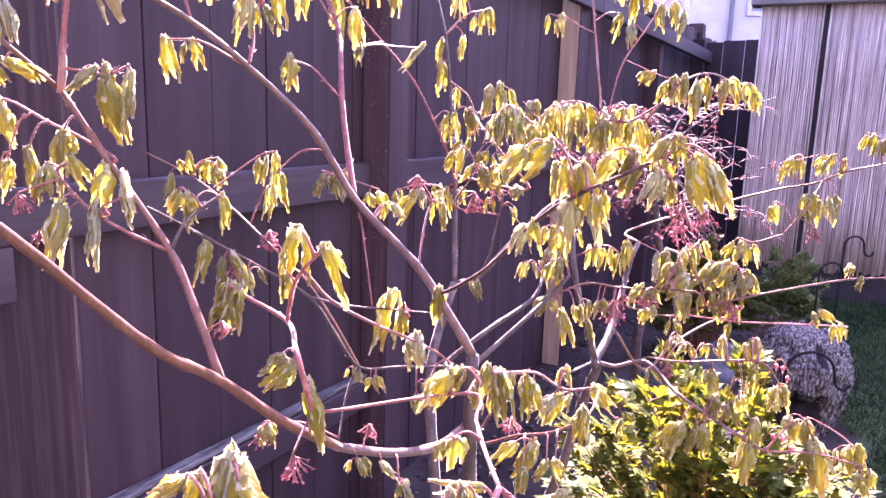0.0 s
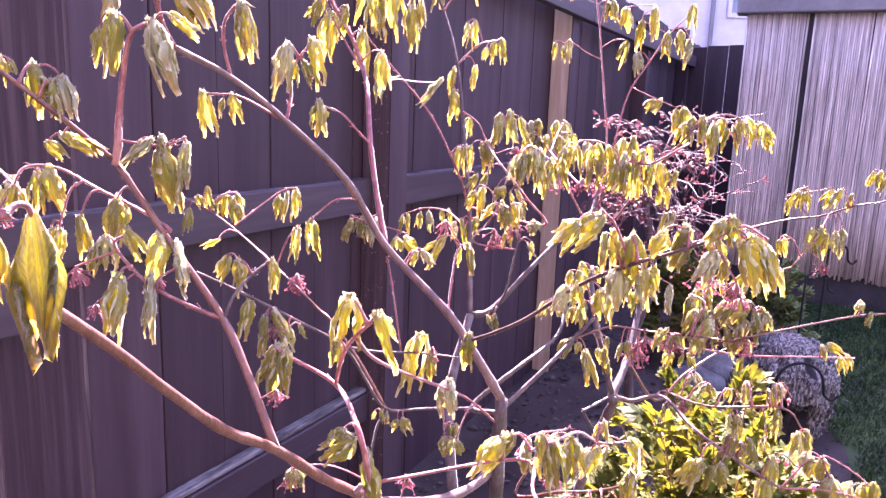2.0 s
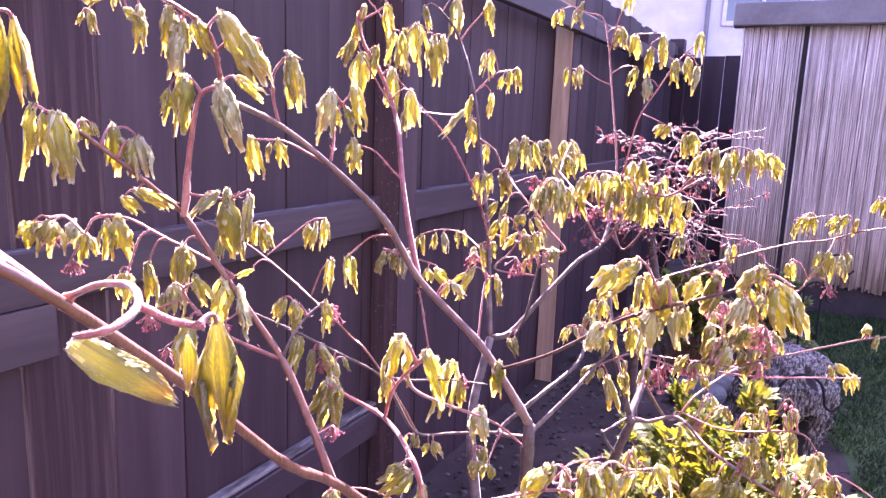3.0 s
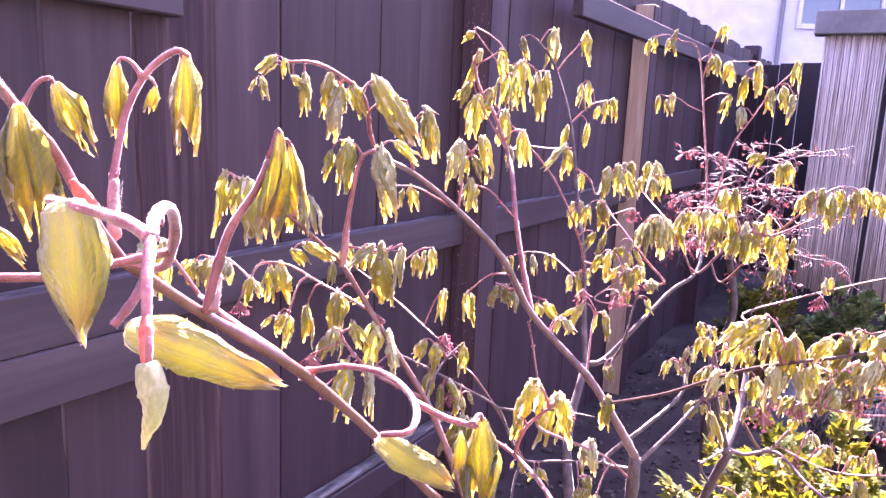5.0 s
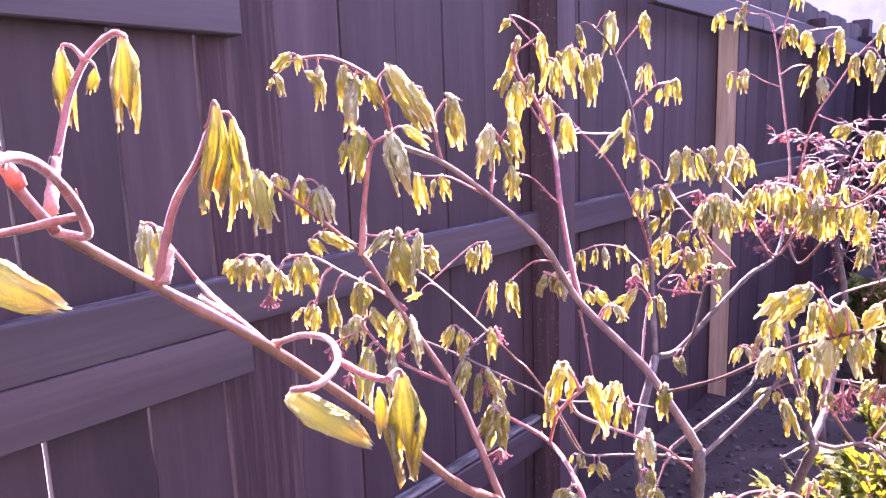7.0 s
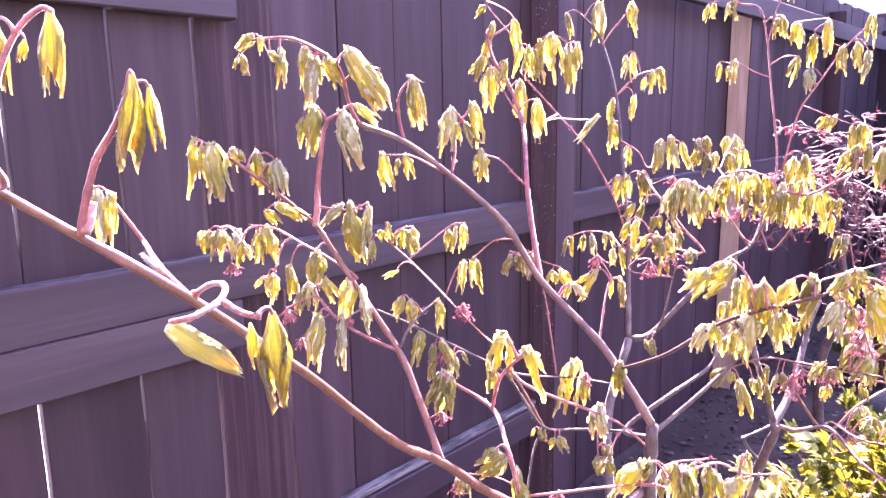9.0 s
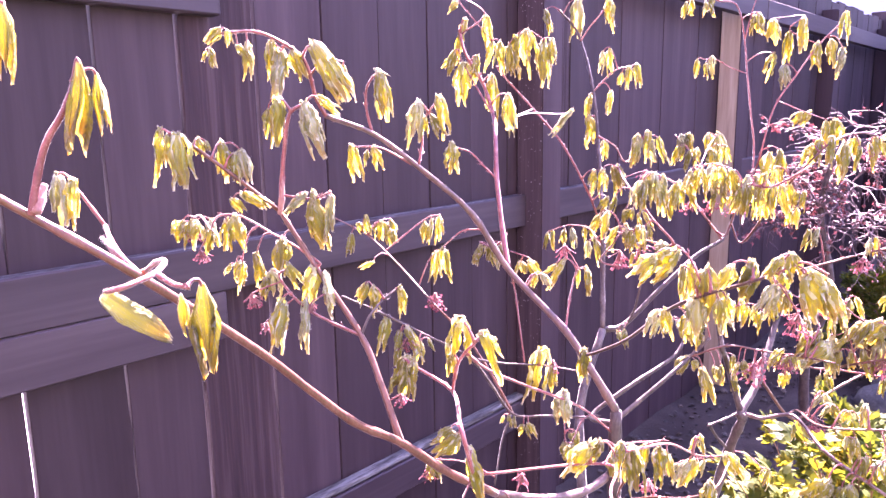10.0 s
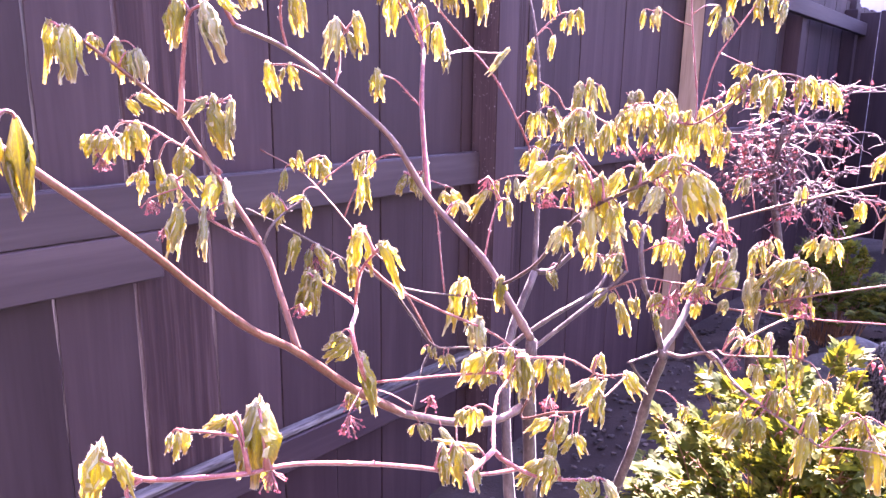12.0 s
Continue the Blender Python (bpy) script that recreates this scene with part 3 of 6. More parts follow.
b_left = branch("twig", 0.0014, 0.0009, PETIOLE, [(-0.119, 0.820, 1.084), (-0.135, 0.820, 1.100), (-0.153, 0.820, 1.118), (-0.177, 0.820, 1.126)])
b_side = branch("twig", 0.0015, 0.0009, PETIOLE, [(-0.132, 0.880, 1.163), (-0.156, 0.890, 1.201), (-0.175, 0.890, 1.234), (-0.181, 0.890, 1.253)])
c_stem = branch("branch", 0.0044, 0.0020, BARK_GREY, [(0.019, 1.044, 0.822), (0.017, 1.080, 0.896), (0.015, 1.120, 0.983), (0.006, 1.196, 1.086), (-0.007, 1.248, 1.201), (-0.037, 1.309, 1.306), (-0.073, 1.310, 1.352)])
c_right = branch("twig", 0.0016, 0.0009, PETIOLE, [(-0.007, 1.248, 1.202), (0.015, 1.250, 1.226), (0.034, 1.250, 1.240), (0.058, 1.250, 1.244)])
c_right_up = branch("twig", 0.0015, 0.0009, PETIOLE, [(-0.033, 1.300, 1.295), (-0.017, 1.300, 1.319), (0.003, 1.300, 1.342), (0.017, 1.300, 1.358)])
e_branch = branch("twig", 0.0020, 0.0015, PETIOLE, [(0.015, 1.100, 0.967), (-0.003, 1.080, 1.026), (-0.048, 1.063, 1.114), (-0.095, 1.078, 1.169), (-0.136, 1.080, 1.214), (-0.158, 1.080, 1.241)])
e_right = branch("twig", 0.0011, 0.0008, PETIOLE, [(-0.127, 1.000, 1.157), (-0.102, 1.050, 1.166), (-0.068, 1.060, 1.164), (-0.037, 1.060, 1.164)])
f_branch = branch("twig", .002, .0012, PETIOLE, [(0.114, 1.000, 0.970), (0.089, 1.000, 1.007), (0.050, 1.050, 1.056), (0.037, 1.100, 1.078)])
k_branch = branch("branch", .0048, .0022, BARK_GREY, [(0.019, 1.044, 0.822), (0.053, 1.060, 0.828), (0.110, 1.090, 0.883), (0.169, 1.130, 0.933), (0.216, 1.160, 0.961), (0.245, 1.220, 1.030)])
k_twig = branch("twig", 0.0024, 0.0014, BARK_GREY, [(0.050, 1.058, 0.828), (0.055, 1.020, 0.840), (0.066, 1.000, 0.873), (0.076, 1.000, 0.926), (0.083, 1.000, 0.961)])
d_stem = branch("twig", 0.0023, 0.0014, PETIOLE, [(0.274, 1.350, 0.951), (0.301, 1.420, 1.069), (0.292, 1.430, 1.161), (0.282, 1.437, 1.237), (0.274, 1.450, 1.312), (0.258, 1.450, 1.365), (0.225, 1.450, 1.374)])
d_left = branch("twig", 0.0011, 0.0008, PETIOLE, [(0.283, 1.437, 1.234), (0.251, 1.430, 1.246), (0.225, 1.430, 1.261), (0.199, 1.430, 1.264)])
d_up = branch("twig", 0.0014, 0.0009, PETIOLE, [(0.277, 1.450, 1.301), (0.286, 1.450, 1.348), (0.296, 1.450, 1.381), (0.310, 1.450, 1.401)])
d_two = branch("twig", 0.0020, 0.0012, PETIOLE, [(0.296, 1.350, 1.069), (0.318, 1.360, 1.165), (0.355, 1.370, 1.226), (0.392, 1.380, 1.280), (0.428, 1.380, 1.318)])
r_branch = branch("branch", .0036, .002, BARK_GREY, [(0.036, 0.745, 0.800), (0.086, 0.770, 0.840), (0.124, 0.800, 0.867), (0.146, 0.800, 0.893)])
r_twig = branch("twig", .0014, .0009, BARK_RED, [(0.124, 0.800, 0.867), (0.164, 0.790, 0.887), (0.203, 0.787, 0.884), (0.230, 0.740, 0.895), (0.257, 0.700, 0.903)])
r_back = branch("twig", .0034, .0018, BARK_GREY, [(0.007, 0.780, 0.789), (0.056, 0.800, 0.826), (0.106, 0.840, 0.850), (0.122, 0.860, 0.867), (0.130, 0.900, 0.880)])
near_right = branch("twig", .0022, .0012, BARK_BROWN, [(-0.006, 0.742, 0.880), (0.012, 0.722, 0.893), (0.043, 0.660, 0.930), (0.074, 0.570, 0.988), (0.098, 0.520, 1.016), (0.121, 0.490, 1.033), (0.141, 0.470, 1.047)])
u_right = branch("branch", 0.0065, 0.0036, BARK_GREY, [(0.210, 0.920, 0.750), (0.235, 0.960, 0.773), (0.256, 1.000, 0.807), (0.281, 1.050, 0.861), (0.300, 1.080, 0.887)])
u_left = branch("branch", 0.0044, 0.0030, BARK_GREY, [(0.210, 0.920, 0.750), (0.187, 0.920, 0.825), (0.177, 0.900, 0.849), (0.171, 0.920, 0.896), (0.176, 0.950, 0.923)])
w_branch = branch("twig", 0.0030, 0.0018, BARK_MID, [(0.210, 0.920, 0.750), (0.236, 0.915, 0.745), (0.274, 0.902, 0.757), (0.294, 0.840, 0.741), (0.330, 0.810, 0.721), (0.383, 0.780, 0.694)])
w_left = branch("twig", 0.0018, 0.0012, BARK_MID, [(0.210, 0.920, 0.750), (0.185, 0.900, 0.746), (0.161, 0.880, 0.743)])
w_stub = branch("twig", 0.0026, 0.0018, BARK_GREY, [(0.202, 0.940, 0.681), (0.181, 0.920, 0.709), (0.166, 0.900, 0.737)])
x_twig = branch("twig", 0.0025, 0.0013, BARK_RED, [(0.299, 1.000, 0.711), (0.344, 1.020, 0.743), (0.397, 1.050, 0.765), (0.440, 1.080, 0.772)])
y_twig = branch("twig", .002, .0011, BARK_RED, [(0.299, 1.150, 0.892), (0.380, 1.150, 0.923), (0.451, 1.150, 0.945), (0.537, 1.150, 0.969), (0.567, 1.100, 0.984), (0.588, 1.050, 1.007), (0.624, 1.020, 1.021), (0.666, 1.000, 1.039)])
y_down = branch("twig", 0.0014, 0.0009, PETIOLE, [(0.566, 1.080, 0.981), (0.538, 1.060, 0.949), (0.505, 1.050, 0.911)])
z_twig = branch("twig", 0.0018, 0.0011, BARK_RED, [(0.321, 0.980, 0.799), (0.345, 0.920, 0.828), (0.387, 0.888, 0.852), (0.466, 0.900, 0.866), (0.535, 0.920, 0.873), (0.591, 0.930, 0.875), (0.652, 0.940, 0.876)])
z_low = branch("twig", 0.0015, 0.0010, PETIOLE, [(0.350, 0.950, 0.808), (0.413, 0.950, 0.802), (0.493, 0.970, 0.796), (0.591, 1.000, 0.786)])
w_low = branch("twig", 0.0015, 0.0008, BARK_RED, [(0.286, 0.930, 0.754), (0.260, 0.727, 0.819), (0.325, 0.697, 0.832), (0.347, 0.690, 0.811)])
n_twig = branch("twig", 0.0019, 0.0013, BARK_GREY, [(0.012, 0.780, 0.787), (-0.048, 0.785, 0.782), (-0.093, 0.785, 0.781), (-0.116, 0.750, 0.833), (-0.134, 0.700, 0.885), (-0.172, 0.640, 0.930), (-0.213, 0.600, 0.966), (-0.235, 0.560, 0.991)])
n_down = branch("twig", 0.0017, 0.0012, BARK_GREY, [(-0.093, 0.785, 0.781), (-0.104, 0.770, 0.757), (-0.111, 0.740, 0.702)])
n_right = branch("twig", 0.0014, 0.0009, BARK_GREY, [(-0.134, 0.700, 0.885), (-0.101, 0.740, 0.866), (-0.055, 0.780, 0.852), (-0.013, 0.760, 0.855)])
o_stem = branch("twig", 0.0023, 0.0014, PETIOLE, [(-0.108, 0.575, 0.795), (-0.098, 0.515, 0.835), (-0.089, 0.470, 0.865), (-0.097, 0.460, 0.910), (-0.123, 0.550, 0.904), (-0.163, 0.560, 0.923), (-0.174, 0.560, 0.931)])
o_up = branch("twig", 0.0018, 0.0012, PETIOLE, [(-0.123, 0.550, 0.904), (-0.116, 0.540, 0.933), (-0.106, 0.530, 0.951), (-0.094, 0.525, 0.964)])
o_right = branch("twig", 0.0018, 0.0012, PETIOLE, [(-0.106, 0.530, 0.951), (-0.096, 0.600, 0.909), (-0.067, 0.660, 0.872), (-0.006, 0.720, 0.825), (0.035, 0.740, 0.784)])
p_twig = branch("twig", .0018, .0011, BARK_RED, [(-0.093, 0.785, 0.781), (-0.125, 0.790, 0.836), (-0.159, 0.800, 0.881), (-0.176, 0.810, 0.892), (-0.200, 0.800, 0.921), (-0.284, 0.900, 0.958), (-0.359, 1.000, 0.977), (-0.425, 1.000, 1.009)])
f_near = branch("twig", .0012, .0012, PETIOLE, [(0.022, 0.500, 0.868), (0.026, 0.455, 0.867), (0.029, 0.410, 0.869), (0.035, 0.360, 0.870)])
f_top = branch("twig", .0011, .0007, PETIOLE, [(0.022, 0.500, 0.868), (0.030, 0.530, 0.868), (0.046, 0.560, 0.861), (0.070, 0.580, 0.855), (0.078, 0.580, 0.858)])
f_left = branch("twig", 0.0020, 0.0015, PETIOLE, [(0.035, 0.360, 0.870), (0.029, 0.340, 0.871), (0.025, 0.320, 0.874), (0.028, 0.310, 0.868)])
f_right = branch("twig", 0.0018, 0.0011, PETIOLE, [(0.035, 0.360, 0.870), (0.045, 0.360, 0.862), (0.068, 0.370, 0.848), (0.106, 0.380, 0.845)])
g_near = branch("twig", 0.0015, 0.0011, PETIOLE, [(0.066, 0.420, 0.829), (0.026, 0.360, 0.851), (-0.004, 0.300, 0.886), (-0.029, 0.270, 0.902), (-0.054, 0.235, 0.918), (-0.072, 0.220, 0.919)])
g_left = branch("twig", 0.0014, 0.0011, PETIOLE, [(-0.072, 0.220, 0.919), (-0.094, 0.205, 0.922), (-0.114, 0.195, 0.925), (-0.122, 0.190, 0.933), (-0.132, 0.188, 0.938)])
g_side = branch("twig", 0.0014, 0.0009, PETIOLE, [(-0.114, 0.195, 0.925), (-0.119, 0.190, 0.921), (-0.116, 0.188, 0.917)])
h_shoot = branch("twig", 0.0020, 0.0012, PETIOLE, [(-0.311, 0.205, 1.149), (-0.316, 0.215, 1.165), (-0.319, 0.225, 1.181), (-0.318, 0.235, 1.204), (-0.311, 0.241, 1.221), (-0.301, 0.245, 1.230), (-0.295, 0.246, 1.228)])
h_big = branch("twig", 0.0024, 0.0015, PETIOLE, [(-0.287, 0.238, 1.117), (-0.283, 0.240, 1.135), (-0.277, 0.243, 1.155), (-0.267, 0.247, 1.172), (-0.261, 0.250, 1.187)])
h_curl = branch("twig", 0.0018, 0.0011, PETIOLE, [(-0.253, 0.280, 1.075), (-0.229, 0.259, 1.088), (-0.205, 0.233, 1.095), (-0.190, 0.203, 1.096), (-0.189, 0.179, 1.095), (-0.200, 0.180, 1.092)])
h_curl_two = branch("twig", 0.0015, 0.0011, PETIOLE, [(-0.190, 0.203, 1.096), (-0.177, 0.196, 1.093), (-0.165, 0.190, 1.093)])
h_fork = branch("twig", 0.0020, 0.0015, PETIOLE, [(-0.269, 0.284, 1.085), (-0.305, 0.322, 1.088), (-0.339, 0.361, 1.091)])
hook_arch = branch("twig", 0.0019, 0.0016, PETIOLE, [(-0.287, 0.195, 1.147), (-0.271, 0.170, 1.162), (-0.260, 0.145, 1.175), (-0.255, 0.128, 1.180), (-0.252, 0.115, 1.179), (-0.247, 0.102, 1.176)])
hook_stem = branch("twig", 0.0012, 0.0009, PETIOLE, [(-0.248, 0.105, 1.173), (-0.248, 0.098, 1.165), (-0.250, 0.094, 1.160), (-0.252, 0.092, 1.157)])
hook_bud = branch("twig", 0.0014, 0.0009, PETIOLE, [(-0.247, 0.102, 1.176), (-0.244, 0.093, 1.169), (-0.242, 0.088, 1.161), (-0.240, 0.084, 1.155), (-0.240, 0.083, 1.149)])
hook_left = branch("twig", 0.0019, 0.0014, PETIOLE, [(-0.247, 0.102, 1.176), (-0.256, 0.110, 1.178), (-0.272, 0.125, 1.178), (-0.294, 0.138, 1.179)])
hook_far_left = branch("twig", 0.0016, 0.0014, PETIOLE, [(-0.295, 0.165, 1.153), (-0.301, 0.150, 1.153), (-0.316, 0.140, 1.154), (-0.319, 0.130, 1.156)])
m_arc = branch("twig", 0.0015, 0.0008, PETIOLE, [(-0.245, 0.530, 1.031), (-0.274, 0.540, 1.045), (-0.304, 0.550, 1.056), (-0.333, 0.550, 1.071), (-0.358, 0.550, 1.071), (-0.368, 0.550, 1.057)])
m_low = branch("twig", 0.0016, 0.0009, PETIOLE, [(-0.206, 0.529, 0.962), (-0.233, 0.520, 0.977), (-0.256, 0.510, 0.995), (-0.277, 0.510, 1.021), (-0.266, 0.510, 1.030)])
k_up = branch("twig", .0022, .0012, PETIOLE, [(0.206, 1.150, 0.958), (0.161, 1.070, 1.015), (0.131, 1.030, 1.052), (0.083, 0.920, 1.083)])
k_over = branch("twig", .0021, .0012, PETIOLE, [(0.209, 1.120, 0.968), (0.202, 1.000, 1.029), (0.198, 0.920, 1.068), (0.224, 0.890, 1.069), (0.260, 0.860, 1.097)])
t_right = branch("twig", 0.0018, 0.0011, BARK_RED, [(0.222, 1.050, 0.968), (0.246, 0.980, 1.038), (0.270, 0.930, 1.090), (0.301, 0.930, 1.123), (0.349, 0.960, 1.133), (0.412, 1.000, 1.110)])
a_mid = branch("twig", 0.0015, 0.0008, PETIOLE, [(-0.026, 0.760, 0.909), (-0.022, 0.780, 0.945), (-0.016, 0.800, 0.971), (-0.008, 0.800, 0.976)])
l_white = branch("twig", 0.0014, 0.0009, BARK_GREY, [(-0.206, 0.529, 0.962), (-0.199, 0.535, 0.980), (-0.189, 0.550, 0.993), (-0.179, 0.560, 1.001)])
c_low = branch("twig", .0015, .001, PETIOLE, [(0.014, 1.150, 0.939), (-0.011, 1.360, 0.936), (-0.054, 1.410, 0.934), (-0.093, 1.420, 0.920)])
c_low_right = branch("twig", 0.0015, 0.0008, PETIOLE, [(0.015, 0.980, 0.946), (0.028, 0.930, 0.981), (0.042, 0.930, 1.001), (0.058, 0.940, 1.002)])
low_cross = branch("twig", .0013, .0009, BARK_RED, [(0.036, 0.600, 0.783), (0.069, 0.560, 0.808), (0.094, 0.540, 0.821), (0.112, 0.500, 0.854), (0.133, 0.560, 0.850)])
low_mid = branch("twig", .0012, .0009, PETIOLE, [(0.027, 0.550, 0.846), (0.037, 0.480, 0.890), (0.051, 0.500, 0.885), (0.081, 0.560, 0.863), (0.112, 0.600, 0.834), (0.140, 0.600, 0.837)])
h_fork_tip = branch("twig", 0.0015, 0.0009, PETIOLE, [(-0.339, 0.361, 1.091), (-0.357, 0.355, 1.122)])
bud_scale = branch("bud_scale", 0.0038, 0.0024, BUD_RED, [(-0.310, 0.190, 1.167), (-0.311, 0.186, 1.174), (-0.313, 0.183, 1.180)])
bud_sleeve = branch("bud_scale", 0.0015, 0.0019, BUD_RED, [(-0.242, 0.088, 1.161), (-0.241, 0.085, 1.156), (-0.240, 0.083, 1.150)])
closed_bud = branch("leaf_bud", 0.0042, 0.0012, BUD_GREEN, [(-0.240, 0.083, 1.152), (-0.239, 0.0825, 1.148), (-0.238, 0.082, 1.144), (-0.2385, 0.082, 1.140), (-0.240, 0.082, 1.136), (-0.241, 0.082, 1.132)])
shoot_sheath = branch("bud_sheath", 0.0030, 0.0022, SHEATH, [(-0.310, 0.205, 1.158), (-0.312, 0.210, 1.166), (-0.314, 0.216, 1.177)])
left_sheath = branch("bud_sheath", 0.0032, 0.0020, SHEATH, [(-0.281, 0.527, 1.077), (-0.278, 0.528, 1.095), (-0.277, 0.529, 1.112)])
big_sheath = branch("bud_sheath", 0.0033, 0.0026, SHEATH, [(-0.284, 0.238, 1.118), (-0.285, 0.243, 1.125), (-0.284, 0.247, 1.133)])
fork_sheath = branch("bud_sheath", 0.0029, 0.0020, SHEATH, [(-0.271, 0.286, 1.084), (-0.296, 0.310, 1.086), (-0.326, 0.340, 1.086)])
curl_scale = branch("bud_scale", 0.0031, 0.0019, BUD_RED, [(-0.255, 0.281, 1.074), (-0.242, 0.271, 1.082)])
f_two = branch("twig", .0016, .001, PETIOLE, [(0.006, 1.210, 1.123), (0.033, 1.240, 1.105), (0.054, 1.270, 1.075), (0.084, 1.290, 1.115)])
k_far = branch("twig", .002, .0011, PETIOLE, [(0.264, 1.450, 0.986), (0.231, 1.650, 1.041), (0.200, 1.750, 1.090), (0.183, 1.760, 1.107)])
k_far_two = branch("twig", .0015, .001, PETIOLE, [(0.231, 1.650, 1.041), (0.262, 1.750, 1.082), (0.284, 1.800, 1.105)])
v_one = branch("twig", .0013, .0009, PETIOLE, [(-0.077, 0.770, 0.858), (-0.084, 0.780, 0.899), (-0.093, 0.800, 0.944), (-0.097, 0.800, 0.959)])
g_spur = branch("twig", .0010, .0007, PETIOLE, [(-0.072, 0.220, 0.922), (-0.078, 0.225, 0.934), (-0.092, 0.220, 0.939), (-0.104, 0.215, 0.941)])
branch("twig", 0.0012, 0.0007, PETIOLE, [(-0.273, 0.594, 1.207), (-0.255, 0.594, 1.221), (-0.237, 0.595, 1.219)])
branch("twig", 0.0012, 0.0007, PETIOLE, [(-0.180, 0.900, 1.272), (-0.146, 0.900, 1.298), (-0.184, 0.900, 1.320), (-0.137, 0.900, 1.263)])
branch("twig", 0.0012, 0.0007, PETIOLE, [(-0.155, 1.080, 1.237), (-0.136, 1.080, 1.276), (-0.110, 1.080, 1.295), (-0.083, 1.080, 1.279)])
branch("twig", 0.0012, 0.0007, PETIOLE, [(-0.067, 1.310, 1.345), (-0.054, 1.310, 1.366), (-0.041, 1.310, 1.372)])
branch("twig", 0.0012, 0.0007, PETIOLE, [(0.034, 1.250, 1.240), (0.026, 1.250, 1.267), (0.019, 1.250, 1.278)])
branch("twig", 0.0012, 0.0007, PETIOLE, [(0.254, 1.724, 1.072), (0.269, 1.717, 1.085), (0.284, 1.710, 1.083)])
branch("twig", 0.0012, 0.0007, PETIOLE, [(0.200, 0.951, 1.053), (0.166, 0.950, 1.063), (0.173, 0.950, 1.089), (0.162, 0.970, 1.093), (0.147, 1.000, 1.087)])
branch("twig", 0.0012, 0.0007, PETIOLE, [(0.199, 0.928, 1.064), (0.184, 0.934, 1.086), (0.169, 0.940, 1.093)])
branch("twig", 0.0012, 0.0007, PETIOLE, [(0.099, 0.519, 1.017), (0.086, 0.520, 1.046), (0.074, 0.520, 1.058)])
branch("twig", 0.0012, 0.0007, PETIOLE, [(0.141, 0.470, 1.047), (0.158, 0.470, 1.056), (0.175, 0.470, 1.048)])
branch("twig", 0.0012, 0.0007, PETIOLE, [(0.287, 1.059, 0.869), (0.273, 1.040, 0.899), (0.318, 1.040, 0.882)])
branch("twig", 0.0012, 0.0007, PETIOLE, [(0.172, 0.918, 0.892), (0.206, 0.900, 0.912), (0.224, 0.900, 0.905)])
branch("twig", 0.0012, 0.0007, PETIOLE, [(0.234, 0.735, 0.896), (0.250, 0.740, 0.930), (0.242, 0.760, 0.936)])
branch("twig", 0.0012, 0.0007, PETIOLE, [(0.350, 0.916, 0.831), (0.337, 0.920, 0.871), (0.328, 0.950, 0.905)])
branch("twig", 0.0012, 0.0007, PETIOLE, [(0.146, 0.800, 0.893), (0.136, 0.800, 0.931), (0.125, 0.800, 0.953)])
branch("twig", 0.0012, 0.0007, PETIOLE, [(0.367, 0.904, 0.840), (0.372, 0.920, 0.889), (0.321, 0.930, 0.865), (0.345, 0.950, 0.914)])
branch("twig", 0.0012, 0.0007, PETIOLE, [(0.505, 1.050, 0.911), (0.464, 1.050, 0.898), (0.449, 1.060, 0.901)])
branch("twig", 0.0012, 0.0007, PETIOLE, [(0.275, 0.844, 0.782), (0.282, 0.847, 0.806), (0.289, 0.850, 0.814)])
branch("twig", 0.0012, 0.0007, PETIOLE, [(0.307, 0.705, 0.829), (0.311, 0.703, 0.822), (0.315, 0.700, 0.798)])
branch("twig", 0.0012, 0.0007, PETIOLE, [(0.383, 0.780, 0.694), (0.424, 0.790, 0.731), (0.435, 0.770, 0.713), (0.429, 0.780, 0.738), (0.470, 0.760, 0.717), (0.474, 0.740, 0.693)])
branch("twig", 0.0012, 0.0007, PETIOLE, [(0.383, 0.780, 0.694), (0.433, 0.760, 0.703), (0.484, 0.740, 0.696)])
branch("twig", 0.0012, 0.0007, PETIOLE, [(-0.368, 0.550, 1.057), (-0.402, 0.590, 1.065), (-0.436, 0.630, 1.057)])
branch("twig", 0.0012, 0.0007, PETIOLE, [(-0.316, 0.550, 1.062), (-0.323, 0.545, 1.055), (-0.330, 0.540, 1.031)])
branch("twig", 0.0012, 0.0007, PETIOLE, [(-0.278, 0.528, 1.095), (-0.248, 0.530, 1.092), (-0.230, 0.530, 1.099)])
branch("twig", 0.0012, 0.0007, PETIOLE, [(-0.357, 0.998, 0.977), (-0.340, 1.009, 0.997), (-0.323, 1.020, 1.001)])
branch("twig", 0.0012, 0.0007, PETIOLE, [(-0.306, 0.930, 0.964), (-0.253, 0.970, 1.008), (-0.229, 0.970, 1.015)])
branch("twig", 0.0012, 0.0007, PETIOLE, [(-0.230, 0.835, 0.934), (-0.217, 0.838, 0.968), (-0.204, 0.840, 0.986)])
branch("twig", 0.0012, 0.0007, PETIOLE, [(-0.126, 0.743, 1.031), (-0.149, 0.742, 1.029), (-0.172, 0.740, 1.010)])
branch("twig", 0.0012, 0.0007, PETIOLE, [(-0.105, 0.781, 1.012), (-0.122, 0.800, 0.999), (-0.138, 0.810, 1.004), (-0.076, 0.810, 0.985)])
branch("twig", 0.0012, 0.0007, PETIOLE, [(0.042, 0.930, 1.001), (0.031, 0.930, 1.024), (0.020, 0.930, 1.031)])
branch("twig", 0.0012, 0.0007, PETIOLE, [(0.392, 1.380, 1.280), (0.345, 1.400, 1.310), (0.368, 1.400, 1.334), (0.326, 1.450, 1.337)])
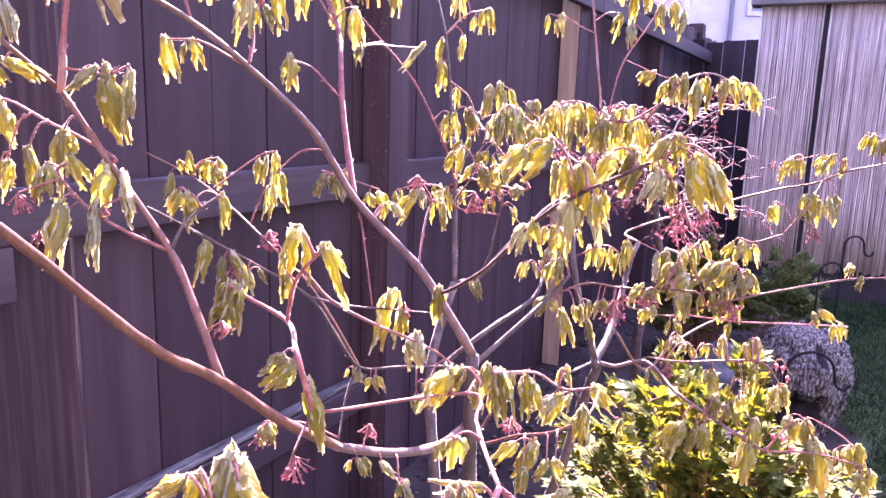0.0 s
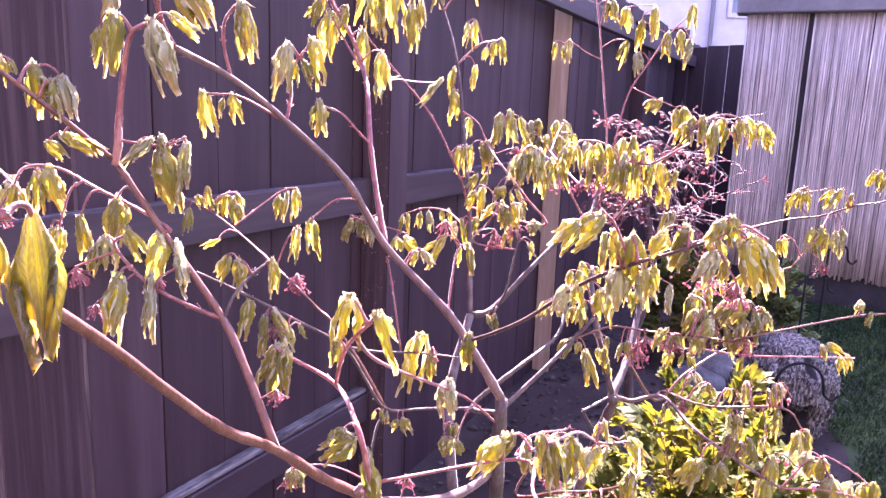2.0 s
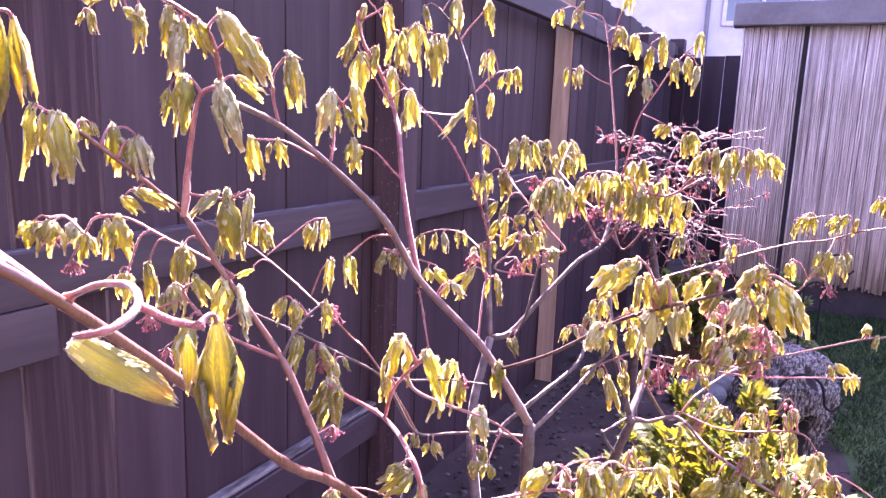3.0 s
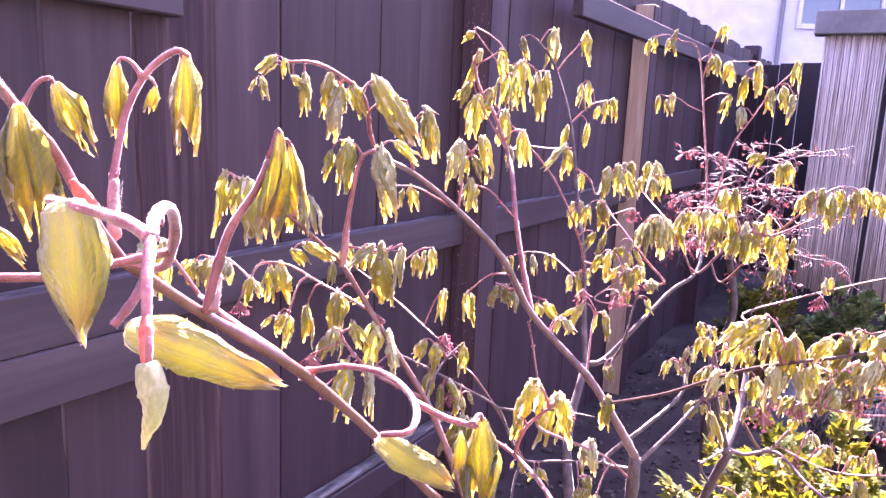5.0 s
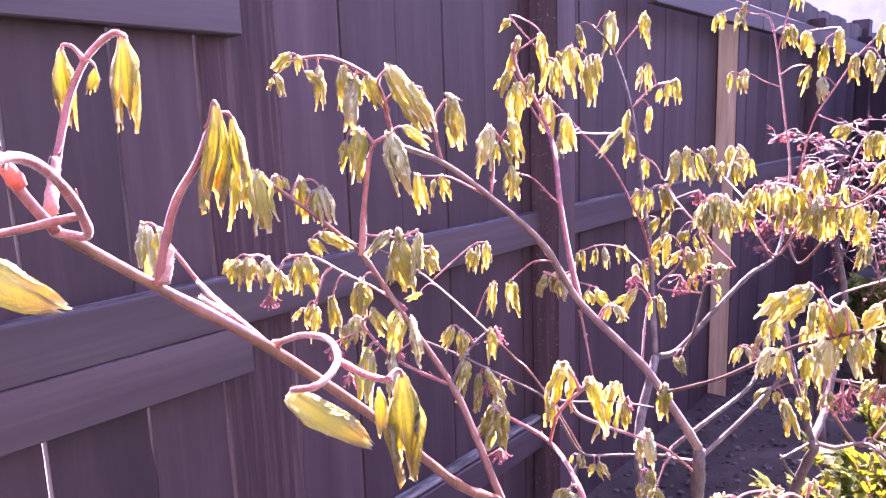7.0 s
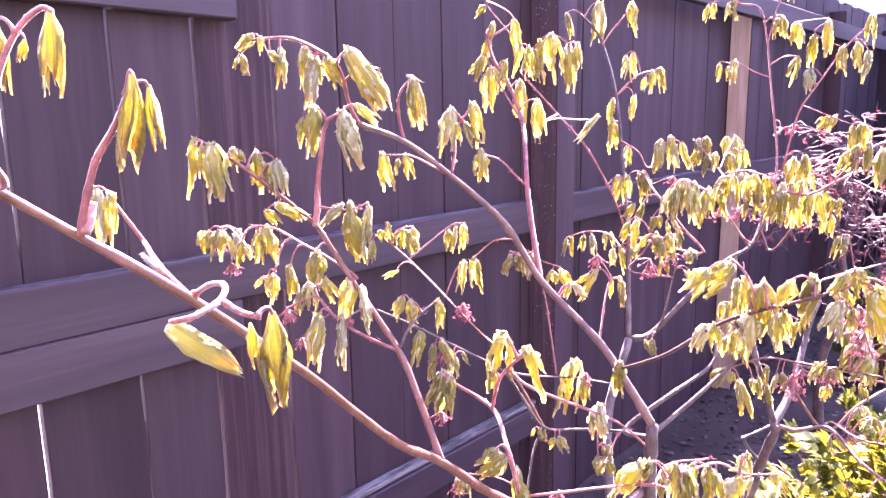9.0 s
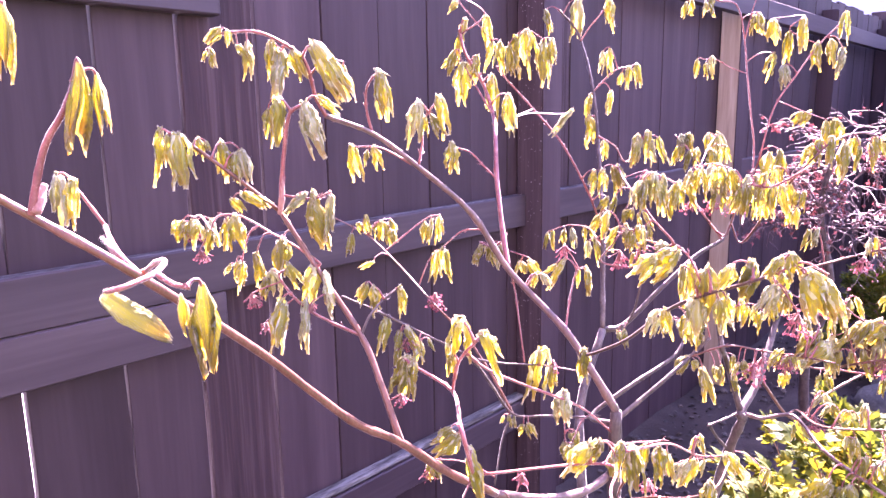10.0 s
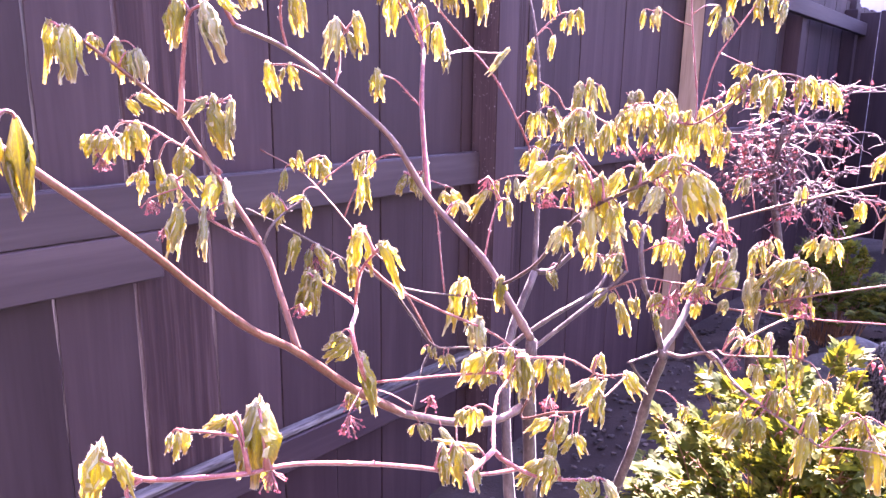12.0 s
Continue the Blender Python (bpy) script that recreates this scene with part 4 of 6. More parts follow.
branch("twig", 0.0012, 0.0007, PETIOLE, [(0.225, 1.450, 1.374), (0.200, 1.450, 1.385), (0.175, 1.450, 1.380)])
branch("twig", 0.0012, 0.0007, PETIOLE, [(0.280, 1.441, 1.257), (0.303, 1.430, 1.272), (0.325, 1.420, 1.272)])
branch("twig", 0.0012, 0.0007, PETIOLE, [(0.405, 1.380, 1.294), (0.419, 1.380, 1.293), (0.432, 1.380, 1.275)])
branch("twig", 0.0012, 0.0007, PETIOLE, [(0.558, 1.114, 0.980), (0.533, 1.130, 1.013), (0.552, 1.120, 1.027), (0.531, 1.140, 1.010), (0.564, 1.070, 1.032)])
branch("twig", 0.0012, 0.0007, PETIOLE, [(0.621, 1.023, 1.020), (0.610, 1.020, 1.057), (0.597, 1.030, 1.064)])
branch("twig", 0.0012, 0.0007, PETIOLE, [(0.519, 1.054, 0.927), (0.507, 1.057, 0.950), (0.495, 1.060, 0.958)])
branch("twig", 0.0012, 0.0007, PETIOLE, [(-0.041, 0.659, 0.738), (-0.039, 0.650, 0.738), (-0.036, 0.640, 0.721)])
branch("twig", 0.0012, 0.0007, PETIOLE, [(-0.110, 0.745, 0.711), (-0.149, 0.747, 0.727), (-0.189, 0.750, 0.726)])
branch("twig", 0.0012, 0.0007, PETIOLE, [(-0.026, 0.783, 0.784), (-0.026, 0.772, 0.781), (-0.025, 0.760, 0.763)])
branch("twig", 0.0012, 0.0007, PETIOLE, [(0.005, 0.725, 0.814), (-0.004, 0.713, 0.810), (-0.014, 0.700, 0.789)])
branch("twig", 0.0012, 0.0007, PETIOLE, [(0.202, 0.940, 0.681), (0.222, 0.925, 0.685), (0.241, 0.910, 0.673)])
branch("twig", 0.0012, 0.0007, PETIOLE, [(0.327, 1.362, 1.180), (0.360, 1.340, 1.163), (0.398, 1.320, 1.146)])
branch("twig", 0.0012, 0.0007, PETIOLE, [(0.302, 1.352, 1.091), (0.316, 1.346, 1.099), (0.330, 1.340, 1.092)])
branch("twig", 0.0012, 0.0007, PETIOLE, [(0.367, 1.150, 0.918), (0.359, 1.150, 0.957), (0.351, 1.150, 0.980)])
branch("twig", 0.0012, 0.0007, PETIOLE, [(0.373, 0.899, 0.844), (0.383, 0.900, 0.887), (0.348, 0.910, 0.894), (0.326, 0.920, 0.912)])


def hanging_leaf(bm, length, width, lean, rnd, close=False, whole=False):
    """A half-opened leaf hanging like a shut umbrella: one pleated skirt from the hub, its ribs running down, slit between fingers and ragged at the hem."""
    uv = bm.loops.layers.uv.new("along")
    swing = Matrix.Rotation(radians(-lean), 3, "Y") @ Matrix.Rotation(radians(rnd.uniform(-22, 22) if length < 0.026 else rnd.uniform(-8, 8)), 3, "X")
    lobes = rnd.choice((5, 5, 6, 7)) if width > 0.42 * length and length > 0.015 else rnd.choice((3, 4, 4))
    if whole:
        lobes = 4
    per, steps = 6 if length < 0.03 else 8, 13
    cols = lobes * per
    turn, flat = rnd.uniform(0, 6.28), rnd.uniform(0.38, 0.65)
    curl = Vector((rnd.uniform(-0.2, 0.2), rnd.uniform(-0.2, 0.1), 0)) * length
    flare, fullest = rnd.uniform(-0.3, 0.3), rnd.uniform(0.7, 1.0)
    long = [length * rnd.uniform(0.62, 1.08) for _ in range(lobes)]
    sway = [Vector((rnd.uniform(-1, 1), rnd.uniform(-1, 1), 0)) * 0.2 * width for _ in range(lobes)]
    reach = [rnd.uniform(0.6, 1.1) for _ in range(lobes)]
    slit = [rnd.uniform(0.25, 0.6) if rnd.random() < 0.85 else 2.0 for _ in range(lobes)]
    if close and not whole:
        slit = [q if rnd.random() < 0.45 else 2.0 for q in slit]
        reach, flare = [rnd.uniform(0.75, 1.0) for _ in range(lobes)], rnd.uniform(-0.65, -0.35)
        long = [q * 0.4 + 0.6 * length for q in long]
    if whole:
        flat, flare, curl = 0.42, 0.0, curl * 0.7
        long, slit, reach = [length * rnd.uniform(0.94, 1.02) for _ in range(lobes)], [2.0] * lobes, [rnd.uniform(0.9, 1.1) for _ in range(lobes)]
        sway = [w * 0.2 for w in sway]
    grid = []
    for j in range(cols):
        k, q = j // per, abs((j % per) / per * 2 - 1)
        before = (k - 1) % lobes
        mix = 0.5 if j % per == 0 else 0.0
        own = long[k] * (1 - mix) + long[before] * mix
        own *= (1 - (0.1 if whole else 0.34) * q ** 1.6) * rnd.uniform(0.95, 1.03)
        drift = sway[k].lerp(sway[before], mix)
        pleat = (0.26 if j % 2 == 0 else -0.26) * rnd.uniform(0.4, 1.4) * (0.9 if whole else 1)
        ang = turn + 2 * math.pi * (j + rnd.uniform(-0.3, 0.3)) / cols
        centre = turn + 2 * math.pi * (k + 0.5) / lobes
        phase = rnd.uniform(0, 6.28)
        column = []
        for i in range(steps + 1):
            u = i / steps
            r = 0.5 * width * reach[k] * (0.09 + 0.91 * math.sin(min(1, u / fullest) * math.pi / 2) ** 1.15) * (1 + flare * max(0, u - 0.45) / 0.55)
            r *= 1 + pleat * min(1, 3 * u) + 0.07 * math.sin(12 * u + phase) + rnd.uniform(-0.04, 0.04)
            if whole:
                r = 0.5 * width * reach[k] * (math.sin(math.pi * (0.06 + 0.915 * u ** 0.9)) ** 0.75) * (1 + 0.55 * pleat + 0.1 * math.sin(8 * u + phase) + 0.22 * noise.noise(Vector((2.2 * math.cos(ang), 2.2 * math.sin(ang), 5 * u + turn))))
                if j % (2 * per) == 0:
                    r *= 1.14 + 0.14 * math.sin(21 * u + phase) + rnd.uniform(-0.05, 0.05)
            shut = (0.0 if whole else 0.55) * max(0, (u - 0.35) / 0.65) ** 1.4
            z = 0.05 * length * math.sin(min(1, u * 4) * math.pi) - own * u ** 1.08
            turned = ang + (centre - ang) * shut
            column.append(bm.verts.new(swing @ (Vector((math.cos(turned) * r, math.sin(turned) * r * flat, z)) + curl * u ** 1.6 + drift * u ** 1.3)))
        grid.append(column)
    for j in range(cols):
        a, b = grid[j], grid[(j + 1) % cols]
        k, c = j // per, j % per
        for i in range(steps):
            if c == 0 and i / steps > slit[k]:
                continue
            f = bm.faces.new((a[i], b[i], b[i + 1], a[i + 1]))
            f.smooth = True
            for loop, at in zip(f.loops, ((c / per, i / steps), ((c + 1) / per, i / steps), ((c + 1) / per, (i + 1) / steps), (c / per, (i + 1) / steps))):
                loop[uv].uv = at
            # pale faces near the hub: down, with its sunlit white painted in
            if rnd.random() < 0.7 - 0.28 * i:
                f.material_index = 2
    outer = [v for column in grid for v in column]
    hub = swing @ Vector((0, 0, -0.4 * length))
    for v in rnd.choices(outer, k=int(160 + 15000 * length)):
        out = (v.co - hub).normalized() + Vector((rnd.uniform(-0.6, 0.6), rnd.uniform(-0.6, 0.6), rnd.uniform(-0.6, 0.6)))
        hair(bm, v.co.copy(), out, rnd.uniform(0.0005, 0.0014) * (0.5 if close else 1), 3, 0.000025 if close else 0.0001)


def fingered_leaf(bm, length, width, lean, rnd):
    """A half-opened leaf like a tent: five to seven narrow fingers folded along their midribs, fanned from one elbow and drooping to blunt, downy tips."""
    uv = bm.loops.layers.uv.new("along")
    swing = Matrix.Rotation(radians(-lean), 3, "Y") @ Matrix.Rotation(radians(rnd.uniform(-20, 20)), 3, "X")
    count = rnd.choice((5, 6, 6, 7)) if width > 0.42 * length and length > 0.014 else rnd.choice((3, 4, 4))
    turn, flat = rnd.uniform(0, 6.28), rnd.uniform(0.5, 0.8)
    spread = rnd.uniform(0.65, 1.2)
    steps, across = 11, (-1.0, -0.93, -0.5, 0.0, 0.5, 0.93, 1.0)
    outer = []
    for k in range(count):
        a = turn + 2 * math.pi * (k + rnd.uniform(-0.22, 0.22)) / count
        out = Vector((math.cos(a), math.sin(a) * flat, 0))
        own = length * rnd.uniform(0.58, 1.06)
        reach = 0.5 * width * spread * rnd.uniform(0.6, 1.15)
        broad = width * rnd.uniform(0.19, 0.29) * (1.25 if count < 5 else 1.0)
        rise, tuck, hook = rnd.uniform(0.02, 0.14), rnd.uniform(-0.4, 0.1), rnd.uniform(-0.3, 0.3) * width
        crease, crimp = rnd.uniform(0.5, 1.15), rnd.uniform(0, 6.28)
        spine = []
        for i in range(steps + 1):
            u = i / steps
            r = reach * (math.sin(min(1, u / 0.5) * math.pi / 2) + tuck * max(0, u - 0.5) * 2)
            z = rise * length * math.sin(min(1, 3 * u) * math.pi) - own * u ** 1.45
            wag = Vector((rnd.uniform(-1, 1), rnd.uniform(-1, 1), rnd.uniform(-1, 1))) * 0.018 * length
            spine.append(wag + out * r + Vector((-out.y, out.x, 0)) * hook * u * u + Vector((0, 0, z)))
        grid = []
        for i, q in enumerate(spine):
            u = i / steps
            down = (spine[min(i + 1, steps)] - spine[max(i - 1, 0)]).normalized()
            side = down.cross(out)
            side = side.normalized() if side.length > 1e-6 else Vector((1, 0, 0))
            face = side.cross(down)
            w = broad * (0.16 + 0.84 * math.sin(math.pi * min(1, 0.1 + 0.82 * u)) ** 0.6) * (1.0 if u < 0.9 else 0.72) * rnd.uniform(0.9, 1.1)
            row = []
            for j, t in enumerate(across):
                fold = crease * (0.75 + 0.25 * math.sin(7 * u + crimp))
                ripple = (0.30 if j % 2 else -0.24) * w * math.sin(8 * u + crimp + 0.7 * j) + rnd.uniform(-0.12, 0.12) * w
                row.append(bm.verts.new(swing @ (q + side * (t * w * math.cos(fold)) - face * (abs(t) * w * math.sin(fold) - ripple) - down * (0.22 * w * t * t if u > 0.85 else 0))))
            grid.append(row)
            outer += row
        for i in range(steps):
            for j in range(6):
                f = bm.faces.new((grid[i][j], grid[i][j + 1], grid[i + 1][j + 1], grid[i + 1][j]))
                f.smooth = True
                ends = ((j / 6, i / steps), ((j + 1) / 6, i / steps), ((j + 1) / 6, (i + 1) / steps), (j / 6, (i + 1) / steps))
                for loop, at in zip(f.loops, ends):
                    loop[uv].uv = at
                # edge and hub faces in pale down that also paints the backlit outline
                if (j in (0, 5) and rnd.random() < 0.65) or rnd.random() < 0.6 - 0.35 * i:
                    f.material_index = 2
    hub = swing @ Vector((0, 0, -0.4 * length))
    for v in rnd.choices(outer, k=int(90 + 8000 * length)):
        away = (v.co - hub).normalized() + Vector((rnd.uniform(-0.6, 0.6), rnd.uniform(-0.6, 0.6), rnd.uniform(-0.6, 0.6)))
        hair(bm, v.co.copy(), away, rnd.uniform(0.0005, 0.0013), 3, 0.0001)


def stalk_root(parent, p):
    own = nearest_on(LINES[parent.name], p)
    best = min((nearest_on(line, p) for line in LINES.values()), key=lambda q: q[0])
    return own[1] if own[0] < 0.03 or own[0] < 1.5 * best[0] else best[1]


leaf_rnd = random.Random(11)


def one_leaf(parent, p, root, length, width, lean, whole=False):
    bm = bmesh.new()
    if whole or (p.y < -0.55 and p.z > 1.0):
        hanging_leaf(bm, length, width, lean, leaf_rnd, p.y < -0.55, whole)
    else:
        fingered_leaf(bm, length, width, lean, leaf_rnd)
    if root.length > 0.004:
        rise = min(0.3 * root.length, 0.012)
        line = smooth_line([root, root * 0.55 + Vector((0, 0, rise)), root * 0.15 + Vector((0, 0, rise * 0.7)), Vector((0, 0, -0.03 * length))], 3)
        r = min(0.0012, 0.0005 + 0.009 * length)
        tube(bm, line, lambda t: r * (1.2 - 0.35 * t + 1.6 * math.exp(-14 * t)), 5, 1)
        fuzz(bm, line, r, 6000, 3, leaf_rnd, p.y < -0.55)
    part("leaf", bm, [BROAD_LEAF if whole else PALE_LEAF if leaf_rnd.random() < 0.13 and p.y > -0.55 else LEAF, PETIOLE, LIT_DOWN, FUZZ], parent).location = p


def leaves(parent, rows):
    """Leaves on a branch: place of the top of the blade, length, width and lean to the right in degrees; many have a smaller twin on the same node."""
    for x, y, z, length, width, lean, *whole in rows:
        if y > 0.85:
            length, width = length * 0.92, width * 0.78
        p = Vector((x - 0.06, y - 0.85, z))
        one_leaf(parent, p, stalk_root(parent, p) - p, length, width * (1.0 if whole else 0.94), lean + (leaf_rnd.gauss(0, 17) if length < 0.03 else 0), bool(whole))
        if leaf_rnd.random() < (0.4 if y < 0.85 else 0.1) and 0.012 < length < 0.045 and y > 0.3:
            side = leaf_rnd.choice((-1, 1))
            off = Vector((side * width * leaf_rnd.uniform(0.45, 0.8), width * leaf_rnd.uniform(-0.3, 0.6), -length * leaf_rnd.uniform(-0.05, 0.3)))
            if y > 0.6 and leaf_rnd.random() < 0.2:
                flowers(parent, [(x, y, z - 0.3 * length, leaf_rnd.uniform(0.009, 0.013))])
            one_leaf(parent, p + off, -off, length * leaf_rnd.uniform(0.5, 0.85), width * leaf_rnd.uniform(0.5, 0.8), lean + side * leaf_rnd.uniform(0, 25))


def flowers(parent, rows):
    """Hanging tufts of small red flowers."""
    for x, y, z, size in rows:
        p = Vector((x - 0.06, y - 0.85, z))
        root = stalk_root(parent, p) - p
        bm = bmesh.new()
        for k in range(26):
            d = Vector((leaf_rnd.gauss(0, 0.45), leaf_rnd.gauss(0, 0.45), -leaf_rnd.uniform(0.1, 1.25))) * size
            tube(bm, smooth_line([Vector((0, 0, size * 0.3)), d * 0.5 + Vector((0, 0, 0.1 * size)), d], 2), lambda t: 0.00045, 3, 1)
            for _ in range(4):
                away = (d.normalized() + Vector((leaf_rnd.gauss(0, 0.6), leaf_rnd.gauss(0, 0.6), leaf_rnd.gauss(-0.2, 0.5)))).normalized() * size * leaf_rnd.uniform(0.16, 0.32)
                wide = away.cross(Vector((leaf_rnd.uniform(-1, 1), leaf_rnd.uniform(-1, 1), 0.3))).normalized() * size * 0.075
                rib = wide.cross(away).normalized() * size * 0.04
                ring = [bm.verts.new(d + q) for q in (Vector(), away * 0.55 + wide, away, away * 0.55 - wide, away * 0.5 + rib)]
                for t in ((0, 1, 4), (1, 2, 4), (2, 3, 4), (3, 0, 4)):
                    bm.faces.new([ring[q] for q in t])
        if root.length > 0.004:
            tube(bm, smooth_line([root, root * 0.5 + Vector((0, 0, 0.2 * size)), Vector((0, 0, size * 0.3))], 3), lambda t: 0.0008, 4, 1)
        ob = part("flower_head", bm, [FLOWER, PETIOLE], parent, "hanging dark red flower tuft", smooth=True)
        ob.location = p


leaves(h_shoot, [(-0.324, 0.240, 1.224, 0.037, 0.015, -2), (-0.297, 0.246, 1.230, 0.045, 0.016, 8), (-0.307, 0.239, 1.215, 0.013, 0.006, 0)])
leaves(h_big, [(-0.257, 0.250, 1.198, 0.052, 0.0165, 4), (-0.255, 0.260, 1.192, 0.036, 0.011, 5)])
leaves(h_fork_tip, [(-0.369, 0.355, 1.128, 0.038, 0.018, 5), (-0.358, 0.355, 1.124, 0.036, 0.013, -5)])
leaves(low_tip, [(-0.307, 0.166, 1.213, 0.026, 0.013, 12), (-0.309, 0.150, 1.206, 0.042, 0.024, 5)])
leaves(hook_left, [(-0.286, 0.133, 1.180, 0.042, 0.0175, 12, True)])
leaves(hook_stem, [(-0.249, 0.092, 1.156, 0.041, 0.0108, 80, True)])
leaves(hook_far_left, [(-0.315, 0.138, 1.170, 0.014, 0.006, 13), (-0.314, 0.141, 1.170, 0.016, 0.007, 25)])
leaves(h_curl, [(-0.201, 0.180, 1.091, 0.037, 0.0112, 46, True)])
leaves(h_curl_two, [(-0.163, 0.198, 1.093, 0.045, 0.020, 8), (-0.171, 0.193, 1.089, 0.022, 0.008, -5)])
leaves(a_tip, [(-0.348, 0.560, 1.250, 0.019, 0.011, -20), (-0.359, 0.560, 1.232, 0.018, 0.011, -20), (-0.324, 0.568, 1.235, 0.038, 0.017, 0), (-0.333, 0.565, 1.234, 0.022, 0.011, 60), (-0.304, 0.577, 1.237, 0.038, 0.021, -8), (-0.284, 0.585, 1.230, 0.035, 0.020, 15), (-0.297, 0.583, 1.225, 0.052, 0.028, -3), (-0.278, 0.529, 1.181, 0.041, 0.022, -5), (-0.264, 0.590, 1.233, 0.068, 0.034, 32), (-0.245, 0.595, 1.211, 0.031, 0.014, 8), (-0.237, 0.595, 1.213, 0.036, 0.015, 20)])
leaves(left_shoot, [(-0.252, 0.530, 1.176, 0.048, 0.031, 12), (-0.238, 0.530, 1.182, 0.035, 0.011, 55)])
leaves(a_up, [(-0.223, 0.665, 1.208, 0.051, 0.025, 10), (-0.227, 0.665, 1.215, 0.018, 0.009, 85)])
leaves(a_left, [(-0.266, 0.690, 1.131, 0.048, 0.017, 3), (-0.240, 0.690, 1.131, 0.027, 0.014, 0)])
leaves(a_up_two, [(-0.190, 0.700, 1.178, 0.053, 0.024, -8), (-0.166, 0.700, 1.185, 0.048, 0.019, 8), (-0.174, 0.700, 1.165, 0.028, 0.014, -3)])
leaves(b_left, [(-0.177, 0.820, 1.127, 0.047, 0.023, 2)])
leaves(b_branch, [(-0.184, 0.900, 1.314, 0.023, 0.015, -20), (-0.174, 0.900, 1.291, 0.076, 0.027, -18), (-0.146, 0.900, 1.292, 0.049, 0.024, 5), (-0.137, 0.900, 1.214, 0.065, 0.034, 0), (-0.112, 0.887, 1.188, 0.056, 0.029, 5), (-0.137, 0.900, 1.257, 0.043, 0.019, -7), (-0.126, 0.900, 1.259, 0.049, 0.020, 5), (-0.158, 0.900, 1.242, 0.042, 0.022, -4)])
leaves(b_side, [(-0.175, 0.890, 1.231, 0.057, 0.034, -5), (-0.188, 0.890, 1.249, 0.034, 0.019, -12)])
leaves(e_branch, [(-0.110, 1.080, 1.289, 0.079, 0.042, 3), (-0.083, 1.080, 1.273, 0.079, 0.035, 5), (-0.070, 1.080, 1.276, 0.053, 0.025, 5), (-0.136, 1.080, 1.270, 0.053, 0.030, 0), (-0.127, 1.080, 1.283, 0.053, 0.028, -5)])
leaves(e_right, [(-0.038, 1.060, 1.168, 0.052, 0.021, -40), (-0.123, 1.006, 1.163, 0.038, 0.025, 0)])
leaves(c_stem, [(-0.099, 1.310, 1.351, 0.047, 0.026, 15), (-0.041, 1.310, 1.366, 0.083, 0.037, -3), (-0.013, 1.248, 1.195, 0.045, 0.025, -5), (-0.013, 1.228, 1.155, 0.065, 0.034, 2)])
leaves(c_right_up, [(0.017, 1.300, 1.361, 0.061, 0.032, 3)])
leaves(c_right, [(0.008, 1.250, 1.269, 0.042, 0.020, -7), (0.019, 1.250, 1.272, 0.048, 0.021, 5), (0.053, 1.250, 1.243, 0.042, 0.024, -2), (0.066, 1.250, 1.245, 0.047, 0.025, 10), (0.023, 1.249, 1.201, 0.048, 0.025, -8)])
leaves(f_branch, [(-0.002, 1.180, 1.064, 0.047, 0.024, -7), (0.012, 1.180, 1.067, 0.053, 0.026, 5), (0.037, 1.100, 1.078, 0.050, 0.028, 5), (0.015, 1.220, 1.113, 0.040, 0.024, 3)])
leaves(k_up, [(0.069, 0.920, 1.077, 0.050, 0.024, -7), (0.082, 0.920, 1.081, 0.057, 0.025, 5), (0.090, 0.930, 1.068, 0.057, 0.034, 5), (0.125, 1.020, 1.060, 0.051, 0.023, -2), (0.139, 1.030, 1.063, 0.058, 0.025, 10), (0.065, 0.910, 1.070, 0.045, 0.025, -6), (0.111, 1.000, 1.049, 0.045, 0.028, 4), (0.118, 1.000, 1.061, 0.041, 0.027, -8)])
leaves(k_far, [(0.195, 1.750, 1.105, 0.048, 0.034, -7), (0.214, 1.750, 1.108, 0.054, 0.037, 5), (0.213, 1.710, 1.069, 0.053, 0.029, -12), (0.226, 1.690, 1.074, 0.059, 0.031, 0), (0.187, 1.730, 1.076, 0.048, 0.024, -17), (0.200, 1.730, 1.080, 0.054, 0.025, -5)])
leaves(k_far_two, [(0.266, 1.800, 1.105, 0.061, 0.039, 1), (0.287, 1.800, 1.108, 0.069, 0.042, 13), (0.260, 1.710, 1.070, 0.066, 0.045, 10), (0.284, 1.710, 1.077, 0.047, 0.022, -3), (0.295, 1.710, 1.080, 0.053, 0.023, 9)])
leaves(f_two, [(0.075, 1.290, 1.121, 0.053, 0.029, -12), (0.091, 1.290, 1.125, 0.060, 0.031, 0), (0.099, 1.290, 1.111, 0.050, 0.023, 5), (0.111, 1.290, 1.114, 0.057, 0.024, 17), (0.074, 1.280, 1.107, 0.046, 0.030, -10)])
leaves(k_branch, [(0.002, 1.070, 1.072, 0.037, 0.017, -12), (0.012, 1.090, 1.074, 0.042, 0.018, 0), (0.035, 1.100, 1.079, 0.036, 0.021, 12), (0.021, 1.070, 1.031, 0.035, 0.020, -32), (0.032, 1.040, 1.035, 0.039, 0.021, -20), (0.047, 1.020, 1.018, 0.021, 0.018, -7), (0.057, 1.020, 1.020, 0.024, 0.019, 5), (0.066, 1.010, 1.014, 0.031, 0.014, 18), (0.074, 1.010, 1.017, 0.036, 0.015, 30), (0.051, 0.940, 0.992, 0.023, 0.014, -7), (0.058, 0.940, 0.994, 0.026, 0.015, 5), (0.073, 1.000, 0.991, 0.036, 0.022, 0), (0.061, 1.000, 0.956, 0.024, 0.011, 3), (0.067, 1.000, 0.958, 0.028, 0.012, 15), (0.100, 1.000, 0.973, 0.022, 0.031, 0)])
leaves(k_branch, [(0.093, 1.000, 0.943, 0.025, 0.011, -7), (0.099, 1.000, 0.944, 0.028, 0.012, 5)])
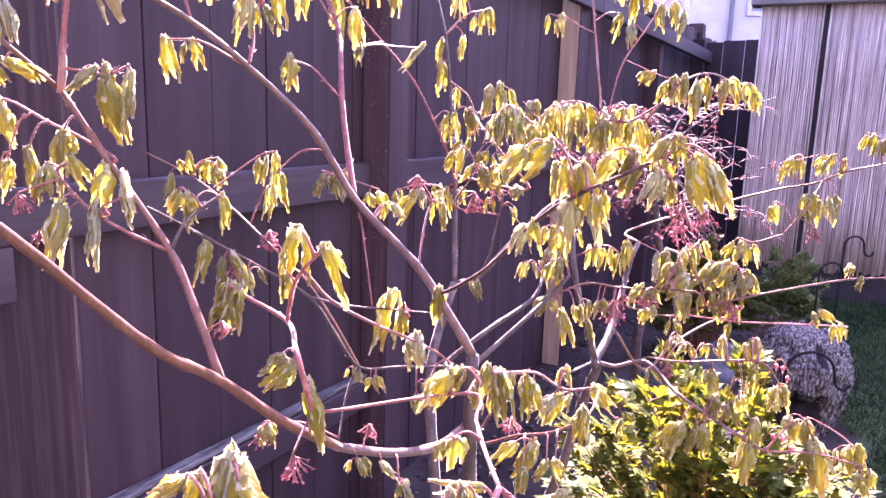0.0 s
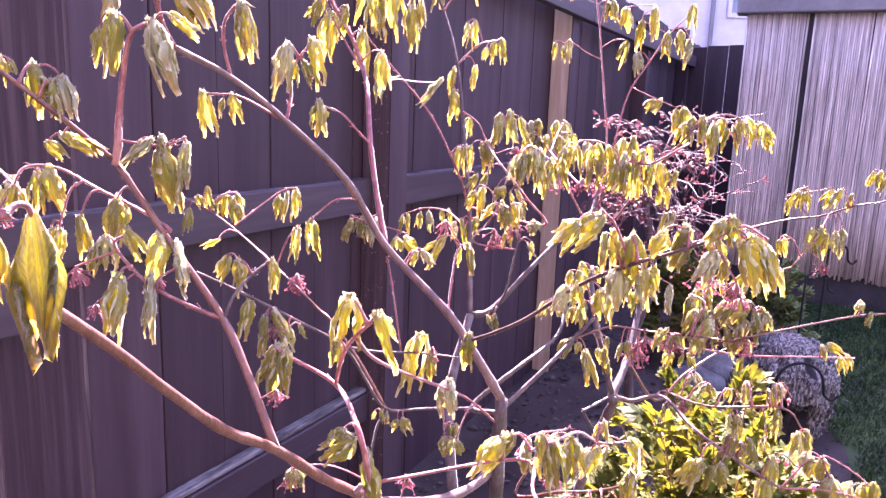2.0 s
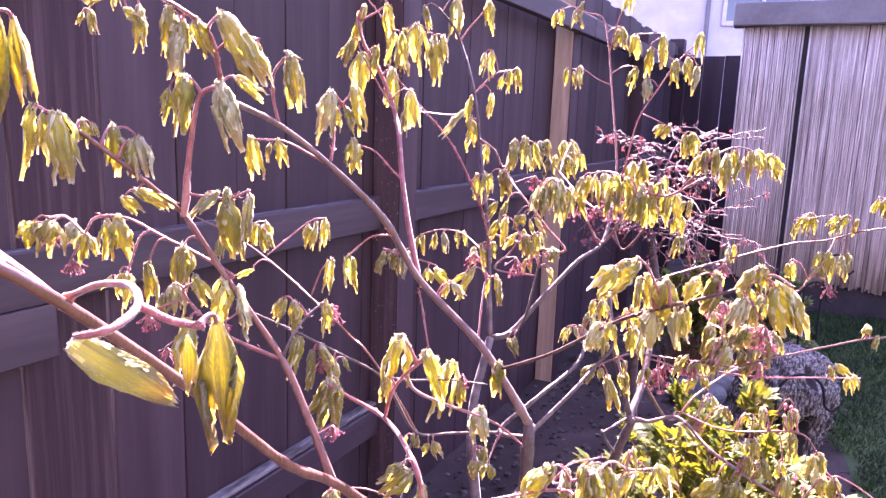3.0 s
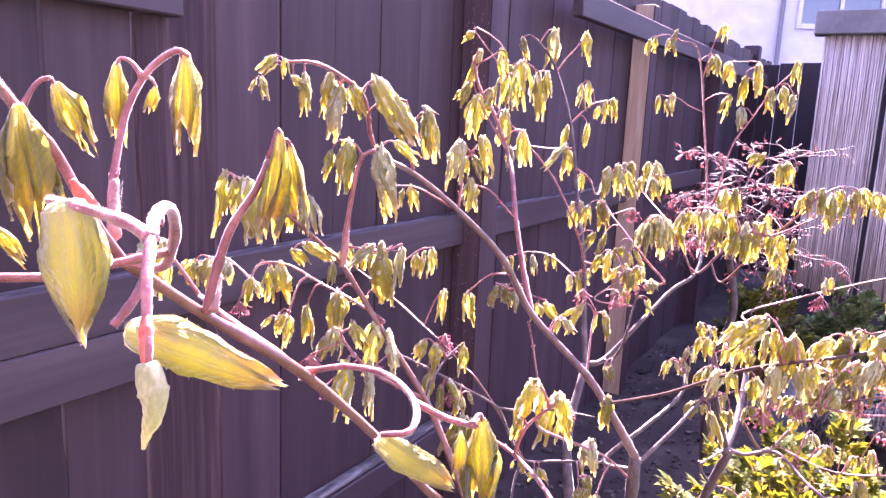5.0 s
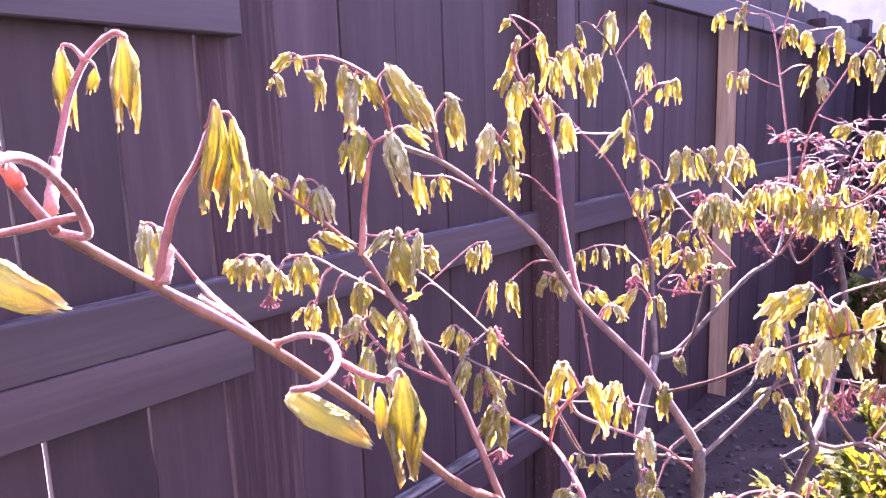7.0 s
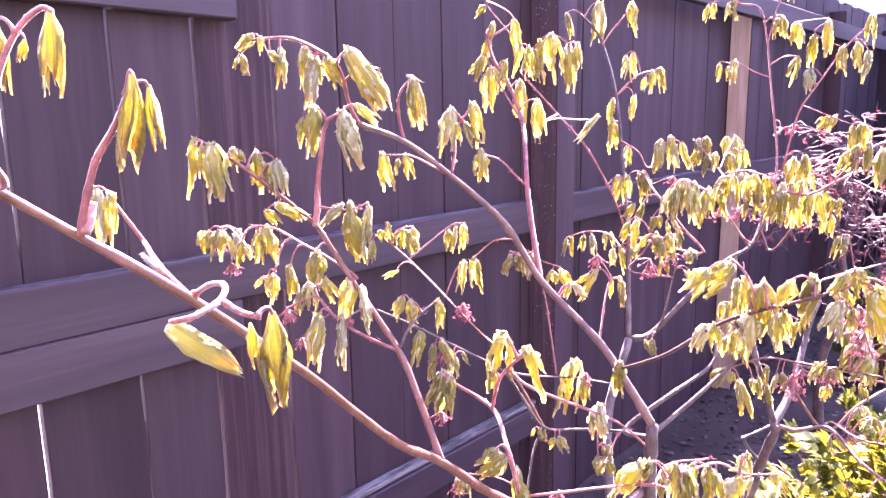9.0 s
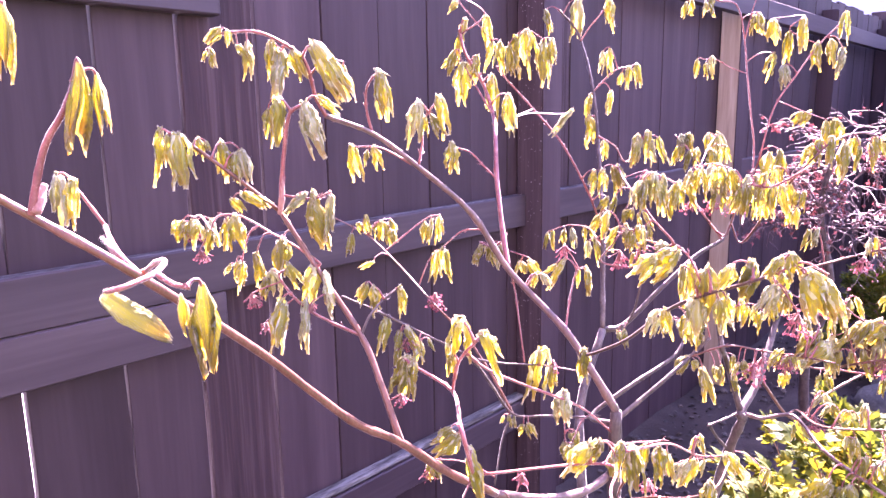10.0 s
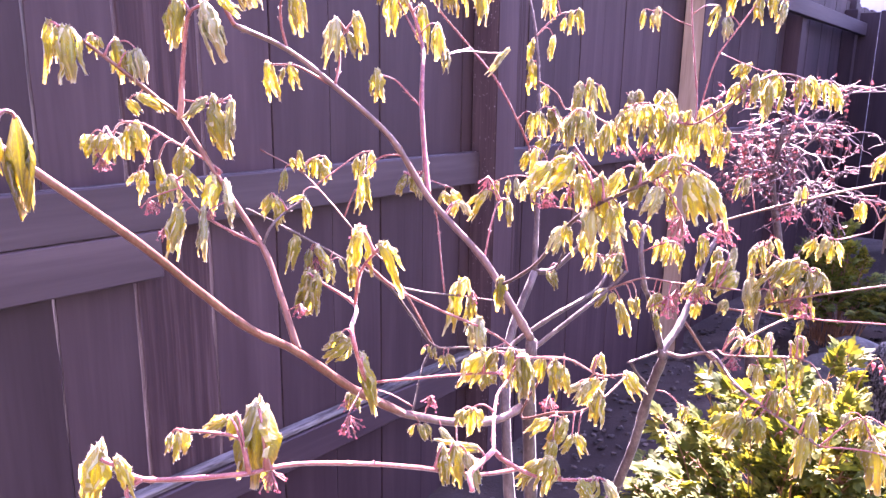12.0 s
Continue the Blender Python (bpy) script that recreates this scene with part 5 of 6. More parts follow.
leaves(k_twig, [(0.020, 1.160, 0.950, 0.031, 0.017, -15), (0.030, 1.160, 0.952, 0.035, 0.019, -3), (-0.008, 1.100, 0.954, 0.042, 0.019, -2), (0.003, 1.100, 0.958, 0.048, 0.021, 10), (0.208, 1.750, 1.106, 0.034, 0.036, 0)])
leaves(k_over, [(0.151, 0.980, 1.083, 0.047, 0.023, 3), (0.162, 0.970, 1.087, 0.053, 0.024, 15), (0.173, 0.950, 1.083, 0.039, 0.021, 3), (0.181, 0.930, 1.085, 0.043, 0.022, 15), (0.200, 0.920, 1.077, 0.035, 0.022, 1), (0.209, 0.910, 1.079, 0.039, 0.023, 13), (0.217, 0.900, 1.084, 0.028, 0.015, -2), (0.239, 0.950, 1.087, 0.033, 0.017, 10), (0.252, 0.960, 1.065, 0.032, 0.015, -2), (0.258, 0.950, 1.068, 0.036, 0.016, 10), (0.269, 0.950, 1.054, 0.026, 0.016, 1), (0.275, 0.940, 1.056, 0.029, 0.017, 13), (0.194, 0.950, 1.058, 0.039, 0.019, -11), (0.202, 0.940, 1.061, 0.044, 0.020, 1), (0.166, 0.950, 1.057, 0.036, 0.016, -13)])
leaves(k_over, [(0.176, 0.950, 1.060, 0.041, 0.017, -1), (0.218, 0.950, 1.041, 0.033, 0.017, -3), (0.235, 0.980, 1.042, 0.038, 0.019, 9), (0.263, 0.960, 1.031, 0.027, 0.015, -7), (0.269, 0.950, 1.033, 0.030, 0.016, 5), (0.137, 1.000, 1.079, 0.034, 0.017, -13), (0.147, 1.000, 1.081, 0.039, 0.018, -1)])
leaves(k_over, [(0.159, 0.940, 1.084, 0.037, 0.019, -7), (0.169, 0.940, 1.087, 0.042, 0.020, 5), (0.177, 0.940, 1.077, 0.037, 0.018, -2), (0.187, 0.940, 1.079, 0.042, 0.019, 10), (0.193, 0.930, 1.062, 0.043, 0.021, -15), (0.200, 0.910, 1.067, 0.048, 0.022, -3), (0.211, 0.910, 1.071, 0.045, 0.021, 1), (0.219, 0.900, 1.075, 0.050, 0.022, 13), (0.226, 0.890, 1.067, 0.038, 0.018, -2), (0.235, 0.890, 1.069, 0.043, 0.019, 10)])
leaves(near_right, [(0.074, 0.520, 1.052, 0.035, 0.023, -40), (0.099, 0.520, 1.037, 0.044, 0.023, 10), (0.081, 0.530, 1.036, 0.029, 0.013, -7), (0.088, 0.530, 1.039, 0.033, 0.014, 5), (0.128, 0.490, 1.048, 0.041, 0.026, -5), (0.151, 0.470, 1.060, 0.024, 0.016, -10), (0.163, 0.470, 1.046, 0.039, 0.023, 15), (0.175, 0.470, 1.042, 0.035, 0.020, 20), (0.094, 0.530, 1.010, 0.033, 0.021, 0), (0.067, 0.590, 0.980, 0.025, 0.013, -12), (0.072, 0.570, 0.988, 0.028, 0.014, 0), (0.090, 0.560, 0.984, 0.030, 0.020, 5), (0.108, 0.510, 1.014, 0.024, 0.011, -2), (0.114, 0.510, 1.016, 0.027, 0.012, 10), (0.141, 0.470, 1.037, 0.025, 0.016, 0)])
leaves(r_twig, [(0.273, 1.040, 0.893, 0.046, 0.028, 3), (0.224, 0.900, 0.899, 0.035, 0.018, -7), (0.270, 1.040, 0.875, 0.046, 0.023, 5), (0.318, 1.040, 0.876, 0.044, 0.024, -7), (0.242, 0.760, 0.930, 0.037, 0.019, 5), (0.241, 0.740, 0.922, 0.032, 0.017, -22), (0.250, 0.740, 0.924, 0.036, 0.018, -10), (0.258, 0.740, 0.909, 0.033, 0.024, -50), (0.337, 0.920, 0.865, 0.026, 0.014, -7), (0.345, 0.920, 0.867, 0.030, 0.015, 5), (0.344, 0.920, 0.845, 0.040, 0.023, 8), (0.353, 0.910, 0.851, 0.044, 0.024, 20), (0.215, 0.770, 0.890, 0.025, 0.012, -7), (0.219, 0.760, 0.894, 0.028, 0.012, 5), (0.224, 0.750, 0.891, 0.019, 0.008, -7)])
leaves(r_twig, [(0.229, 0.750, 0.892, 0.021, 0.009, 5), (0.224, 0.760, 0.867, 0.019, 0.016, -7), (0.301, 0.980, 0.811, 0.028, 0.022, 5), (0.178, 0.790, 0.866, 0.020, 0.010, -7), (0.184, 0.790, 0.868, 0.023, 0.011, 5), (0.194, 0.910, 0.834, 0.026, 0.015, -5)])
leaves(r_back, [(0.100, 0.880, 0.889, 0.025, 0.013, -22), (0.109, 0.890, 0.889, 0.029, 0.015, -10), (0.116, 0.890, 0.887, 0.022, 0.014, -2), (0.125, 0.900, 0.887, 0.025, 0.015, 10), (0.135, 0.810, 0.908, 0.033, 0.022, 0), (0.132, 0.900, 0.882, 0.033, 0.020, 0), (0.113, 0.800, 0.865, 0.022, 0.014, -32), (0.122, 0.800, 0.866, 0.025, 0.015, -20), (0.140, 0.800, 0.850, 0.041, 0.026, 15), (0.152, 0.790, 0.859, 0.020, 0.012, 1), (0.159, 0.790, 0.860, 0.023, 0.013, 13), (0.196, 0.920, 0.803, 0.042, 0.027, 12), (0.125, 0.800, 0.947, 0.028, 0.018, 8), (0.160, 0.940, 0.928, 0.038, 0.023, 20), (0.134, 0.900, 0.904, 0.026, 0.014, -12)])
leaves(r_back, [(0.142, 0.900, 0.906, 0.029, 0.015, 0), (0.192, 0.920, 0.907, 0.036, 0.016, -7), (0.201, 0.920, 0.910, 0.041, 0.017, 5), (0.206, 0.900, 0.906, 0.032, 0.016, -2), (0.215, 0.900, 0.908, 0.036, 0.017, 10), (0.172, 0.940, 0.920, 0.033, 0.015, -1), (0.181, 0.940, 0.923, 0.038, 0.016, 11)])
leaves(u_right, [(0.335, 0.950, 0.907, 0.024, 0.011, -2), (0.341, 0.950, 0.909, 0.027, 0.011, 10), (0.323, 0.950, 0.897, 0.020, 0.010, -12), (0.328, 0.950, 0.899, 0.023, 0.010, 0), (0.372, 0.910, 0.891, 0.040, 0.033, -45), (0.436, 1.060, 0.892, 0.034, 0.024, -17), (0.449, 1.060, 0.895, 0.038, 0.026, -5), (0.460, 1.060, 0.888, 0.034, 0.016, -2), (0.464, 1.050, 0.892, 0.038, 0.017, 10), (0.390, 0.900, 0.875, 0.029, 0.017, 1), (0.400, 0.900, 0.877, 0.033, 0.019, 13), (0.375, 0.910, 0.864, 0.033, 0.023, -7), (0.384, 0.900, 0.869, 0.037, 0.025, 5)])
leaves(z_low, [(0.528, 0.980, 0.809, 0.027, 0.018, -7), (0.538, 0.980, 0.812, 0.030, 0.019, 5), (0.564, 0.990, 0.789, 0.029, 0.019, 8), (0.580, 1.000, 0.789, 0.033, 0.021, 20), (0.398, 0.950, 0.798, 0.027, 0.017, 0)])
leaves(w_low, [(0.322, 0.970, 0.793, 0.025, 0.012, -10), (0.326, 0.960, 0.798, 0.028, 0.013, 2), (0.289, 0.850, 0.808, 0.022, 0.010, -7), (0.295, 0.850, 0.810, 0.025, 0.010, 5), (0.285, 0.800, 0.814, 0.017, 0.009, -12), (0.290, 0.800, 0.815, 0.020, 0.010, 0), (0.283, 0.730, 0.837, 0.017, 0.013, 0), (0.296, 0.720, 0.849, 0.027, 0.015, 0), (0.316, 0.710, 0.845, 0.023, 0.013, -5), (0.322, 0.710, 0.849, 0.021, 0.011, 8), (0.328, 0.710, 0.851, 0.023, 0.012, 20), (0.324, 0.700, 0.825, 0.032, 0.017, 0), (0.343, 0.690, 0.806, 0.025, 0.014, -17), (0.351, 0.690, 0.808, 0.029, 0.015, -5), (0.286, 0.710, 0.814, 0.024, 0.015, 0)])
leaves(w_low, [(0.310, 0.700, 0.791, 0.021, 0.009, -2), (0.315, 0.700, 0.792, 0.023, 0.010, 10)])
leaves(w_branch, [(0.332, 0.820, 0.740, 0.027, 0.013, -15), (0.335, 0.810, 0.746, 0.031, 0.014, -3), (0.344, 0.810, 0.737, 0.027, 0.017, 3), (0.349, 0.800, 0.744, 0.030, 0.018, 15), (0.374, 0.790, 0.727, 0.047, 0.024, 3), (0.369, 0.790, 0.699, 0.050, 0.031, -8), (0.424, 0.790, 0.725, 0.026, 0.019, -2), (0.429, 0.780, 0.732, 0.030, 0.020, 10), (0.435, 0.770, 0.707, 0.055, 0.037, 12), (0.470, 0.760, 0.711, 0.034, 0.018, 1), (0.474, 0.750, 0.718, 0.038, 0.019, 13), (0.474, 0.740, 0.687, 0.028, 0.018, 1), (0.484, 0.740, 0.690, 0.032, 0.019, 13), (0.310, 0.810, 0.703, 0.036, 0.017, -2), (0.316, 0.800, 0.710, 0.041, 0.018, 10)])
leaves(w_branch, [(0.294, 0.810, 0.712, 0.051, 0.034, -22)])
leaves(low_mid, [(0.017, 0.510, 0.882, 0.028, 0.018, -25), (0.043, 0.490, 0.890, 0.039, 0.017, 8), (0.034, 0.480, 0.897, 0.024, 0.013, -6), (0.069, 0.540, 0.867, 0.036, 0.019, 3), (0.077, 0.550, 0.857, 0.025, 0.015, 10), (0.102, 0.600, 0.826, 0.027, 0.013, -32), (0.109, 0.600, 0.828, 0.030, 0.014, -20), (0.138, 0.600, 0.837, 0.029, 0.017, 0), (0.109, 0.600, 0.853, 0.018, 0.008, -7), (0.113, 0.600, 0.855, 0.020, 0.008, 5)])
leaves(low_cross, [(0.108, 0.500, 0.858, 0.033, 0.018, -3), (0.080, 0.550, 0.806, 0.033, 0.021, -25), (0.071, 0.540, 0.788, 0.023, 0.014, -10), (0.088, 0.530, 0.800, 0.020, 0.011, -7), (0.093, 0.520, 0.806, 0.022, 0.012, 5)])
leaves(f_left, [(0.012, 0.420, 0.870, 0.027, 0.016, -10), (0.024, 0.350, 0.875, 0.027, 0.013, -80)])
leaves(left_tip, [(-0.361, 0.470, 1.156, 0.048, 0.016, -8), (-0.345, 0.470, 1.151, 0.052, 0.022, 15), (-0.354, 0.470, 1.152, 0.034, 0.014, -12), (-0.337, 0.490, 1.148, 0.020, 0.010, 0), (-0.320, 0.500, 1.143, 0.035, 0.021, 2), (-0.308, 0.500, 1.134, 0.027, 0.012, 5), (-0.308, 0.510, 1.098, 0.033, 0.015, 60)])
leaves(m_arc, [(-0.340, 0.550, 1.069, 0.039, 0.025, 3), (-0.368, 0.550, 1.056, 0.025, 0.013, 0), (-0.452, 0.630, 1.049, 0.027, 0.024, -12), (-0.436, 0.630, 1.051, 0.030, 0.025, 0), (-0.343, 0.550, 1.020, 0.027, 0.012, -17), (-0.330, 0.540, 1.025, 0.030, 0.013, -5), (-0.314, 0.540, 1.034, 0.038, 0.017, 0), (-0.350, 0.550, 1.066, 0.033, 0.015, -6)])
leaves(left_branch, [(-0.248, 0.530, 1.086, 0.051, 0.026, 0), (-0.256, 0.530, 1.096, 0.027, 0.013, -15), (-0.248, 0.530, 1.098, 0.031, 0.014, -3), (-0.230, 0.530, 1.093, 0.041, 0.013, -8), (-0.287, 0.540, 1.047, 0.038, 0.024, -3), (-0.251, 0.530, 1.023, 0.048, 0.021, -3), (-0.239, 0.530, 1.019, 0.045, 0.018, 12)])
leaves(m_low, [(-0.271, 0.500, 1.000, 0.049, 0.026, -3), (-0.252, 0.510, 0.998, 0.046, 0.014, 0), (-0.268, 0.510, 1.032, 0.026, 0.016, 5), (-0.283, 0.510, 1.026, 0.031, 0.015, -8)])
leaves(p_twig, [(-0.359, 1.000, 1.007, 0.034, 0.022, 8), (-0.385, 1.000, 0.975, 0.038, 0.021, -5), (-0.372, 1.000, 0.994, 0.023, 0.018, 0), (-0.337, 1.010, 0.994, 0.040, 0.029, -7), (-0.323, 1.020, 0.995, 0.046, 0.031, 5), (-0.242, 0.970, 1.006, 0.042, 0.022, -12), (-0.229, 0.970, 1.009, 0.047, 0.023, 0), (-0.204, 0.840, 0.980, 0.044, 0.019, -7), (-0.172, 0.740, 1.004, 0.044, 0.018, 5), (-0.316, 0.900, 0.953, 0.033, 0.014, -60), (-0.253, 0.970, 1.002, 0.035, 0.023, -8)])
leaves(l_white, [(-0.199, 0.550, 1.003, 0.030, 0.017, -5), (-0.175, 0.560, 1.002, 0.032, 0.015, 0)])
leaves(n_twig, [(-0.207, 0.610, 0.954, 0.038, 0.015, -10), (-0.186, 0.620, 0.942, 0.039, 0.017, 15), (-0.195, 0.620, 0.936, 0.033, 0.017, -5), (-0.176, 0.630, 0.925, 0.024, 0.014, 6)])
leaves(o_stem, [(-0.173, 0.563, 0.928, 0.055, 0.029, -18), (-0.165, 0.560, 0.928, 0.039, 0.018, 0), (-0.121, 0.540, 0.944, 0.034, 0.018, -8)])
leaves(o_up, [(-0.112, 0.530, 0.979, 0.056, 0.024, -5), (-0.090, 0.530, 0.968, 0.056, 0.022, 20)])
leaves(a_branch, [(-0.138, 0.810, 0.998, 0.026, 0.018, -15), (-0.127, 0.810, 1.000, 0.029, 0.019, -3), (-0.086, 0.810, 0.978, 0.020, 0.018, -2), (-0.076, 0.810, 0.979, 0.023, 0.019, 10), (-0.063, 0.770, 0.971, 0.018, 0.010, 1), (-0.057, 0.770, 0.973, 0.021, 0.011, 13), (-0.122, 0.800, 0.993, 0.021, 0.011, -1), (-0.116, 0.800, 0.995, 0.024, 0.012, 11)])
leaves(c_low, [(-0.099, 1.420, 0.913, 0.040, 0.019, -12), (-0.088, 1.420, 0.916, 0.045, 0.020, 0), (-0.063, 1.410, 0.922, 0.039, 0.030, -7), (-0.046, 1.400, 0.926, 0.044, 0.031, 5), (-0.019, 1.370, 0.935, 0.035, 0.018, -2), (-0.009, 1.360, 0.939, 0.040, 0.019, 10)])
leaves(c_low_right, [(0.009, 0.930, 1.022, 0.033, 0.019, -22), (0.020, 0.930, 1.025, 0.038, 0.020, -10)])
leaves(c_low_right, [(0.036, 0.930, 1.007, 0.031, 0.020, -7), (0.047, 0.940, 1.008, 0.036, 0.021, 5), (0.053, 0.940, 1.002, 0.031, 0.017, 3), (0.062, 0.940, 1.004, 0.035, 0.019, 15), (0.069, 0.940, 1.006, 0.028, 0.013, -1), (0.081, 1.000, 0.999, 0.033, 0.015, 11), (0.041, 1.000, 0.833, 0.027, 0.019, -7), (0.051, 1.000, 0.835, 0.030, 0.020, 5)])
leaves(a_mid, [(-0.032, 0.800, 0.984, 0.042, 0.016, -30), (-0.004, 0.800, 0.974, 0.035, 0.014, 8)])
leaves(n_right, [(-0.057, 0.780, 0.870, 0.081, 0.030, -8), (-0.003, 0.740, 0.887, 0.040, 0.026, -3), (-0.025, 0.710, 0.845, 0.042, 0.028, 0), (-0.044, 0.770, 0.856, 0.035, 0.019, 6), (-0.019, 0.770, 0.767, 0.025, 0.013, -3), (-0.012, 0.770, 0.769, 0.028, 0.014, 9), (-0.079, 0.780, 0.769, 0.019, 0.011, -7), (-0.073, 0.780, 0.771, 0.022, 0.012, 5)])
leaves(d_left, [(0.188, 1.430, 1.263, 0.042, 0.020, -3), (0.214, 1.430, 1.266, 0.044, 0.022, 3)])
leaves(d_stem, [(0.291, 1.450, 1.342, 0.038, 0.020, -7), (0.302, 1.450, 1.344, 0.043, 0.022, 5), (0.326, 1.450, 1.331, 0.065, 0.034, 0), (0.164, 1.450, 1.372, 0.037, 0.021, -13), (0.175, 1.450, 1.374, 0.042, 0.022, -1), (0.201, 1.450, 1.374, 0.035, 0.018, -1), (0.210, 1.450, 1.376, 0.039, 0.019, 11)])
leaves(d_two, [(0.325, 1.420, 1.266, 0.059, 0.034, -10), (0.335, 1.380, 1.242, 0.047, 0.029, 5), (0.345, 1.400, 1.304, 0.063, 0.035, 3), (0.368, 1.400, 1.328, 0.073, 0.033, -3), (0.389, 1.380, 1.280, 0.062, 0.041, 0), (0.412, 1.380, 1.284, 0.051, 0.027, 4), (0.432, 1.380, 1.269, 0.061, 0.032, -5), (0.433, 1.380, 1.332, 0.066, 0.027, 0)])
leaves(d_up, [(0.310, 1.450, 1.406, 0.043, 0.026, -8), (0.298, 1.450, 1.345, 0.043, 0.029, 4), (0.215, 1.450, 1.391, 0.043, 0.029, -10)])
leaves(t_right, [(0.288, 0.930, 1.125, 0.038, 0.022, -17), (0.300, 0.930, 1.128, 0.043, 0.024, -5), (0.320, 0.940, 1.118, 0.054, 0.032, -3), (0.337, 0.940, 1.113, 0.035, 0.017, -4), (0.358, 0.970, 1.117, 0.041, 0.019, 8), (0.364, 0.970, 1.126, 0.036, 0.021, 3), (0.376, 0.970, 1.128, 0.041, 0.023, 15), (0.389, 0.980, 1.120, 0.037, 0.017, 3), (0.398, 0.980, 1.122, 0.042, 0.018, 15), (0.419, 1.000, 1.112, 0.039, 0.024, 8), (0.276, 0.930, 1.118, 0.032, 0.016, -17), (0.285, 0.930, 1.120, 0.036, 0.017, -5), (0.334, 0.950, 1.126, 0.037, 0.025, 0)])
leaves(y_twig, [(0.539, 1.120, 1.019, 0.031, 0.023, -7), (0.552, 1.120, 1.021, 0.035, 0.025, 5), (0.531, 1.140, 1.004, 0.028, 0.012, -13), (0.533, 1.130, 1.007, 0.032, 0.013, -1), (0.564, 1.070, 1.026, 0.031, 0.022, -22), (0.571, 1.060, 1.029, 0.035, 0.023, -10), (0.588, 1.060, 1.022, 0.033, 0.017, 0), (0.542, 1.070, 0.967, 0.034, 0.024, -17), (0.555, 1.070, 0.969, 0.038, 0.026, -5), (0.564, 1.070, 0.958, 0.041, 0.024, -2), (0.578, 1.070, 0.962, 0.047, 0.026, 10), (0.588, 1.070, 0.966, 0.042, 0.027, 8), (0.597, 1.030, 1.058, 0.025, 0.018, -7), (0.601, 1.020, 1.060, 0.028, 0.019, 5), (0.610, 1.020, 1.051, 0.025, 0.015, -1)])
leaves(y_twig, [(0.619, 1.020, 1.053, 0.028, 0.016, 11)])
leaves(y_down, [(0.487, 1.060, 0.949, 0.028, 0.015, -12), (0.495, 1.060, 0.952, 0.032, 0.016, 0), (0.535, 1.060, 0.945, 0.028, 0.013, -3), (0.542, 1.060, 0.947, 0.032, 0.014, 9)])
leaves(z_twig, [(0.536, 0.920, 0.892, 0.019, 0.023, 0), (0.553, 0.920, 0.877, 0.022, 0.015, 5)])
leaves(x_twig, [(0.372, 0.920, 0.883, 0.037, 0.021, -37), (0.380, 0.910, 0.889, 0.041, 0.023, -25), (0.391, 0.900, 0.873, 0.026, 0.013, -7), (0.398, 0.900, 0.876, 0.030, 0.014, 5), (0.370, 0.910, 0.852, 0.034, 0.021, 0), (0.403, 0.960, 0.817, 0.028, 0.012, -7), (0.409, 0.960, 0.820, 0.032, 0.013, 5), (0.321, 0.930, 0.859, 0.062, 0.039, 10)])
leaves(o_stem, [(-0.101, 0.460, 0.901, 0.031, 0.021, -50), (-0.090, 0.470, 0.884, 0.057, 0.020, 8), (-0.106, 0.460, 0.907, 0.015, 0.009, -20)])
leaves(low_branch, [(-0.072, 0.610, 0.755, 0.018, 0.010, -7), (-0.068, 0.620, 0.751, 0.021, 0.011, 5), (-0.052, 0.630, 0.742, 0.024, 0.014, 5), (-0.036, 0.640, 0.715, 0.019, 0.012, -7), (-0.030, 0.640, 0.717, 0.022, 0.013, 5), (-0.198, 0.750, 0.718, 0.022, 0.016, -12), (-0.189, 0.750, 0.720, 0.025, 0.017, 0), (-0.099, 0.780, 0.781, 0.017, 0.009, -7), (-0.095, 0.790, 0.779, 0.020, 0.010, 5), (-0.025, 0.760, 0.757, 0.022, 0.018, -7), (-0.014, 0.700, 0.783, 0.023, 0.018, 5)])
leaves(g_near, [(-0.073, 0.235, 0.945, 0.044, 0.030, 4), (-0.088, 0.230, 0.942, 0.015, 0.009, -22), (-0.083, 0.230, 0.944, 0.017, 0.010, -10), (0.007, 0.320, 0.889, 0.026, 0.013, -4), (0.013, 0.330, 0.886, 0.030, 0.014, 8), (0.065, 0.370, 0.859, 0.024, 0.013, -17), (0.073, 0.370, 0.862, 0.027, 0.014, -5)])
leaves(g_left, [(-0.131, 0.190, 0.940, 0.036, 0.020, -18), (-0.122, 0.190, 0.937, 0.020, 0.010, 10)])
leaves(f_near, [(0.008, 0.500, 0.883, 0.046, 0.025, -25), (0.043, 0.490, 0.886, 0.040, 0.022, 0), (0.027, 0.510, 0.868, 0.025, 0.013, 5)])
leaves(f_right, [(0.094, 0.370, 0.848, 0.020, 0.013, -7), (0.102, 0.380, 0.845, 0.023, 0.014, 5)])
leaves(stem_right, [(0.272, 0.890, 0.748, 0.026, 0.012, -7), (0.279, 0.890, 0.750, 0.030, 0.013, 5), (0.241, 0.910, 0.667, 0.027, 0.014, -7), (0.249, 0.910, 0.669, 0.031, 0.015, 5)])
leaves(k_branch, [(0.060, 0.920, 1.069, 0.039, 0.017, -12), (0.070, 0.920, 1.072, 0.044, 0.018, 0), (0.081, 0.920, 1.075, 0.042, 0.018, -4), (0.093, 0.940, 1.078, 0.048, 0.020, 8)])
leaves(t_right, [(0.360, 1.340, 1.157, 0.029, 0.029, -37), (0.375, 1.340, 1.159, 0.033, 0.031, -25), (0.398, 1.320, 1.140, 0.045, 0.030, -2), (0.414, 1.320, 1.143, 0.050, 0.033, 10), (0.315, 1.350, 1.082, 0.058, 0.033, -7), (0.330, 1.340, 1.086, 0.065, 0.035, 5), (0.341, 1.150, 0.971, 0.044, 0.020, -17), (0.351, 1.150, 0.974, 0.050, 0.022, -5)])
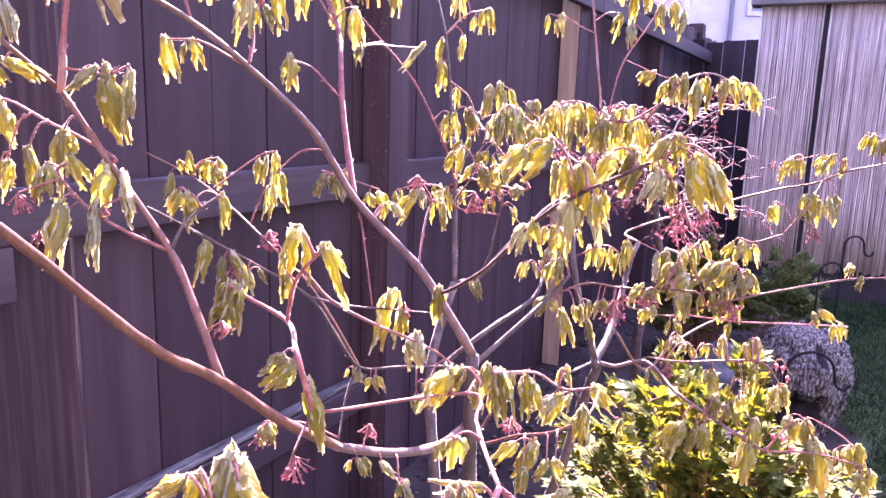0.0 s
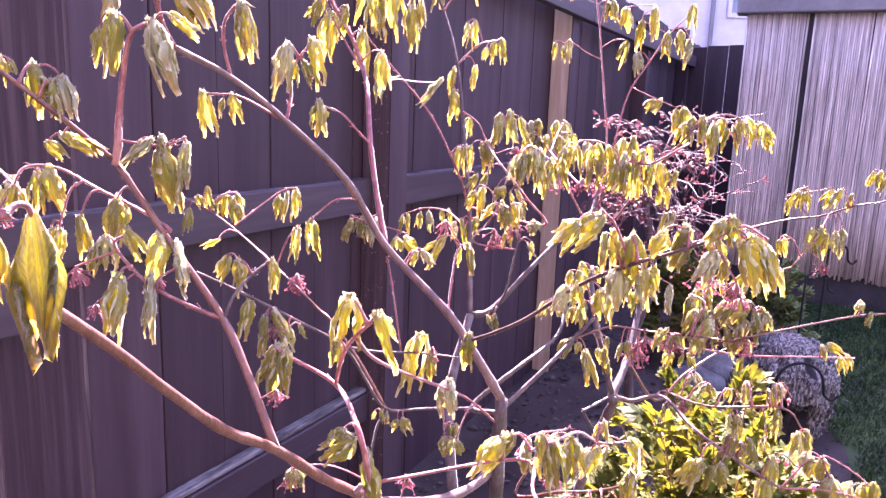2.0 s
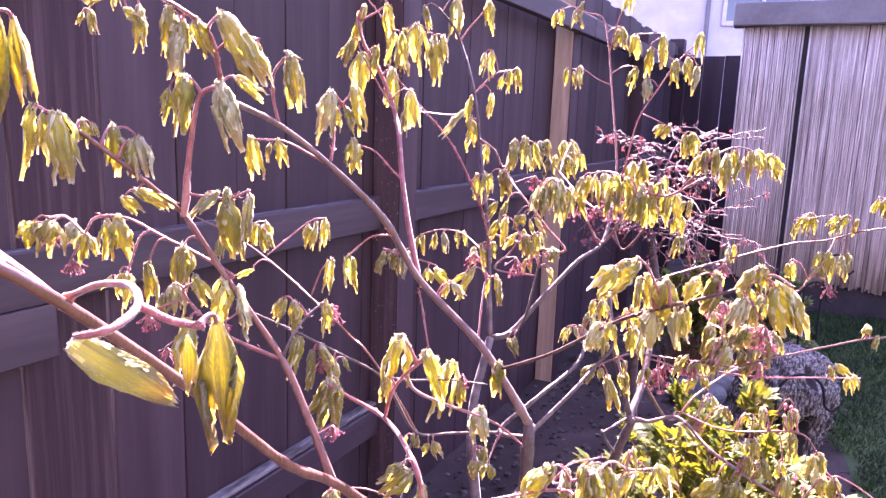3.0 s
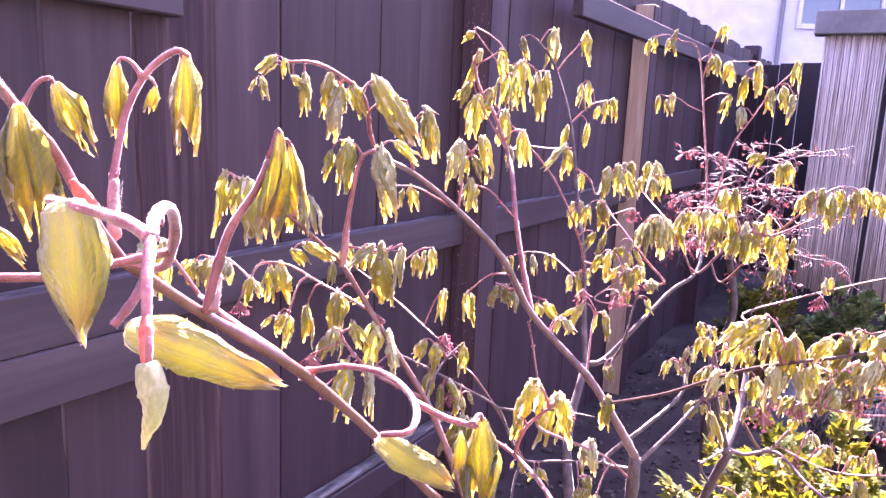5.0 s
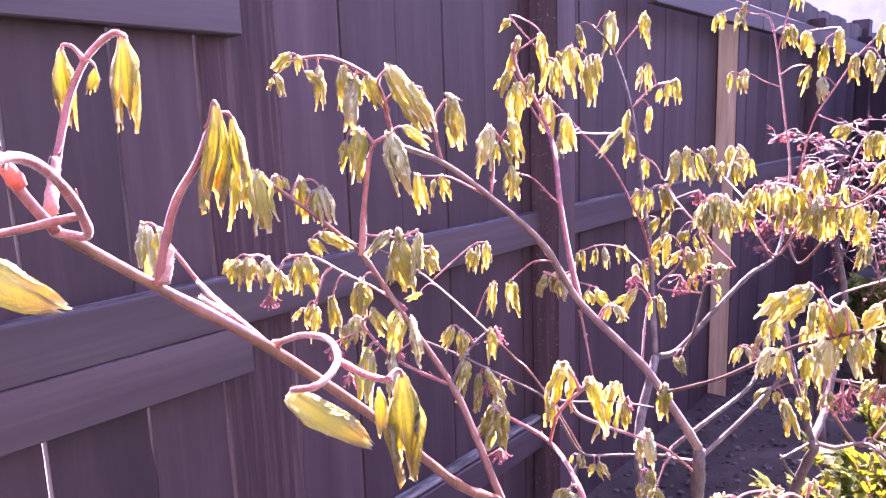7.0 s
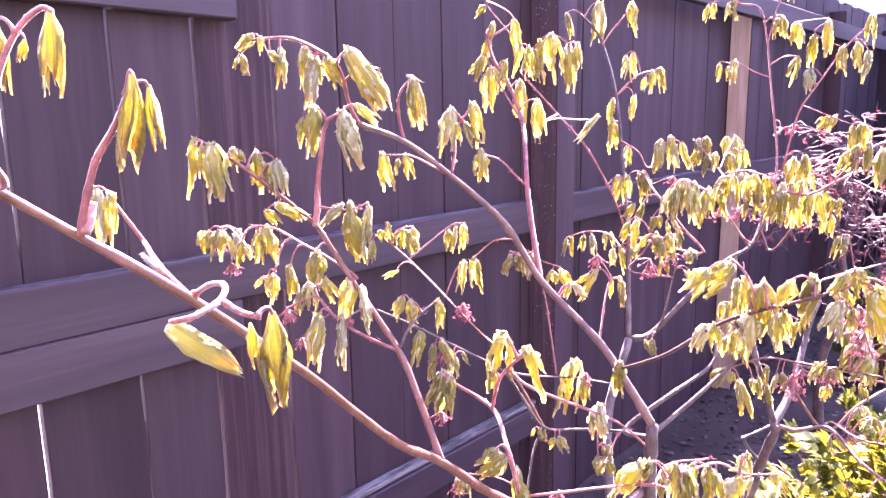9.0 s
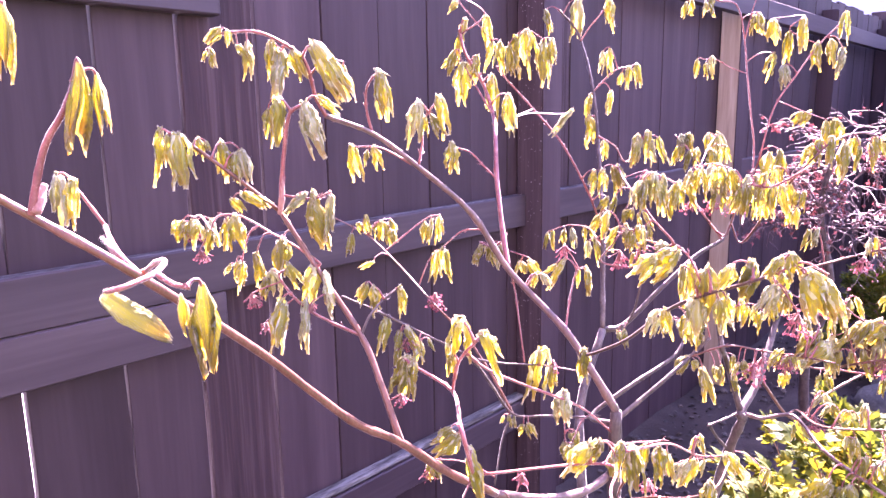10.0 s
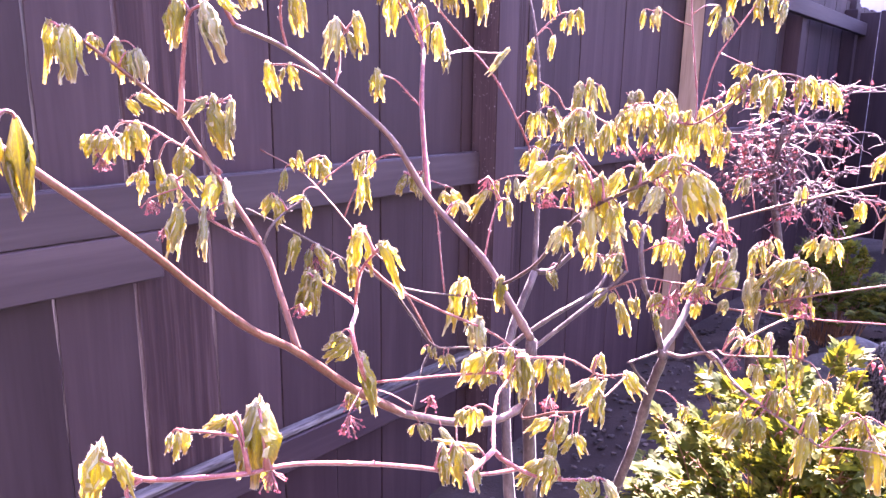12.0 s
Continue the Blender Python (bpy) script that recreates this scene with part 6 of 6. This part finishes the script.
leaves(y_twig, [(0.430, 1.150, 0.960, 0.033, 0.017, -7), (0.439, 1.150, 0.962, 0.038, 0.018, 5)])
leaves(x_twig, [(0.345, 0.950, 0.908, 0.038, 0.017, 8), (0.354, 0.950, 0.911, 0.043, 0.018, 20), (0.319, 0.930, 0.900, 0.044, 0.019, -2), (0.326, 0.920, 0.906, 0.049, 0.020, 10), (0.348, 0.910, 0.888, 0.036, 0.023, -42), (0.356, 0.900, 0.893, 0.041, 0.024, -30), (0.383, 0.900, 0.881, 0.036, 0.021, 13), (0.393, 0.900, 0.884, 0.040, 0.022, 25)])
leaves(g_spur, [(-0.110, 0.215, 0.938, 0.012, 0.006, -15), (-0.106, 0.215, 0.939, 0.014, 0.006, -3), (-0.102, 0.215, 0.940, 0.013, 0.008, 8)])
flowers(p_twig, [(-0.200, 0.810, 0.927, 0.013)])
flowers(k_over, [(0.232, 0.710, 0.970, 0.016), (0.421, 1.140, 0.930, 0.018)])
flowers(o_stem, [(-0.162, 0.510, 0.912, 0.008), (-0.098, 0.450, 0.836, 0.012)])
flowers(low_branch, [(-0.064, 0.630, 0.779, 0.010), (0.064, 0.580, 0.812, 0.011)])
flowers(r_twig, [(0.205, 0.790, 0.873, 0.013), (0.222, 0.760, 0.884, 0.010), (0.196, 0.790, 0.866, 0.010)])
flowers(u_right, [(0.374, 0.900, 0.839, 0.016), (0.300, 0.900, 0.755, 0.013)])
flowers(m_arc, [(-0.301, 0.500, 1.004, 0.009), (-0.375, 0.540, 1.036, 0.008)])
flowers(p_twig, [(-0.200, 0.810, 0.930, 0.013)])
flowers(c_low_right, [(0.040, 0.950, 0.965, 0.019), (-0.031, 0.810, 0.999, 0.011), (0.071, 1.000, 0.969, 0.015)])
flowers(k_up, [(0.145, 1.050, 1.031, 0.015), (0.080, 1.070, 1.072, 0.014), (0.184, 1.090, 1.026, 0.016), (0.238, 1.200, 1.013, 0.015)])
flowers(near_right, [(0.158, 0.470, 1.014, 0.012), (0.194, 0.780, 0.864, 0.015)])
flowers(y_down, [(0.552, 1.050, 0.917, 0.012)])
flowers(n_right, [(-0.041, 0.770, 0.860, 0.011)])
flowers(g_near, [(-0.063, 0.226, 0.916, 0.007)])
flowers(left_branch, [(-0.288, 0.500, 0.978, 0.007), (-0.247, 0.510, 0.996, 0.006)])

# ---- bleeding-heart bush at the tree's foot ----
rnd = random.Random(5)


def leaflet(bm, at, along, up, size, mat_index=0, lobes=5):
    """A small cut leaflet of blunt lobes, slightly cupped."""
    along = along.normalized()
    side = along.cross(up)
    side = side.normalized() if side.length > 1e-4 else Vector((1, 0, 0))
    nrm = side.cross(along)
    for k in range(lobes):
        a = (k - (lobes - 1) / 2) * (0.52 if lobes > 3 else 0.8)
        d = along * math.cos(a) + side * math.sin(a)
        s = d.cross(nrm)
        ln = size * (1.0 if k == lobes // 2 else 0.72)
        shape = ((0, 0, 0), (0.40, 0.11, 0.05), (0.62, 0.20, 0.03), (0.74, 0.12, 0.0), (1.0, 0.0, -0.12), (0.74, -0.12, 0.0), (0.62, -0.20, 0.03), (0.40, -0.11, 0.05))
        f = bm.faces.new([bm.verts.new(at + (d * p + s * q + nrm * h) * ln) for p, q, h in shape])
        f.material_index = mat_index


def frond(bm, stems, root, tip, size, pairs=5):
    mid = (root + tip) / 2 + Vector((0, 0, 0.25 * (tip - root).length))
    line = smooth_line([root, mid, tip], 6)
    tube(stems, line, lambda t: 0.0022 - 0.0012 * t, 4, cap=False)
    n = len(line)
    for i in range(pairs):
        k = int(n * (0.42 + 0.58 * (i + 1) / (pairs + 1)))
        k = min(k, n - 2)
        p, d = line[k], (line[k + 1] - line[k]).normalized()
        for sgn in (-1, 1):
            side = d.cross(Vector((0, 0, 1))) * sgn
            out = (side + d * 0.5 + Vector((rnd.uniform(-0.3, 0.3), rnd.uniform(-0.3, 0.3), rnd.uniform(-0.35, 0.2)))).normalized()
            q = p + out * size * 0.7
            tube(stems, [p, p.lerp(q, 0.5), q], lambda t: 0.0007, 3, cap=False)
            for j, off in enumerate((out, out + side * 0.9 + d * 0.3, out - side * 0.2 + d * 0.9)):
                leaflet(bm, q if j == 0 else p.lerp(q, 0.75), off, Vector((rnd.uniform(-0.6, 0.6), rnd.uniform(-0.6, 0.6), 1)), size * rnd.uniform(0.7, 1.15))
    leaflet(bm, line[-1], line[-1] - line[-3], Vector((0, 0, 1)), size)


def bush(name, at, rx, ry, height, fronds, size, mat, label, category, blooms=0):
    ob = thing(name, pose(*at), label, category)
    bm, stems = bmesh.new(), bmesh.new()
    tips = []
    for _ in range(fronds):
        a, r = rnd.uniform(0, 6.283), rnd.uniform(0, 1) ** 0.55
        h = height * (1 - 0.65 * r * r) * rnd.uniform(0.55, 1.05)
        tip = Vector((rx * r * math.cos(a), ry * r * math.sin(a), h))
        root = Vector((tip.x * 0.35 + rnd.uniform(-0.04, 0.04), tip.y * 0.35 + rnd.uniform(-0.04, 0.04), 0))
        frond(bm, stems, root, tip, size * rnd.uniform(0.75, 1.2))
        tips.append(tip)
    tagged(part("foliage", bm, mat, ob), kind="stuff")
    tagged(part("stalk", stems, STEM, ob, "reddish leaf stalks"), kind="stuff")
    for k in range(blooms):
        tip = max(rnd.sample(tips, 3), key=lambda v: v.z - v.y)
        base = tip * 0.6
        top = tip + Vector((rnd.uniform(-0.05, 0.05), rnd.uniform(-0.08, 0.0), rnd.uniform(-0.06, 0.015)))
        bm = bmesh.new()
        arc = smooth_line([base, top, top + Vector((rnd.choice((-1, 1)) * rnd.uniform(0.025, 0.05), rnd.uniform(-0.05, 0.0), -0.015))], 6)
        tube(bm, arc, lambda t: 0.0011, 4, 1, cap=False)
        for i in range(7, len(arc), 2):
            p = arc[i] + Vector((0, 0, -0.012))
            before = set(bm.verts)
            bmesh.ops.create_icosphere(bm, subdivisions=1, radius=0.0041)
            for v in set(bm.verts) - before:
                zz = v.co.z
                v.co.x *= 1.0 + 20 * max(0, zz)
                v.co.z *= 1.25
                v.co += p
            v = [bm.verts.new(p + Vector((0.002 * c, 0.002 * s, -0.006 if not low else -0.017))) for c, s, low in ((1, 0, 0), (-0.5, 0.8, 0), (-0.5, -0.8, 0), (0, 0, 1))]
            for t in ((0, 1, 3), (1, 2, 3), (2, 0, 3)):
                bm.faces.new([v[q] for q in t])
        part("flower_spray", bm, [PINK, STEM], ob, "arching spray of pink heart flowers", smooth=True)
    return ob


bush("bleeding_heart", (0.51, 1.27, 0), 0.36, 0.33, 0.66, 190, 0.036, FERN, "bushy yellow-green ferny plant with pink heart flowers in soil", "plant", blooms=12)
bush("fern_shrub", (1.60, 3.25, 0), 0.24, 0.22, 0.52, 44, 0.045, SHADE_FERN, "dull green feathery shrub in shade beside the lawn", "shrub")
bush("fern_shrub", (1.24, 3.30, 0), 0.27, 0.24, 0.54, 80, 0.036, FERN, "low green feathery shrub at the fence foot", "shrub")

# ---- laceleaf maple further back: flat layers of fine bare twigs ----
lace = thing("laceleaf_maple", pose(0.72, 2.40, 0.03), "small weeping maple with fine purple twigs and red buds", "tree")
bm = bmesh.new()
tube(bm, smooth_line([(0.0, 0.03, -0.03), (-0.03, 0.0, 0.3), (0.02, -0.02, 0.55), (-0.02, 0.0, 0.8), (0.0, 0.0, 0.98)], 6), lambda t: 0.019 - 0.011 * t, 9)
part("trunk", bm, BARK_GREY, lace)
buds = bmesh.new()


def spray(bm, p, d, length, r, depth, sag, leafy):
    """A crooked twig that keeps nearly level, with side twigs in its own layer and knobby buds."""
    d = d.normalized()
    q = [p]
    n = 6
    for i in range(n):
        d = (d + Vector((rnd.uniform(-0.6, 0.6), rnd.uniform(-0.6, 0.6), rnd.uniform(-0.28, 0.28) - sag * i / n))).normalized()
        q.append(q[-1] + d * length / n)
    knob = [rnd.choice((1.0, 1.0, 1.5)) for _ in q]
    tube(bm, q, lambda t: r * (1 - 0.55 * t) * knob[round(t * n)], 4 if depth else 3, cap=False)
    for i in range(1, n + 1):
        if depth > 0 and rnd.random() < 0.8:
            side = Vector((-d.y, d.x, 0)) * rnd.choice((-1, 1)) + Vector((0, 0, rnd.uniform(-0.3, 0.25)))
            spray(bm, q[i], d * 0.8 + side, length * rnd.uniform(0.3, 0.55), r * 0.62, depth - 1, sag, leafy)
        if depth < 2 and rnd.random() < leafy:
            for _ in range(2):
                leaflet(buds, q[i], d + Vector((rnd.uniform(-0.7, 0.7), rnd.uniform(-0.7, 0.7), rnd.uniform(-0.5, 0.8))), Vector((rnd.uniform(-1, 1), rnd.uniform(-1, 1), 1)), rnd.uniform(0.008, 0.017), lobes=3)


for k in range(30):
    a = k * 2.4 + rnd.uniform(-0.3, 0.3)
    z = 0.76 + 0.25 * ((k * 7) % 30) / 30
    limb = bmesh.new()
    spray(limb, Vector((rnd.uniform(-0.03, 0.03), rnd.uniform(-0.03, 0.03), z)), Vector((math.cos(a), math.sin(a), 0.12)), rnd.uniform(0.19, 0.30), 0.0030, 2, 0.22, 0.36 if z > 0.93 and math.cos(a) < 0.3 else 0.10)
    part("limb", limb, LACE_BARK, lace)
for tip in ((0.14, 0.14, 1.07), (-0.05, 0.10, 1.06), (0.30, 0.12, 1.09)):
    limb = bmesh.new()
    top = Vector(tip)
    line = smooth_line([Vector((0.02, 0.02, 0.96)), top * 0.6 + Vector((0, 0, 0.42)), top], 5)
    tube(limb, line, lambda t: 0.0034 - 0.0016 * t, 5)
    for a in (3.0, 2.5, 0.2, 0.9):
        spray(limb, line[rnd.randrange(6, 11)], Vector((math.cos(a), 0.4 * math.sin(a), rnd.uniform(0.0, 0.35))), rnd.uniform(0.09, 0.16), 0.0022, 1, 0.1, 0.12)
    part("limb", limb, LACE_BARK, lace)
tagged(part("young_leaves", buds, LACE_LEAF, lace, "tiny dark red opening leaves"), kind="stuff")

# ---- weathered stump ----
stump = thing("stump", pose(1.265, 2.44, 0.0, 0, 8, 20), "weathered grey stump with rough furrowed bark", "stump")
bm = bmesh.new()
rings, hollow = [], {}
AROUND, UP = 120, 48
for i in range(UP + 1):
    h = i / UP
    dome = math.sqrt(max(0.0, 1 - (max(0, h - 0.48) / 0.54) ** 2.2))
    ring = []
    for k in range(AROUND):
        a = 2 * math.pi * k / AROUND
        c = Vector((math.cos(a), math.sin(a), 0))
        twist = Vector((math.cos(a + 0.9 * h), math.sin(a + 0.9 * h), 0))
        r = (0.136 + 0.048 * math.sin(min(1, h * 1.7) * math.pi / 2)) * dome
        r += (0.014 * math.sin(3 * a + 1 + 2 * h) + 0.014 * math.sin(2 * a)) * dome
        fibre = abs(noise.noise(twist * 16 + Vector((0, 0, h * 3.5)))) ** 0.7
        r += (0.028 * noise.noise(c * 4 + Vector((0, 0, h * 2.5))) + 0.034 * fibre + 0.012 * noise.noise(twist * 30 + Vector((0, 0, h * 12)))) * min(1, 0.35 + dome)
        cut = max(0, min(1, (math.cos(a - 3.9) - 0.62) * 4)) * max(0, min(1, (0.50 - h) * 6))
        split = max(0, noise.noise(twist * 5 + Vector((7, 0, h * 3.0))) - 0.22) * min(1, 4 * (1 - h))
        r *= 1 - 0.55 * cut - 0.7 * split
        # recessed faces get the dark tone, painting in the hollow's shade
        hollow[(i, k)] = cut > 0.5 or split > 0.16
        ring.append(bm.verts.new((r * c.x, r * c.y * 0.9, -0.03 + 0.40 * h + 0.02 * noise.noise(c * 3 + Vector((0, 0, 3.0))) * h)))
    rings.append(ring)
for i, (a, b) in enumerate(zip(rings, rings[1:])):
    for k in range(AROUND):
        bm.faces.new((a[k], a[(k + 1) % AROUND], b[(k + 1) % AROUND], b[k])).material_index = int(hollow[(i, k)])
bm.faces.new(rings[-1])
part("bark", bm, [OLD_BARK, SHADE_TONE], stump, smooth=True)

# ---- stones along the bed ----
for x, y, r in ((1.11, 2.84, 0.12), (1.25, 2.98, 0.14), (1.42, 2.88, 0.10), (1.00, 2.16, 0.12)):
    bm = bmesh.new()
    bmesh.ops.create_icosphere(bm, subdivisions=3, radius=r)
    off = Vector((rnd.uniform(0, 50), rnd.uniform(0, 50), 0))
    for v in bm.verts:
        v.co *= 1 + 0.35 * noise.noise(v.co * 9 + off) + 0.08 * noise.noise(v.co * 40 + off)
        v.co.z *= 0.6
    ob = tagged(mesh_object("stone", bm, STONE, smooth=True), "grey rounded field stone half sunk in the soil", "stone", "stones along the bed")
    ob.matrix_basis = pose(x, y, r * 0.25, 0, 0, rnd.uniform(0, 360))


# ---- iron shepherd's crooks ----
def crook(at, turn, height, hook, curl):
    ob = thing("garden_crook", pose(*at, 0, 0, turn), "black iron garden crook stuck in the ground", "garden stake", "iron crooks")
    bm = bmesh.new()
    pts = [Vector((0, 0, -0.05)), Vector((0, 0, height * 0.5)), Vector((0, 0, height - hook))]
    pts += [Vector((hook - hook * math.cos(a), 0, height - hook + hook * math.sin(a))) for a in (0.5, 1.0, 1.57, 2.1, 2.6, 3.14)]
    end = pts[-1]
    pts += [end + Vector((curl * 0.2, 0, -curl)), end + Vector((curl, 0, -curl * 1.5)), end + Vector((curl * 1.7, 0, -curl * 0.9))]
    tube(bm, smooth_line(pts, 5), lambda t: 0.0048, 7)
    part("rod", bm, IRON, ob)
    return ob


crook((1.12, 2.20, 0), -8, 0.36, 0.075, 0.03)
crook((1.62, 3.00, 0), 0, 0.50, 0.05, 0.03)
crook((1.88, 3.30, 0), 5, 0.57, 0.05, 0.03)

# ---- crumbs and mulch on the bed ----
seed = bmesh.new()
bmesh.ops.create_icosphere(seed, subdivisions=1, radius=1.0)
ball = [v.co.copy() for v in seed.verts]
ball_faces = [[v.index for v in f.verts] for f in seed.faces]
seed.free()
verts, faces = [], []
for _ in range(3600):
    s_, d_ = rnd.uniform(-0.6, 3.6), rnd.uniform(-1.6, 0.0)
    at = FENCE @ Vector((s_, d_, 0.004))
    at.z += bed(at.x, at.y)
    size = rnd.uniform(0.003, 0.011) * (1 if rnd.random() < 0.93 else 1.8)
    faces += [[len(verts) + q for q in f] for f in ball_faces]
    verts += [Vector((c.x * 1.2, c.y, c.z * 0.7)) * size * (1 + rnd.uniform(-0.35, 0.35)) + at for c in ball]
me = bpy.data.meshes.new("mulch")
me.from_pydata(verts, [], faces)
me.materials.append(CRUMB)
tagged(new("mulch", me), "dark crumbs of soil and bark on the bed", "mulch", kind="stuff")

# ---- lawn ----
verts, faces = [], []
for _ in range(52000):
    x, y = rnd.uniform(1.15, 3.4), rnd.uniform(1.5, 4.8)
    if x < lawn_edge(y) + 0.08 * noise.noise(Vector((y * 5.3, x * 5, 0))):
        continue
    h, a, w = rnd.uniform(0.02, 0.045), rnd.uniform(0, 6.283), rnd.uniform(0.002, 0.004)
    b = Vector((x, y, 0.0))
    s = Vector((math.cos(a), math.sin(a), 0)) * w
    t = Vector((rnd.uniform(-0.02, 0.02), rnd.uniform(-0.02, 0.02), h))
    n = len(verts)
    verts += [b - s, b + s, b + t * 0.6 + s * 0.7, b + t * 0.6 - s * 0.7, b + t + Vector((t.x, t.y, 0))]
    faces += [(n, n + 1, n + 2, n + 3), (n + 3, n + 2, n + 4)]
me = bpy.data.meshes.new("grass")
me.from_pydata(verts, [], faces)
me.materials.append(GRASS)
tagged(new("grass", me), "short shaded green lawn grass", "grass", kind="stuff")

# ---- pale slab added beyond the fence to make the board gaps bright ----
bm = bmesh.new()
box(bm, -6.0, 1.0, 0.5, 5.0, 0.02, 0.06)
gap_slab = tagged(mesh_object("pavement", bm, STUCCO), "pale slab added so the board gaps look bright", "pavement", kind="structure")
gap_slab.matrix_basis = FENCE
